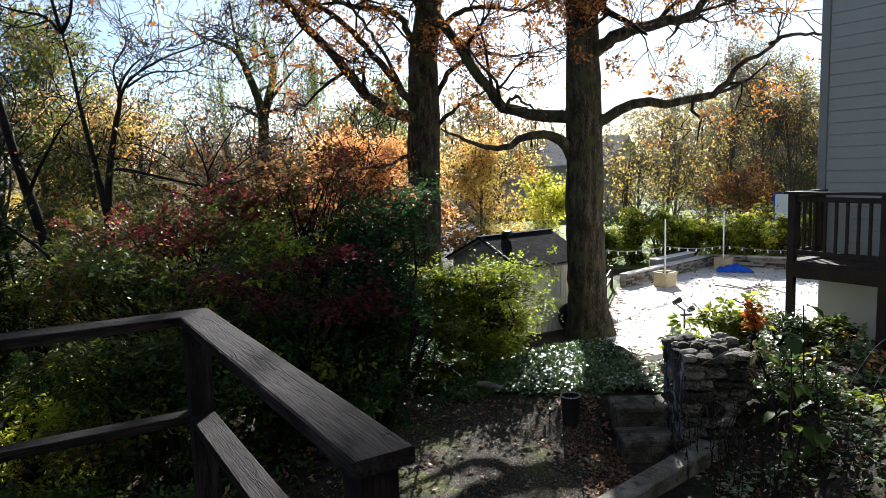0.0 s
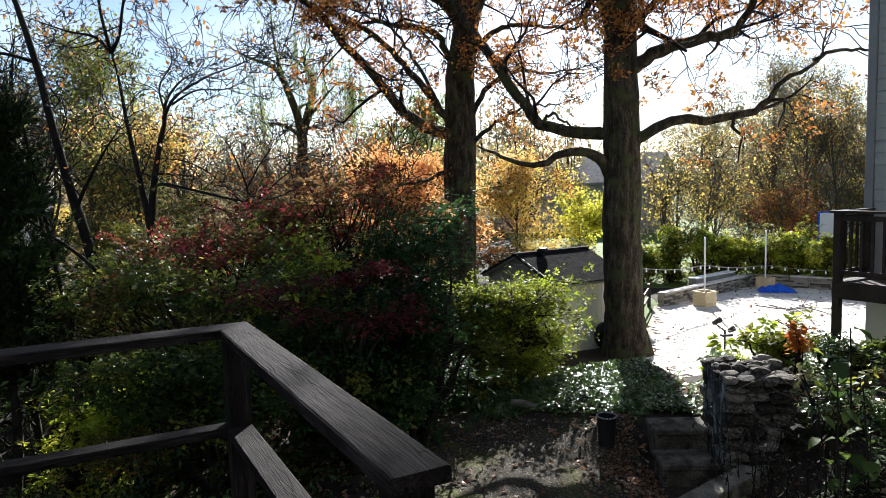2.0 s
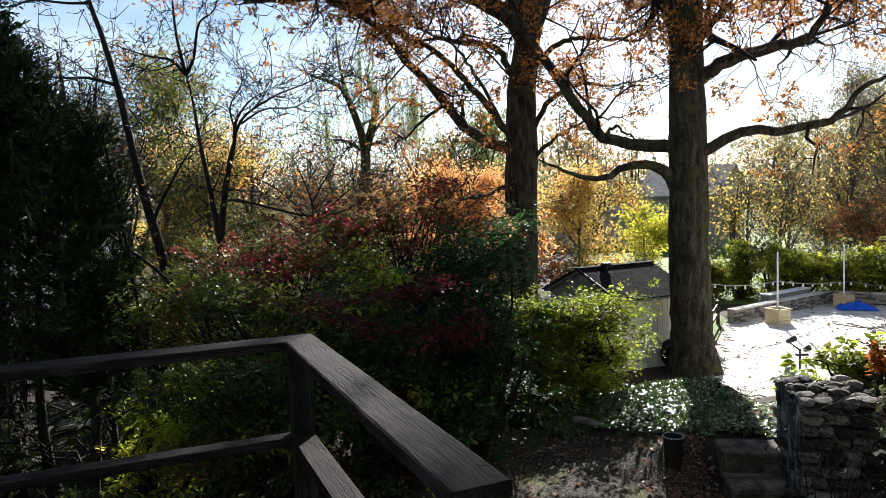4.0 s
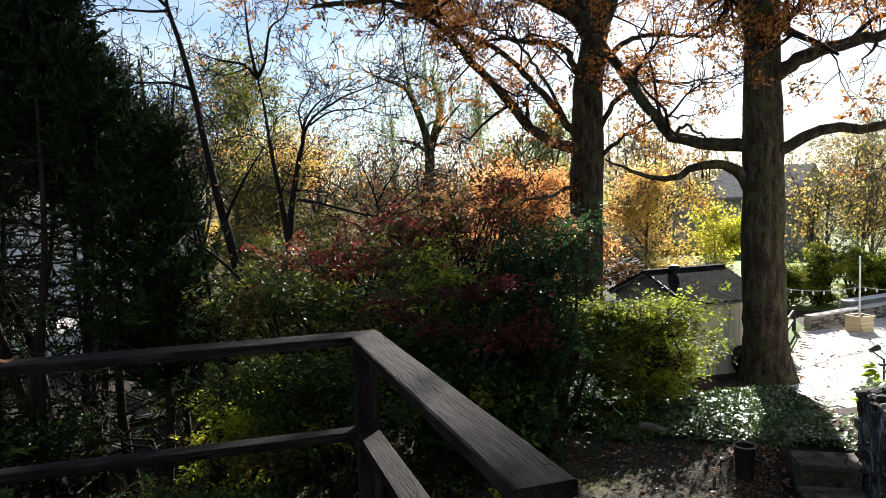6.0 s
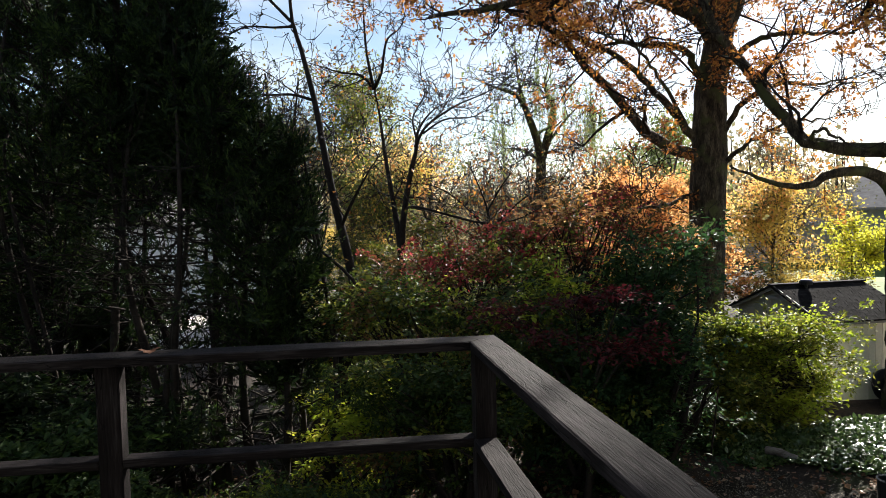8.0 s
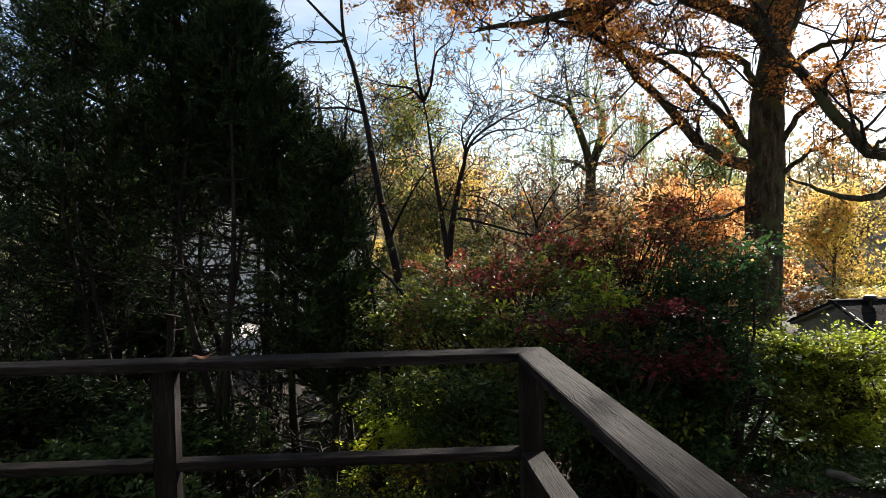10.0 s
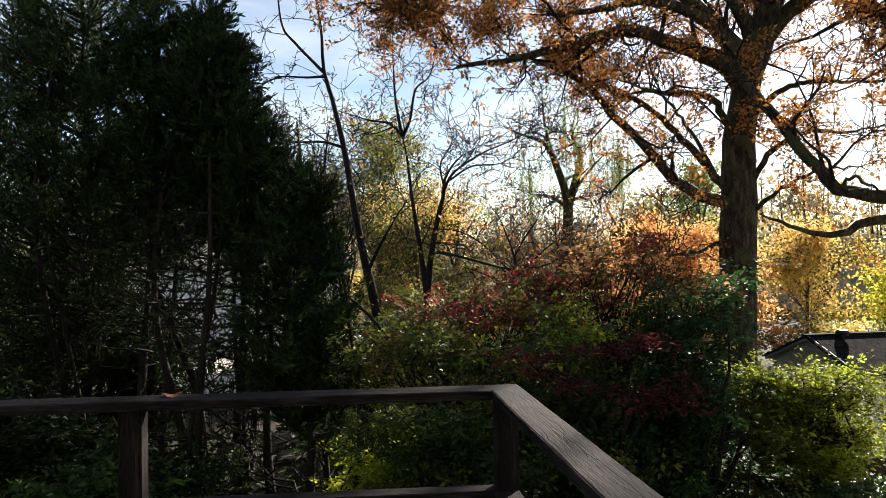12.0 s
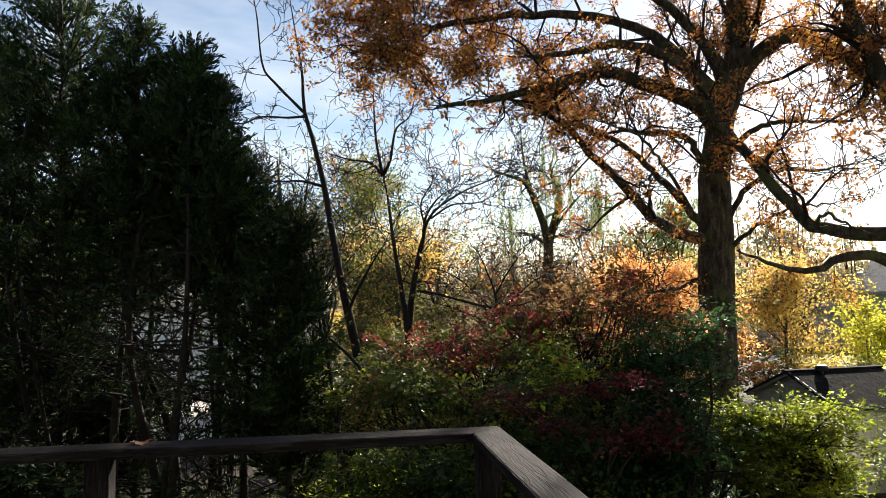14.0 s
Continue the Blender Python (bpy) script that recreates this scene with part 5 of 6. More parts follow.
def build_patio():
    rng = random.Random(5)
    patio = single("pavement", sheet(PATIO, 0.0, 0.12), M_JOINT, "sunlit patio of pale concrete pavers with fallen leaves", "patio", kind="structure")
    a, b = 0.46, 0.31
    bm = bmesh.new()
    box(bm, Matrix.Identity(4), (a - 0.012, b - 0.012, 0.03), 0.004)
    me = bpy.data.meshes.new("paver")
    bm.to_mesh(me)
    bm.free()
    me.materials.append(M_PAVER)
    slots = []
    for i in range(-8, 45):
        for j in range(-40, 60):
            s = (j + (0.5 if i % 2 else 0)) * a
            q = Vector((3.3, 14.9, 0)) + D2 * s + (-D1) * (i * b)
            if all(inside(PATIO, q.x + dx, q.y + dy) for dx in (-0.2, 0.2) for dy in (-0.2, 0.2)):
                slots.append(q)
    slots.sort(key=lambda q: q.y + 0.25 * q.x)
    turn = math.degrees(math.atan2(D2.y, D2.x))
    rest = bmesh.new()
    for k, q in enumerate(slots):
        m = pose(q.x, q.y, 0.004 + rng.uniform(-0.002, 0.003), rng.uniform(-0.4, 0.4), rng.uniform(-0.4, 0.4), turn)
        if k < 300:
            part("paver", me, None, patio, at=m)
        else:
            made = bmesh.ops.create_cube(rest, size=1.0, matrix=m @ Matrix.Diagonal((a - 0.012, b - 0.012, 0.03, 1))) if k < 1500 else None
    part("pavers", rest, M_PAVER, patio, at=Matrix.Identity(4), kind="stuff")


def shared(name, size, bevel, material, seed=0, rough=0.0):
    """A mesh for pieces: a bevelled, slightly uneven block."""
    rng = random.Random(seed)
    bm = bmesh.new()
    box(bm, Matrix.Identity(4), size, bevel)
    for v in bm.verts:
        v.co += Vector((rng.uniform(-1, 1), rng.uniform(-1, 1), rng.uniform(-1, 1))) * rough
    me = bpy.data.meshes.new(name)
    bm.to_mesh(me)
    bm.free()
    me.materials.append(material)
    return me


def build_seat_wall(a, b, high, label):
    rng = random.Random(int(a[0] * 10))
    m, ln = along((a[0], a[1], high / 2), (b[0], b[1], high / 2))
    wall = single("wall_patio", box_mesh((ln, 0.2, high), 0.01), M_JOINT, label, "garden wall", kind="structure", at=m)
    kinds = [shared("block", (w, 0.27, 0.06), 0.008, M_BLOCK, i, 0.005) for i, w in enumerate((0.2, 0.27, 0.34))]
    caps = shared("cap_stone", (0.6, 0.34, 0.05), 0.01, M_PAVER, 9, 0.004)
    for c in range(6):
        x = -ln / 2 + rng.uniform(-0.1, 0.02)
        while x < ln / 2 - 0.25:
            k = rng.randrange(3)
            w = (0.2, 0.27, 0.34)[k]
            part("block", kinds[k], None, wall, at=pose(x + w / 2, rng.uniform(-0.014, 0.014), -high / 2 + 0.034 + c * 0.066, 0, 0, rng.uniform(-1, 1)))
            x += w + 0.006
    for i in range(int(ln / 0.61)):
        part("cap_stone", caps, None, wall, at=pose(-ln / 2 + 0.31 + i * 0.61, 0, high / 2 + 0.026, 0, 0, rng.uniform(-0.5, 0.5)))


build_patio()
build_seat_wall((6.15, 22.95), (10.75, 27.05), 0.4, "low tumbled-block wall with pale cap stones edging the patio")
build_seat_wall((10.9, 27.0), (17.4, 22.7), 0.4, "low shaded block wall along the far patio edge")


def build_ledge():
    ob = thing("raised_planter", 9.0, 26.0, 0, "long white-topped planter standing behind the low wall", "planter")
    a, b = Vector((7.85, 25.1, 0.42)), Vector((9.9, 26.85, 0.42))
    beam("planter_side", a, b, 0.3, 0.3, M_TRIM, ob)
    beam("planter_side", a - Vector((0, 0, 0.29)), b - Vector((0, 0, 0.29)), 0.28, 0.28, M_BLOCK, ob)
    beam("planter_cap", a + Vector((0, 0, 0.17)), b + Vector((0, 0, 0.17)), 0.36, 0.04, M_WHITE, ob, "white cap board")


build_ledge()


def build_planter(x, y, s, h, pole, label):
    ob = thing("planter_box", x, y, 0.02, label, "planter", "planters with poles")
    c = math.cos(0.55), math.sin(0.55)
    turn = math.degrees(0.55)
    for k in range(4):
        a = 0.55 + k * math.pi / 2
        for r in range(4):
            m = pose(math.cos(a) * (s / 2), math.sin(a) * (s / 2), (r + 0.5) * h / 4, 0, 0, math.degrees(a) + 90)
            part("board", box_mesh((s * 0.98, 0.03, h / 4 - 0.006), 0.004), M_BOX, ob, at=m)
        part("rim_board", box_mesh((s * 1.18, 0.07, 0.03), 0.004), M_BOX, ob, at=pose(math.cos(a) * (s / 2 + 0.01), math.sin(a) * (s / 2 + 0.01), h + 0.015, 0, 0, math.degrees(a) + 90))
    part("fill", box_mesh((s * 0.92, s * 0.92, h * 0.9), 0.01), M_SOIL, ob, "dark soil filling", at=pose(0, 0, h * 0.46, 0, 0, turn))
    bm = bmesh.new()
    lathe(bm, [(0.03, 0), (0.028, pole * 0.5), (0.026, pole), (0.001, pole + 0.01)], sides=10)
    part("pole", bm, M_WHITE, ob, "thin white pole", at=pose(0, 0, h * 0.5))
    return ob


build_planter(7.52, 22.75, 0.52, 0.46, 2.05, "square pale timber planter with a white pole")
build_planter(10.75, 25.75, 0.46, 0.44, 2.0, "pale timber planter with a white pole beside the tarpaulin")


def build_lights():
    ob = thing("string_lights", 7.5, 22.7, 1.0, "cable of small clear bulbs strung between the poles", "string lights")
    stops = [Vector((4.9, 20.5, 1.62)), Vector((7.52, 22.75, 1.38)), Vector((10.75, 25.75, 0.95)), Vector((13.5, 24.4, 0.85)), Vector((16.5, 21.5, 1.1))]
    t = Tubes()
    spots = []
    for a, b in zip(stops, stops[1:]):
        n = 14
        P = [a.lerp(b, i / n) - Vector((0, 0, 0.1 * 4 * (i / n) * (1 - i / n))) for i in range(n + 1)]
        t.add(np.array(P), np.full(n + 1, 0.012), 5)
        spots += P[1::2]
    part("cable", t.mesh("cable"), M_TRIM, ob)
    bm = bmesh.new()
    lathe(bm, [(0.001, -0.11), (0.022, -0.1), (0.032, -0.075), (0.026, -0.045), (0.016, -0.03)], sides=10)
    lathe(bm, [(0.02, -0.035), (0.02, 0.005), (0.001, 0.006)], sides=8)
    me = bpy.data.meshes.new("bulb")
    bm.to_mesh(me)
    bm.free()
    me.materials.append(M_GLASSB)
    for p in spots:
        part("bulb", me, None, ob, at=world_of(ob).inverted() @ Matrix.Translation(p))


build_lights()


def build_lantern():
    ob = thing("lantern_post", 4.9, 20.5, 0, "black lantern on a thin post beside the lawn", "lamp post")
    bm = bmesh.new()
    lathe(bm, [(0.05, 0), (0.03, 0.1), (0.028, 1.3), (0.04, 1.32)], sides=10)
    part("post", bm, M_BLACK, ob, at=pose(0, 0, 0))
    bm = bmesh.new()
    lathe(bm, [(0.05, 1.32), (0.11, 1.5), (0.11, 1.52), (0.001, 1.68)], sides=6)
    part("lantern", bm, M_BLACK, ob, at=pose(0, 0, 0))


build_lantern()


def build_fence():
    ob = thing("rail_fence", 4.9, 19.8, 0, "dark low split-rail fence beside the lawn", "fence")
    pts = [(4.35, 19.0), (5.05, 21.0), (5.75, 23.0)]
    for x, y in pts:
        beam("post", (x, y, -0.1), (x, y, 0.75), 0.1, 0.1, M_DARKWOOD, ob, up=(0, 1, 0))
    for (x0, y0), (x1, y1) in zip(pts, pts[1:]):
        for z in (0.3, 0.6):
            beam("rail", (x0, y0, z), (x1, y1, z), 0.04, 0.09, M_DARKWOOD, ob)


build_fence()


def build_tarp():
    rng = random.Random(3)
    bm = bmesh.new()
    n = 26
    grid = []
    for i in range(n + 1):
        row = []
        for j in range(n + 1):
            u, v = 2 * i / n - 1, 2 * j / n - 1
            r = max(abs(u), abs(v))
            h = 0.3 * max(0, 1 - r ** 2.2) * (0.6 + 0.5 * noise.noise(Vector((u * 2.1, v * 2.1, 3)))) + 0.09 * noise.noise(Vector((u * 6, v * 6, 1))) * (1 - 0.6 * r)
            row.append(bm.verts.new((u * (0.62 + 0.08 * noise.noise(Vector((v * 3, 0, 5)))), v * (0.42 + 0.08 * noise.noise(Vector((u * 3, 7, 5)))), max(0.012, h + 0.03))))
        grid.append(row)
    for i in range(n):
        for j in range(n):
            f = bm.faces.new((grid[i][j], grid[i + 1][j], grid[i + 1][j + 1], grid[i][j + 1]))
            f.smooth = True
    single("tarpaulin", bm, M_TARP, "crumpled bright blue tarpaulin lying on the patio", "tarpaulin", at=pose(10.95, 25.25, 0.015, 0, 0, -14))


build_tarp()


def build_brush():
    rng = np.random.default_rng(4)
    t, tips = Tubes(), []
    for line in (((9.0, 22.2), (9.7, 21.6), (10.6, 22.2), (11.5, 23.0)), ((9.5, 22.5), (9.7, 21.5), (9.3, 20.1), (8.9, 19.3)), ((9.9, 21.8), (9.8, 20.6), (9.5, 19.4)), ((10.3, 22.1), (10.6, 20.9), (10.4, 20.2)), ((9.6, 21.4), (10.4, 21.7), (11.2, 21.6))):
        P = spline([(x, y, 0.04 + 0.05 * rng.random()) for x, y in line], 12)
        R = np.linspace(0.02, 0.008, 12)
        t.add(P, R, 5)
        sprout(rng, t, tips, P, R, 4, 0.6, 0, 0.02, 0.7)
    single("cut_branch", t.mesh("cut_branch"), M_LOG, "bare cut branches lying on the patio", "branches", kind="stuff")


build_brush()


def build_tub():
    bm = bmesh.new()
    lathe(bm, [(0.001, 0.04), (0.62, 0.04), (0.66, 0.16), (0.74, 0.22), (0.8, 0.18), (0.78, 0.05), (0.7, 0.0)], sides=32)
    single("garden_tub", bm, M_BLACK, "wide shallow black tub on the patio", "tub", at=pose(13.1, 23.6, 0.015))


build_tub()


def build_spotlight():
    g = 0.02
    ob = thing("garden_spotlight", 6.05, 16.8, g, "black garden spotlight with two heads on a stake", "spotlight")
    beam("stake", (6.05, 16.8, g - 0.1), (6.05, 16.8, g + 0.5), 0.04, 0.04, M_BLACK, ob, up=(0, 1, 0))
    for dx, dz, s in ((-0.28, 0.2, 0.22), (0.1, 0.0, 0.15)):
        bm = bmesh.new()
        lathe(bm, [(0.001, 0), (0.05, 0.0), (0.07, s * 0.7), (0.075, s), (0.001, s * 0.97)], sides=12)
        part("lamp_head", bm, M_BLACK, ob, at=pose(dx, 0, 0.47 + dz, 0, 70, 20))
    beam("arm", (6.05, 16.8, g + 0.47), (5.8, 16.8, g + 0.67), 0.03, 0.03, M_BLACK, ob)
    beam("panel", (5.95, 16.75, g + 0.37), (6.22, 16.8, g + 0.37), 0.12, 0.05, M_BLACK, ob)


build_spotlight()


# ---- shed ----
def build_shed():
    O = Vector((0.98, 17.67, 0))
    u, n = Vector((0.825, 0.565, 0)), Vector((0.565, -0.825, 0))
    L, W, EZ, AZ, B = 2.46, 1.4, 1.83, 2.39, -0.08
    shed = thing("shed", 2.0, 18.3, B, "small cream garden shed with a dark shingled gable roof", "shed")

    def at(s, w, z):
        p = O + u * s + n * w
        return Vector((p.x, p.y, z))
    bm = bmesh.new()
    ring = [(-W, B), (W, B), (W, EZ), (0, AZ - 0.05), (-W, EZ)]
    f = [bm.verts.new(at(0.12, w, z)) for w, z in ring]
    k = [bm.verts.new(at(L - 0.1, w, z)) for w, z in ring]
    bm.faces.new(f)
    bm.faces.new(k[::-1])
    for i in range(5):
        j = (i + 1) % 5
        bm.faces.new((f[i], k[i], k[j], f[j]))
    bmesh.ops.recalc_face_normals(bm, faces=bm.faces)
    # Body and gable take the tone with shade put into the colour.
    part("body", bm, M_SHED_SHADED, shed, "shed boards in the darkened shade tone")
    # upright boards of the long wall and the gable
    nb = 13
    for i in range(nb):
        s = 0.12 + (i + 0.5) * (L - 0.22) / nb
        p = at(s, W + 0.008, (B + EZ) / 2)
        m = Matrix.Translation(p) @ pose(0, 0, 0, 0, 0, math.degrees(math.atan2(u.y, u.x)))
        part("wall_board", box_mesh(((L - 0.22) / nb - 0.012, 0.02, EZ - B), 0.003), M_SHEDWALL, shed, at=world_of(shed).inverted() @ m)
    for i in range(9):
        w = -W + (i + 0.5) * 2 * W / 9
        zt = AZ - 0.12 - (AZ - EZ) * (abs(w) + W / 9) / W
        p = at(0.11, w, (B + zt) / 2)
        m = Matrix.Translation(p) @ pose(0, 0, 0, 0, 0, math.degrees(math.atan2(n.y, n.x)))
        part("gable_board", box_mesh((2 * W / 9 - 0.012, 0.02, zt - B), 0.003), M_SHED_SHADED, shed, at=world_of(shed).inverted() @ m)
    beam("gable_band", at(0.085, -W * 0.42, EZ + 0.3), at(0.085, W * 0.42, EZ + 0.3), 0.03, 0.07, M_TRIM, shed, "pale band across the gable")
    for sgn in (-1, 1):
        a, b = at(0.0, 0, AZ), at(0.0, sgn * (W + 0.14), EZ - 0.08)
        beam("rake_trim", a, b, 0.03, 0.11, M_TRIM, shed, "pale rake board")
        a, b = at(0, sgn * (W + 0.12), EZ - 0.09), at(L, sgn * (W + 0.12), EZ - 0.09)
        beam("eave_trim", a, b, 0.03, 0.1, M_TRIM, shed)
        # roof deck and shingle courses
        slope = Vector(at(0, sgn * (W + 0.16), EZ - 0.06) - at(0, 0, AZ + 0.04))
        m, ln = along(at(-0.08, 0, AZ + 0.03) + slope * 0.5, at(L + 0.05, 0, AZ + 0.03) + slope * 0.5, up=slope.cross(u) * (1 if slope.cross(u).z > 0 else -1))
        roof = part("roof", box_mesh((ln, slope.length, 0.03), 0.003), M_SHINGLE, shed, "dark weathered shingles", at=world_of(shed).inverted() @ m)
        rng = random.Random(2)
        me = shared("shingle", (0.3, 0.17, 0.014), 0.003, M_SHINGLE)
        rows = int(slope.length / 0.14)
        for r in range(rows):
            for c in range(int(ln / 0.305)):
                x = -ln / 2 + 0.155 + c * 0.305 + (0.12 if r % 2 else 0)
                if x < ln / 2 - 0.14:
                    part("shingle", me, None, roof, at=pose(x, -slope.length / 2 + 0.08 + r * 0.14, 0.022 + rng.uniform(0, 0.003), 5 if sgn > 0 else -5, 0, rng.uniform(-0.6, 0.6)))
    beam("ridge_cap", at(-0.08, 0, AZ + 0.06), at(L + 0.05, 0, AZ + 0.06), 0.2, 0.03, M_SHINGLE, shed)
    q = at(0.75, 0.2, AZ)
    bm = bmesh.new()
    lathe(bm, [(0.04, -0.25), (0.04, 0.04), (0.14, 0.05), (0.15, 0.12), (0.11, 0.17), (0.001, 0.18)], sides=12)
    part("vent_pipe", bm, M_BLACK, shed, at=world_of(shed).inverted() @ Matrix.Translation(q))
    # wheel leaning on the shed
    q = at(1.62, W + 0.2, 0.32)
    wheel = thing("spare_wheel", q.x, q.y, q.z - 0.36, "black tyre leaning against the shed wall", "wheel")
    bm = bmesh.new()
    lathe(bm, [(0.21, -0.07), (0.3, -0.085), (0.35, -0.05), (0.36, 0), (0.35, 0.05), (0.3, 0.085), (0.21, 0.07), (0.21, -0.07)], sides=28)
    mt = Matrix.Translation((0, 0, 0.36)) @ pose(0, 0, 0, 78, 0, math.degrees(math.atan2(u.y, u.x)))
    part("tyre", bm, M_BLACK, wheel, at=mt)
    bm = bmesh.new()
    lathe(bm, [(0.21, -0.05), (0.17, -0.02), (0.06, 0.0), (0.05, 0.03), (0.001, 0.03)], sides=20)
    part("rim", bm, M_BLACK, wheel, at=mt)


build_shed()


# ---- house and its small deck ----
def build_house():
    C = Vector((6.34, 11.35, 0))
    house = thing("house", 9, 9, 1.0, "grey-green lap-sided house with pale foundation wall", "house")

    def at(s, w, z):
        p = C + D1 * s + D2 * w
        return Vector((p.x, p.y, z))
    L, W, TOP = 13.0, 8.0, 9.0
    bm = bmesh.new()
    box(bm, along(at(0.02, W / 2, 1.75), at(L, W / 2, 1.75))[0], (L, W - 0.05, 1.9))
    part("foundation_wall", bm, M_STUCCO, house, "pale stucco foundation wall")
    bm = bmesh.new()
    box(bm, along(at(0.02, W / 2, (TOP + 2.66) / 2), at(L, W / 2, (TOP + 2.66) / 2))[0], (L, W - 0.05, TOP - 2.66))
    part("wall", bm, M_SIDING, house)
    for i in range(33):
        z = 2.68 + i * 0.193
        m, ln = along(at(0.1, 0.0, z + 0.1), at(L, 0.0, z + 0.1))
        ob = part("siding_board", box_mesh((ln, 0.016, 0.21), 0.003), M_SIDING, house, at=world_of(house).inverted() @ m @ pose(0, 0, 0, -4.5, 0, 0))
    beam("corner_trim", at(0.03, -0.012, 2.62), at(0.03, -0.012, TOP), 0.13, 0.06, M_TRIM, house, "pale corner board", up=D2)
    bm = bmesh.new()
    ridge = [at(-0.5, W / 2, TOP + 2.6), at(L + 0.5, W / 2, TOP + 2.6)]
    for sgn in (-0.5, W + 0.5):
        lo = [at(-0.5, sgn, TOP - 0.1), at(L + 0.5, sgn, TOP - 0.1)]
        for dz in (0, 0.15):
            v = [bm.verts.new(p + Vector((0, 0, dz))) for p in (lo[0], lo[1], ridge[1], ridge[0])]
            bm.faces.new(v)
    part("roof", bm, M_SHINGLE, house, "dark shingled roof")
    # deck
    deck = thing("house_deck", 5.9, 10.4, 1.2, "small raised deck of dark stained wood with baluster railing", "deck")
    FW = -0.9
    LEN = 5.0
    for i in range(6):
        w = FW + 0.07 + i * 0.148
        beam("deck_board", at(0, w, 2.6), at(LEN, w, 2.6), 0.138, 0.03, M_DARKWOOD, deck)
    beam("joist", at(0, FW, 2.47), at(LEN, FW, 2.47), 0.05, 0.24, M_DARKWOOD, deck)
    beam("joist", at(0.03, FW, 2.47), at(0.03, -0.02, 2.47), 0.05, 0.24, M_DARKWOOD, deck)
    for s in (0.06, 1.45, 2.9, 4.4):
        beam("post", at(s, FW + 0.03, 1.1), at(s, FW + 0.03, 3.68), 0.11, 0.11, M_DARKWOOD, deck, up=D2)
    beam("post", at(0.06, -0.07, 2.6), at(0.06, -0.07, 3.68), 0.11, 0.11, M_DARKWOOD, deck, up=D2)
    beam("cap_rail", at(-0.05, FW + 0.03, 3.7), at(LEN, FW + 0.03, 3.7), 0.16, 0.04, M_DARKWOOD, deck)
    beam("cap_rail", at(0.06, FW + 0.12, 3.7), at(0.06, -0.01, 3.7), 0.16, 0.04, M_DARKWOOD, deck)
    for z in (2.75, 3.6):
        beam("rail", at(0.1, FW + 0.03, z), at(LEN, FW + 0.03, z), 0.04, 0.08, M_DARKWOOD, deck)
        beam("rail", at(0.06, FW + 0.08, z), at(0.06, -0.05, z), 0.04, 0.08, M_DARKWOOD, deck)
    for i in range(28):
        s = 0.25 + i * 0.165
        beam("baluster", at(s, FW + 0.03, 2.78), at(s, FW + 0.03, 3.57), 0.04, 0.04, M_DARKWOOD, deck, up=D2)
    for i in range(4):
        w = FW + 0.2 + i * 0.165
        beam("baluster", at(0.06, w, 2.78), at(0.06, w, 3.57), 0.04, 0.04, M_DARKWOOD, deck, up=D2)
    beam("ground_beam", at(-0.1, FW + 0.03, 1.3), at(LEN, FW + 0.03, 1.3), 0.14, 0.2, M_DARKWOOD, deck)


build_house()


# ---- stone wall, steps, kerb, pot, log ----
def build_stone_wall():
    rng = random.Random(8)
    m = pose(3.34, 8.62, 1.2)
    wall = single("wall_stone", box_mesh((0.78, 0.72, 1.32), 0.02), M_MORTAR, "fieldstone retaining wall with rounded cobbles on top", "stone wall", kind="structure", at=m)
    kinds, cobbles = [], []
    for k in range(11):
        bm = bmesh.new()
        bmesh.ops.create_icosphere(bm, subdivisions=2, radius=0.5)
        for v in bm.verts:
            c = v.co
            s = 0.5 / max(abs(c.x), abs(c.y), abs(c.z))
            v.co = c.lerp(c * s, 0.9 if k < 6 else 0.4) * (1 + 0.3 * noise.noise(c * 3.1 + Vector((k * 7, 0, 0))))
        me = bpy.data.meshes.new("stone")
        bm.to_mesh(me)
        bm.free()
        me.materials.append(M_STONE)
        (kinds if k < 6 else cobbles).append(me)

    def stone(x, y, z, sx, sy, sz, pick=None):
        part("stone", rng.choice(pick or kinds), None, wall, at=pose(x, y, z, rng.uniform(-8, 8), rng.uniform(-8, 8), rng.uniform(-8, 8)) @ Matrix.Diagonal((sx, sy, sz, 1)))
    z = -0.62
    while z < 0.66:
        h = rng.uniform(0.07, 0.17)
        x = -0.38
        while x < 0.36:
            w = rng.uniform(0.1, 0.3)
            stone(x + w / 2, -0.36 + rng.uniform(-0.045, 0.03), z + h / 2 + rng.uniform(-0.015, 0.015), w * 0.95, 0.2, h * rng.uniform(0.75, 1.0))
            x += w
        z += h
    y = -0.32
    while y < 0.34:
        d = rng.uniform(0.11, 0.17)
        x = -0.4
        while x < 0.34:
            w = rng.uniform(0.12, 0.26)
            stone(x + w / 2, y + d / 2, 0.64 + rng.uniform(-0.03, 0.06), w * 1.05, d * 1.1, rng.uniform(0.1, 0.17), cobbles)
            x += w
        y += d
    z = -0.6
    while z < 0.6:
        h = rng.uniform(0.12, 0.2)
        y = -0.3
        while y < 0.36:
            d = rng.uniform(0.16, 0.3)
            if rng.random() < 0.45:
                stone(-0.365, y + d / 2, z + h / 2, 0.09, d * 0.8, h * 0.8)
            y += d
        z += h


build_stone_wall()


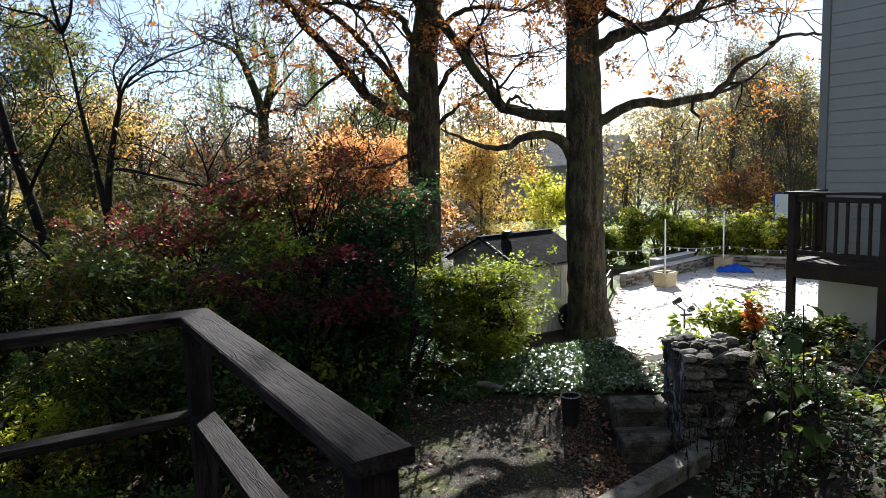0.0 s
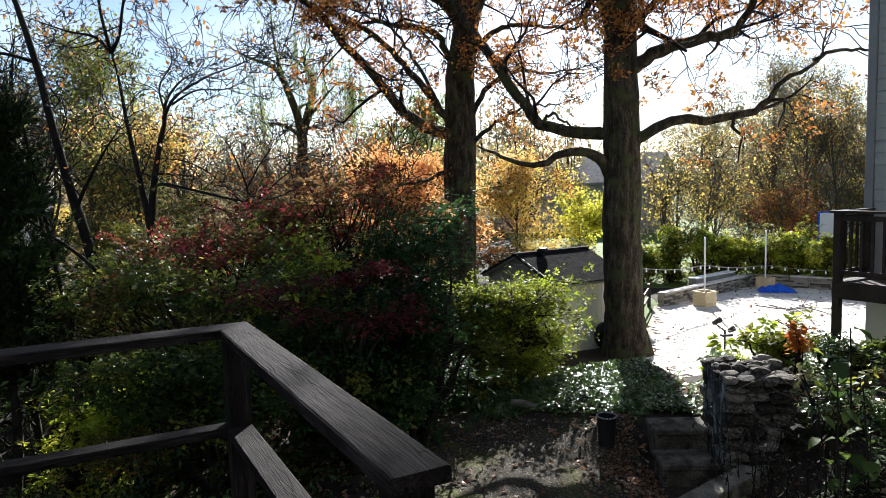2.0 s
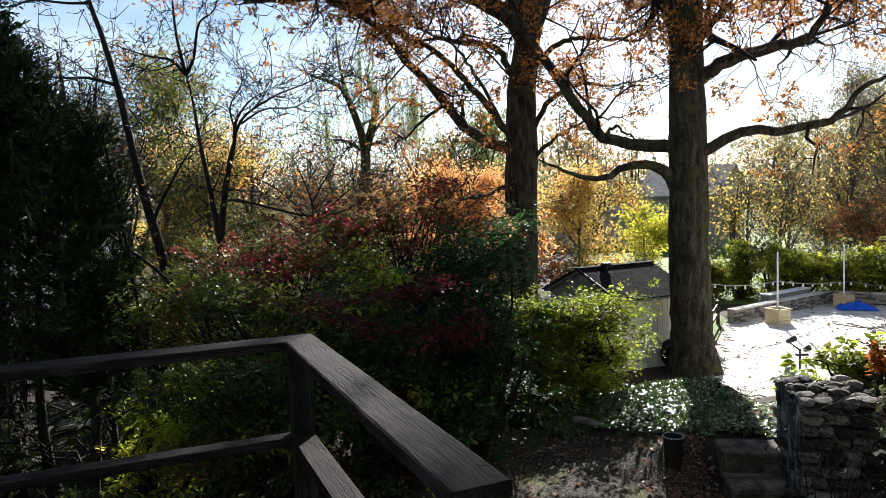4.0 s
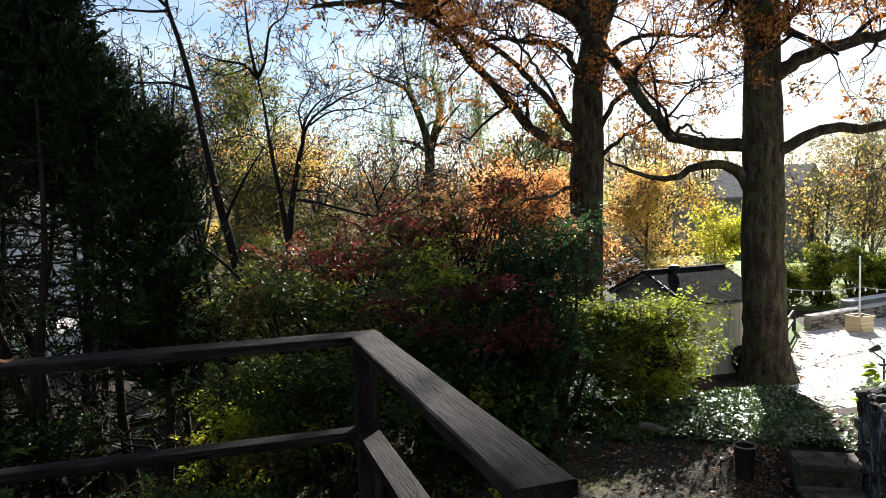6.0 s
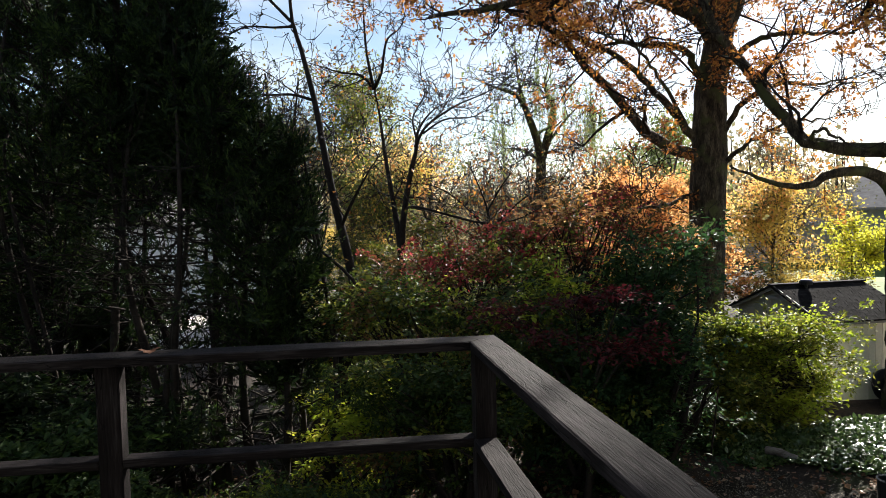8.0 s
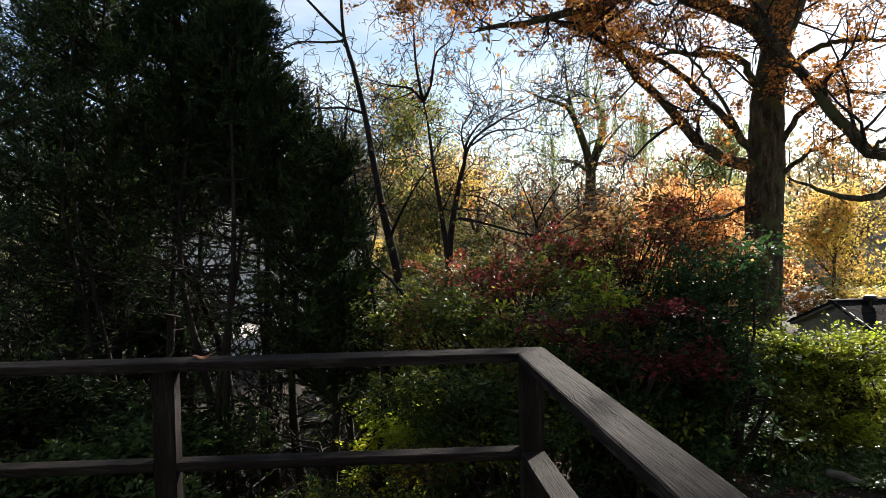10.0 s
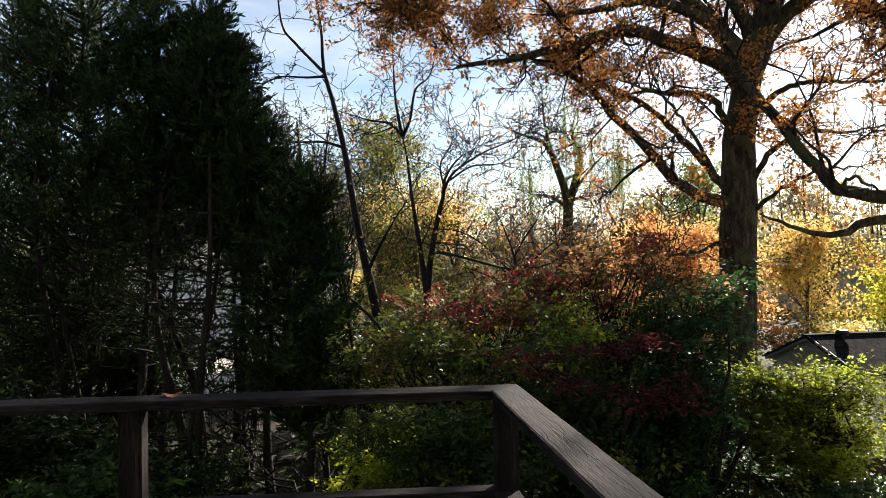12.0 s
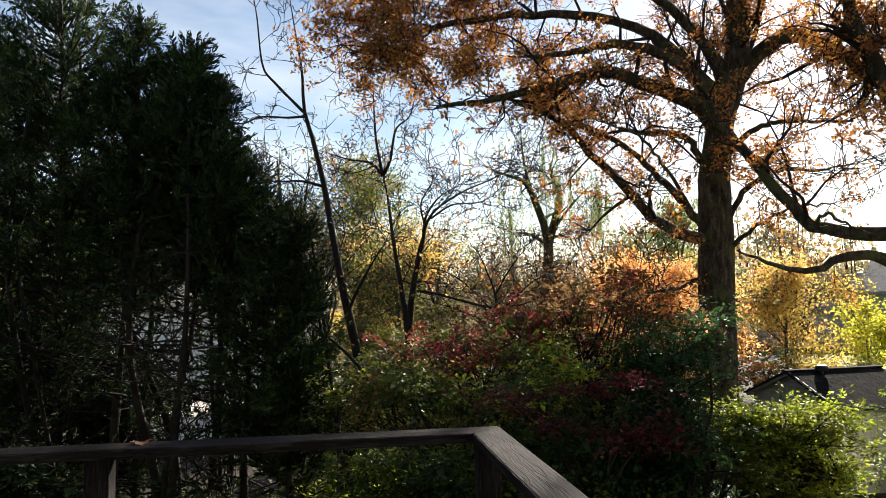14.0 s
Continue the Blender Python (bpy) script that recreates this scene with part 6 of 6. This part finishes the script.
def build_steps():
    for (x0, x1, y0, y1, z, label) in ((2.22, 2.96, 8.62, 9.12, 1.05, "upper weathered stone slab step"), (2.15, 2.84, 8.0, 8.5, 0.85, "lower weathered stone slab step")):
        ob = thing("stone_step", (x0 + x1) / 2, (y0 + y1) / 2, z - 0.3, label, "step", "garden steps")
        bm = bmesh.new()
        box(bm, pose((x0 + x1) / 2, (y0 + y1) / 2, z - 0.035), (x1 - x0, y1 - y0, 0.07), 0.012)
        part("slab", bm, M_CONCRETE, ob)
        bm = bmesh.new()
        box(bm, pose((x0 + x1) / 2, (y0 + y1) / 2 + 0.03, z - 0.25), (x1 - x0 - 0.06, y1 - y0 - 0.06, 0.36), 0.02)
        part("riser", bm, M_CONCRETE, ob)
    m, ln = along((1.57, 6.77, 0.55), (3.42, 8.27, 0.62))
    single("kerb", box_mesh((ln, 0.28, 0.3), 0.015), M_KERB, "pale concrete kerb slab beside the drive", "kerb", kind="structure", at=m)


build_steps()


def build_pot():
    g = float(ground_height(1.69, 9.05))
    ob = thing("garden_pot", 1.69, 9.05, g, "tall black pot with a crusty white scalloped rim", "pot")
    bm = bmesh.new()
    lathe(bm, [(0.001, 0.0), (0.11, 0.0), (0.125, 0.2), (0.135, 0.4), (0.12, 0.4), (0.115, 0.3), (0.001, 0.28)], sides=28)
    part("pot_body", bm, M_BLACK, ob, at=pose(0, 0, 0))
    bm = bmesh.new()
    for i in range(22):
        a = 2 * math.pi * i / 22
        bmesh.ops.create_icosphere(bm, subdivisions=1, radius=0.014, matrix=pose(0.132 * math.cos(a), 0.132 * math.sin(a), 0.405))
    part("rim", bm, M_POTRIM, ob, "chalky white rim", at=pose(0, 0, 0))


build_pot()


def build_log():
    rng = np.random.default_rng(2)
    g = float(ground_height(0.72, 10.9))
    t = Tubes()
    t.add(spline([(0.5, 11.05, g + 0.09), (0.66, 10.98, g + 0.1), (0.82, 10.9, g + 0.07), (0.95, 10.86, g + 0.06)], 12), np.linspace(0.06, 0.05, 12), 12, 0.05, rng)
    t.add([(0.5, 11.05, g + 0.09), (0.499, 11.05, g + 0.09)], [0.06, 0.001], 12)
    single("log", t.mesh("log"), M_LOG, "short pale weathered log on the soil", "log")


build_log()


# ---- ground cover, litter and bed plants ----
def build_cover():
    rng = np.random.default_rng(14)

    def patch(name, n, x0, x1, y0, y1, keep, size, mat, label, category, lift=0.13, flat=1.6, per=5, face=None):
        P = np.column_stack([rng.uniform(x0, x1, n), rng.uniform(y0, y1, n)])
        P = P[[keep(a, b) for a, b in P]]
        hgt = lift * (0.35 + 0.65 * rng.random(len(P))) * (0.7 + 0.5 * np.sin(2.7 * P[:, 0]) * np.sin(2.1 * P[:, 1] + 1))
        Q = np.column_stack([P, ground_height(P[:, 0], P[:, 1]) + hgt])
        Q = np.repeat(Q, per, axis=0) + rng.normal(size=(len(Q) * per, 3)) * (0.035, 0.035, 0.012)
        single(name, leaf_mesh(name, leaves(Q, rng, size, 1.8, 0.12, flat, 0.0, norm=face)), mat, label, category, kind="stuff")
    blob = lambda x, y: noise.noise(Vector((x * 0.8, y * 0.8, 2)))
    patch("ground_cover", 20000, -2.2, 3.0, 9.2, 14.6, lambda x, y: y > 10.7 - 1.15 * smoothstep(0.9, 1.8, x) + 0.35 * blob(x * 2, y * 2) and not (2.0 < x and y < 9.2), 0.04, L_IVY, "glossy low ground cover around the oak foot", "ground cover", 0.13, 4.0)
    # Bed cover uses the leaves with glints put into their colour.
    patch("ground_cover", 4600, 2.9, 7.6, 5.0, 11.6, lambda x, y: blob(x * 1.5, y * 1.5) > -0.2 and x > 3.0 + 0.5 * (y < 7) and not (2.8 < x < 3.9 and 8.1 < y < 9.1), 0.05, L_PALE, "glossy ground cover in the raised bed, paled for sun glints", "ground cover", 0.05, 0.0, 3, np.array([0.05, 0.25, 1.1]))
    patch("ground_cover", 3500, -14, -0.9, 2.5, 12.0, lambda x, y: blob(x, y) > -0.3, 0.045, L_GREEN, "dark low plants under the shrubs", "ground cover")

    def litter(name, n, x0, x1, y0, y1, size, label, keep=None, base=None):
        P = np.column_stack([rng.uniform(x0, x1, n), rng.uniform(y0, y1, n)])
        if keep:
            P = P[[keep(a, b) for a, b in P]]
        z = (ground_height(P[:, 0], P[:, 1]) if base is None else np.full(len(P), base)) + 0.012 + 0.02 * rng.random(len(P))
        V = leaves(np.column_stack([P, z]), rng, size, 1.4, 0.25, 2.2, 0.0)
        single(name, leaf_mesh(name, V), L_DEAD, label, "leaf litter", kind="stuff")
    litter("leaf_litter", 1500, -1.6, 2.2, 4.5, 10.8, 0.05, "scattered fallen leaves on the drive", lambda x, y: rng.random() < 0.25 + 0.75 * (x > 1.2 or y > 9.6))
    litter("leaf_litter", 1100, 1.55, 2.2, 7.2, 9.7, 0.04, "drift of rusty fallen leaves beside the steps", lambda x, y: x > 1.6 + 0.12 * math.sin(5 * y) and x < 2.14)
    for k in range(46):
        x, y = rng.uniform(-1.3, 1.7), rng.uniform(5.4, 10.3)
        z = float(ground_height(x, y)) + 0.008
        a0, s = rng.uniform(0, 6.3), rng.uniform(0.035, 0.065)
        V, F = [(x, y, z + 0.012)], []
        for i in range(10):
            a = a0 + 2 * math.pi * i / 10
            q = s * (0.42 if i % 2 == 0 else rng.uniform(0.8, 1.35))
            V.append((x + q * math.cos(a), y + q * math.sin(a), z + rng.uniform(0.0, 0.03)))
        for i in range(5):
            F.append((0, 1 + 2 * i, 2 + 2 * i, 1 + (2 * i + 2) % 10))
        leaf = mesh_from("oak_leaf", np.array(V), np.array(F))
        single("fallen_leaf", leaf, L_DEAD, "dry lobed leaf lying on the drive", "leaf", group="fallen leaves on the drive")
    litter("leaf_litter", 5000, -8, -1.2, 3, 12, 0.055, "fallen leaves under the shrubs")
    litter("leaf_litter", 5000, 2.9, 8.5, 4.5, 11.8, 0.042, "rusty fallen leaves in the raised bed")
    litter("leaf_litter", 500, 4.2, 15, 14, 26, 0.07, "fallen leaves on the patio", lambda x, y: inside(PATIO, x, y), 0.02)


build_cover()


def build_grit():
    rng = np.random.default_rng(77)
    n = 5000
    P = np.column_stack([rng.uniform(-1.5, 2.1, n), rng.uniform(5.0, 10.4, n)])
    Q = np.column_stack([P, ground_height(P[:, 0], P[:, 1]) + 0.004])
    V = leaves(Q, rng, 0.013, 1.2, 0.4, 1.5, 0.0, 0.45)
    single("grit", leaf_mesh("grit", V), M_GRIT, "loose pale grit on the old drive", "grit", kind="stuff")


M_GRIT = surface("grit", [(0.1, 0.09, 0.075), (0.25, 0.23, 0.19), (0.4, 0.37, 0.32)], 20, (1, 1, 1), 0.8, 0.0, 6)
build_grit()


L_HOT = leaf_material("vivid orange leaves", [(0.3, 0.08, 0.015), (0.52, 0.17, 0.03), (0.62, 0.3, 0.08)], 0.5, 0.55)


def build_tall_plant(x, y, h, n, size, label, mat, seed, lean=0.1):
    """One upright stalk with large hanging leaves."""
    rng = np.random.default_rng(seed)
    g = float(ground_height(x, y))
    ob = thing("tall_plant", x, y, g, label, "plant", "tall bed plants")
    t = Tubes()
    P = spline([(x, y, g - 0.05), (x + lean * 0.4 * rng.normal(), y, g + h * 0.4), (x + lean * rng.normal(), y + lean * rng.normal(), g + h)], 14)
    t.add(P, np.linspace(0.014, 0.006, 14), 6)
    part("stalk", t.mesh("stalk"), M_TWIG, ob)
    V, F = [], []
    for i in range(n):
        q = P[int(3 + (len(P) - 4) * i / max(1, n - 1))]
        a = i * 2.4 + rng.normal() * 0.4
        d = np.array([math.cos(a), math.sin(a), 0.15])
        s = np.array([-math.sin(a), math.cos(a), 0.0])
        L = size * (0.7 + 0.6 * rng.random())
        k = len(V)
        for u, wd in ((0.0, 0.03), (0.3, 0.34), (0.6, 0.36), (0.85, 0.18), (1.0, 0.01)):
            c = q + d * L * (0.15 + u * 0.8) + np.array([0, 0, -L * 0.75 * u * u])
            V += [c - s * L * wd, c + np.array([0, 0, -0.06 * L]), c + s * L * wd]
        for r in range(4):
            b = k + r * 3
            F += [(b, b + 1, b + 4, b + 3), (b + 1, b + 2, b + 5, b + 4)]
    part("leaves", mesh_from("big_leaves", np.array(V), np.array(F), True), mat, ob, kind="stuff")


for i, (x, y, h, n, s) in enumerate(((3.62, 6.9, 1.75, 8, 0.22), (3.78, 7.1, 1.95, 9, 0.2), (3.45, 6.9, 1.3, 6, 0.16), (3.95, 6.9, 1.2, 7, 0.2), (4.3, 6.3, 0.7, 6, 0.17))):
    build_tall_plant(x, y, h, n, s, "tall stalk with large drooping dark green leaves", L_BIG, 200 + i)
build_shrub("hydrangea", 4.55, 10.3, (1.2, 0.9, 0.95), "light green broad-leaved bush in the raised bed", [(L_LIME, 1), (L_PALE, 1), (L_FORS, 1)], 600, 0.075, 210, 6, 0.9, 0.1)
build_shrub("orange_shrub", 4.5, 9.6, (0.26, 0.24, 0.95), "small bush with bright orange leaves", [(L_HOT, 1)], 80, 0.053, 211, 4, 0.3, 0.08, per=10, count=4, base=0.65)
build_shrub("round_shrub", 5.35, 10.4, (0.7, 0.6, 0.75), "round dark grey-green bush", [(L_GREEN, 1), (L_IVY, 1)], 1500, 0.04, 212, 6, 0.3, 0.08)
build_shrub("bed_shrub", 6.1, 9.0, (1.2, 1.0, 0.42), "low leafy bush with yellowing leaves", [(L_PALE, 2), (L_ORANGE, 0.5), (L_FORS, 1)], 260, 0.05, 213, 6, 0.9)


build_shrub("bed_shrub", 3.95, 10.7, (0.9, 0.7, 0.6), "leafy light green plant at the bed edge", [(L_PALE, 1), (L_LIME, 1)], 450, 0.07, 217, 6, 0.9, 0.1)
build_shrub("bed_shrub", 5.0, 11.1, (1.2, 0.8, 0.65), "leafy green plant at the bed edge", [(L_PALE, 2), (L_IVY, 1), (L_LIME, 0.6)], 500, 0.06, 218, 6, 0.8, 0.1)
build_shrub("bed_shrub", 5.9, 10.2, (1.2, 0.9, 0.55), "mixed flowering plant below the small deck", [(L_MIXED, 2), (L_ORANGE, 0.8), (L_PALE, 1)], 450, 0.055, 219, 6, 0.6, 0.1)


for i, (x, y, w, h, n, mats) in enumerate(((4.5, 7.9, 0.8, 0.4, 380, [(L_IVY, 2), (L_FORS, 1)]), (5.1, 7.2, 0.8, 0.3, 350, [(L_LIME, 1), (L_FORS, 1)]), (5.9, 7.9, 0.8, 0.25, 350, [(L_MIXED, 1), (L_FORS, 1)]))):
    build_shrub("bed_plant", x, y, (w, w * 0.8, h), "leafy glossy perennial in the raised bed", mats, n, 0.045, 240 + i, 7, 1.2, 0.11)


build_shrub("bed_shrub", 4.05, 7.95, (0.8, 0.4, 1.25), "dark scrambling plant against the stone wall", [(L_IVY, 1), (L_MIXED, 1), (L_OLIVE, 0.4)], 450, 0.05, 221, 7, 0.5, 0.1)


def build_dry_stems():
    rng = np.random.default_rng(61)
    for k in range(44):
        x, y = rng.uniform(2.7, 4.4), rng.uniform(6.2, 8.15)
        g = float(ground_height(x, y))
        h = rng.uniform(0.5, 1.3)
        ob = thing("dry_flower", x, y, g, "thin dry dark flower stem in the raised bed", "plant", "dry stems in the bed")
        t = Tubes()
        P = spline([(x, y, g - 0.03), (x + 0.06 * rng.normal(), y, g + h * 0.5), (x + 0.16 * rng.normal(), y + 0.1 * rng.normal(), g + h)], 8)
        t.add(P, np.linspace(0.007, 0.003, 8), 4)
        part("stalk", t.mesh("stalk"), M_TWIG, ob)
        Q = np.repeat(P[2:], 3, axis=0) + rng.normal(size=(18, 3)) * 0.012
        part("leaf", leaf_mesh("dry_leaves", leaves(Q, rng, 0.02, 3.2, 0.2, 0.0, 0.8)), M_TWIG, ob, kind="stuff")


build_dry_stems()


def build_vine():
    rng = np.random.default_rng(17)
    ob = thing("dry_vine", 3.6, 8.2, 0.6, "dry tangled vine hanging over the stone wall", "vine")
    for k in range(16):
        t = Tubes()
        x = 3.05 + 0.9 * rng.random()
        P = [np.array([x, 8.2, 0.75 + rng.random() * 1.25])]
        d = np.array([0.25 * rng.normal(), -0.35, 0.1])
        for _ in range(9):
            d = d + np.array([0.35 * rng.normal(), 0.12 * rng.normal() - 0.02, -0.16 + 0.2 * rng.normal()])
            P.append(np.maximum(P[-1] + unit(d) * 0.09, (0, 7.75, 0.6)))
        t.add(spline(P, 20), np.linspace(0.007, 0.003, 20), 4)
        part("tendril", t.mesh("tendril"), M_VINE, ob)


build_vine()


def build_hoops():
    ob = thing("plant_hoop", 5.9, 7.9, 1.3, "thin galvanised wire hoops over the bed plants", "plant support")
    rng = random.Random(6)
    for k in range(7):
        t = Tubes()
        a = rng.uniform(0.7, 1.2)
        x, y, h = 5.5 + 0.1 * k, 7.7 + rng.uniform(-0.2, 0.5), rng.uniform(0.6, 0.95)
        P = [(x - a / 2 + a * u, y + 0.2 * u, 1.25 + h * math.sin(math.pi * (0.08 + 0.8 * u))) for u in np.linspace(0, 1, 14)]
        t.add(P, np.full(14, 0.004), 4)
        part("wire", t.mesh("wire"), M_STEEL, ob)


build_hoops()


M_LEAF = surface("dry brown leaf", [(0.09, 0.035, 0.018), (0.2, 0.085, 0.04)], 20, (1, 1, 1), 0.7, 0.3, 6)


def build_rail_leaf():
    rng = random.Random(1)
    bm = bmesh.new()
    mid = bm.verts.new((0, 0, 0.004))
    ring = []
    for i in range(20):
        a = 2 * math.pi * i / 20
        r = 0.042 * (1.15 if i % 4 == 0 else 0.72 if i % 2 else 0.95)
        ring.append(bm.verts.new((r * math.cos(a), r * math.sin(a), 0.008 + 0.008 * math.sin(a * 2 + 1))))
    for i in range(20):
        bm.faces.new((mid, ring[i], ring[(i + 1) % 20]))
    single("fallen_leaf", bm, M_LEAF, "curled brown oak leaf lying on the railing", "leaf", at=pose(-2.3, 2.14, 3.732, 0, 0, 30))


build_rail_leaf()


# ---- hedge beyond the patio ----
for i in range(9):
    u = i / 8
    build_shrub("hedge_shrub", 6.9 + 8.6 * u, 28.6 - 3.2 * u + 0.35 * (i % 2) - 1.6 * max(0, u - 0.6), (1.7, 1.3, 2.0 + 0.3 * (i % 3)), "feathery yellow-green hedge shrub behind the low wall", [(L_LIME, 2), (L_BRIGHT, 0.6), (L_FORS, 2), (L_MIXED, 1)], 7000, 0.06, 230 + i, 8, 0.1, 0.15, tier=0.2, count=26, base=0.0)


# ---- neighbours ----
def build_neighbour(name, x, y, turn, w, d, h, roof_h, wall, label, base=None):
    g = float(ground_height(x, y)) if base is None else base
    ob = thing(name, x, y, g, label, "house")
    ob.matrix_basis = pose(x, y, g, 0, 0, turn)
    part("wall", box_mesh((w, d, h), 0.02), wall, ob, at=pose(0, 0, h / 2 - 0.3))
    bm = bmesh.new()
    ov = 0.4
    prof = [(-d / 2 - ov, h - 0.45), (0, h + roof_h), (d / 2 + ov, h - 0.45), (d / 2 + ov, h - 0.65), (0, h + roof_h - 0.2), (-d / 2 - ov, h - 0.65)]
    A = [bm.verts.new((-w / 2 - ov, p, q)) for p, q in prof]
    B = [bm.verts.new((w / 2 + ov, p, q)) for p, q in prof]
    bm.faces.new(A)
    bm.faces.new(B[::-1])
    for i in range(6):
        j = (i + 1) % 6
        bm.faces.new((A[i], B[i], B[j], A[j]))
    bmesh.ops.recalc_face_normals(bm, faces=bm.faces)
    part("roof", bm, M_FARROOF, ob, at=Matrix.Identity(4))
    for sx in (-1, 1):
        bm = bmesh.new()
        tri = ((-d / 2, h - 0.35), (d / 2, h - 0.35), (0, h + roof_h - 0.25))
        A = [bm.verts.new((sx * (w / 2 - 0.15), p, q)) for p, q in tri]
        B = [bm.verts.new((sx * (w / 2 - 0.01), p, q)) for p, q in tri]
        bm.faces.new(A)
        bm.faces.new(B[::-1])
        for i in range(3):
            bm.faces.new((A[i], B[i], B[(i + 1) % 3], A[(i + 1) % 3]))
        bmesh.ops.recalc_face_normals(bm, faces=bm.faces)
        part("gable", bm, wall, ob, at=Matrix.Identity(4))
    n = max(2, int(w / 3))
    for fl in range(max(1, int(h / 2.6))):
        for i in range(n):
            wx = -w / 2 + (i + 0.5) * w / n
            win = part("window", box_mesh((1.15, 0.08, 1.4), 0.01), M_WHITE, ob, "white window frame", at=pose(wx, -d / 2 - 0.02, 1.5 + fl * 2.6))
            part("pane", box_mesh((0.95, 0.02, 0.57), 0.003), M_PANE, win, at=pose(0, -0.045, 0.32))
            part("pane", box_mesh((0.95, 0.02, 0.57), 0.003), M_PANE, win, at=pose(0, -0.045, -0.32))


build_neighbour("neighbour_house", 6.2, 62, 10, 8, 7, 3.4, 2.2, M_FARWALL, "grey neighbouring house half hidden by trees")
build_neighbour("neighbour_house", 12.6, 58, -30, 6, 8, 4.6, 1.9, M_FARWALL, "grey two-storey neighbouring house beyond the lawn")
build_neighbour("neighbour_house", 29, 53, -25, 9, 7, 4.5, 2.2, M_WHITEWALL, "pale house behind the trees")
build_neighbour("neighbour_house", -27, 30, 48, 11, 8, 4.6, 2.2, M_WHITEWALL, "white house glimpsed through the evergreens")
single("road", sheet([(-17.5, 14.0), (-12.2, 18.5), (-21, 37), (-40, 32)], 0.1, 0.2), M_PAVER, "pale sunlit driveway beyond the evergreens", "driveway", kind="structure")
single("path", sheet([(-9.9, 11.3), (-8.0, 12.6), (-8.3, 13.1), (-10.3, 11.8)], 0.12, 0.2), M_CONCRETE, "pale paved path behind the shrubs", "path", kind="structure")


def build_playthings():
    g = float(ground_height(15.6, 31.0))
    ob = thing("framed_panel", 15.6, 31.0, g, "white panel in a blue frame behind the hedge", "panel")
    part("panel", box_mesh((0.7, 0.03, 1.15), 0.004), M_WHITE, ob, at=pose(0, 0, 2.0 - g))
    for dx in (-0.36, 0.36):
        part("frame_post", box_mesh((0.06, 0.06, 2.62), 0.008), M_TARP, ob, "blue post", at=pose(dx, 0, 1.3))
    part("frame_bar", box_mesh((0.66, 0.06, 0.06), 0.008), M_TARP, ob, "blue bar", at=pose(0, 0, 2.58))
    g = float(ground_height(14.5, 31.4))
    hut = thing("play_hut", 14.5, 31.4, g, "small brown play hut with a red gable", "playhouse")
    part("wall", box_mesh((0.9, 0.8, 1.45), 0.02), M_DARKWOOD, hut, at=pose(0, 0, 0.72))
    for s in (-1, 1):
        part("roof", box_mesh((0.66, 0.95, 0.05), 0.008), M_RED, hut, "red roof panel", at=pose(s * 0.26, 0, 1.62, 0, s * 32, 0))


M_RED = surface("red plastic", [(0.3, 0.02, 0.015), (0.45, 0.035, 0.03)], 3, (1, 1, 1), 0.5, 0.05, 8)
build_playthings()
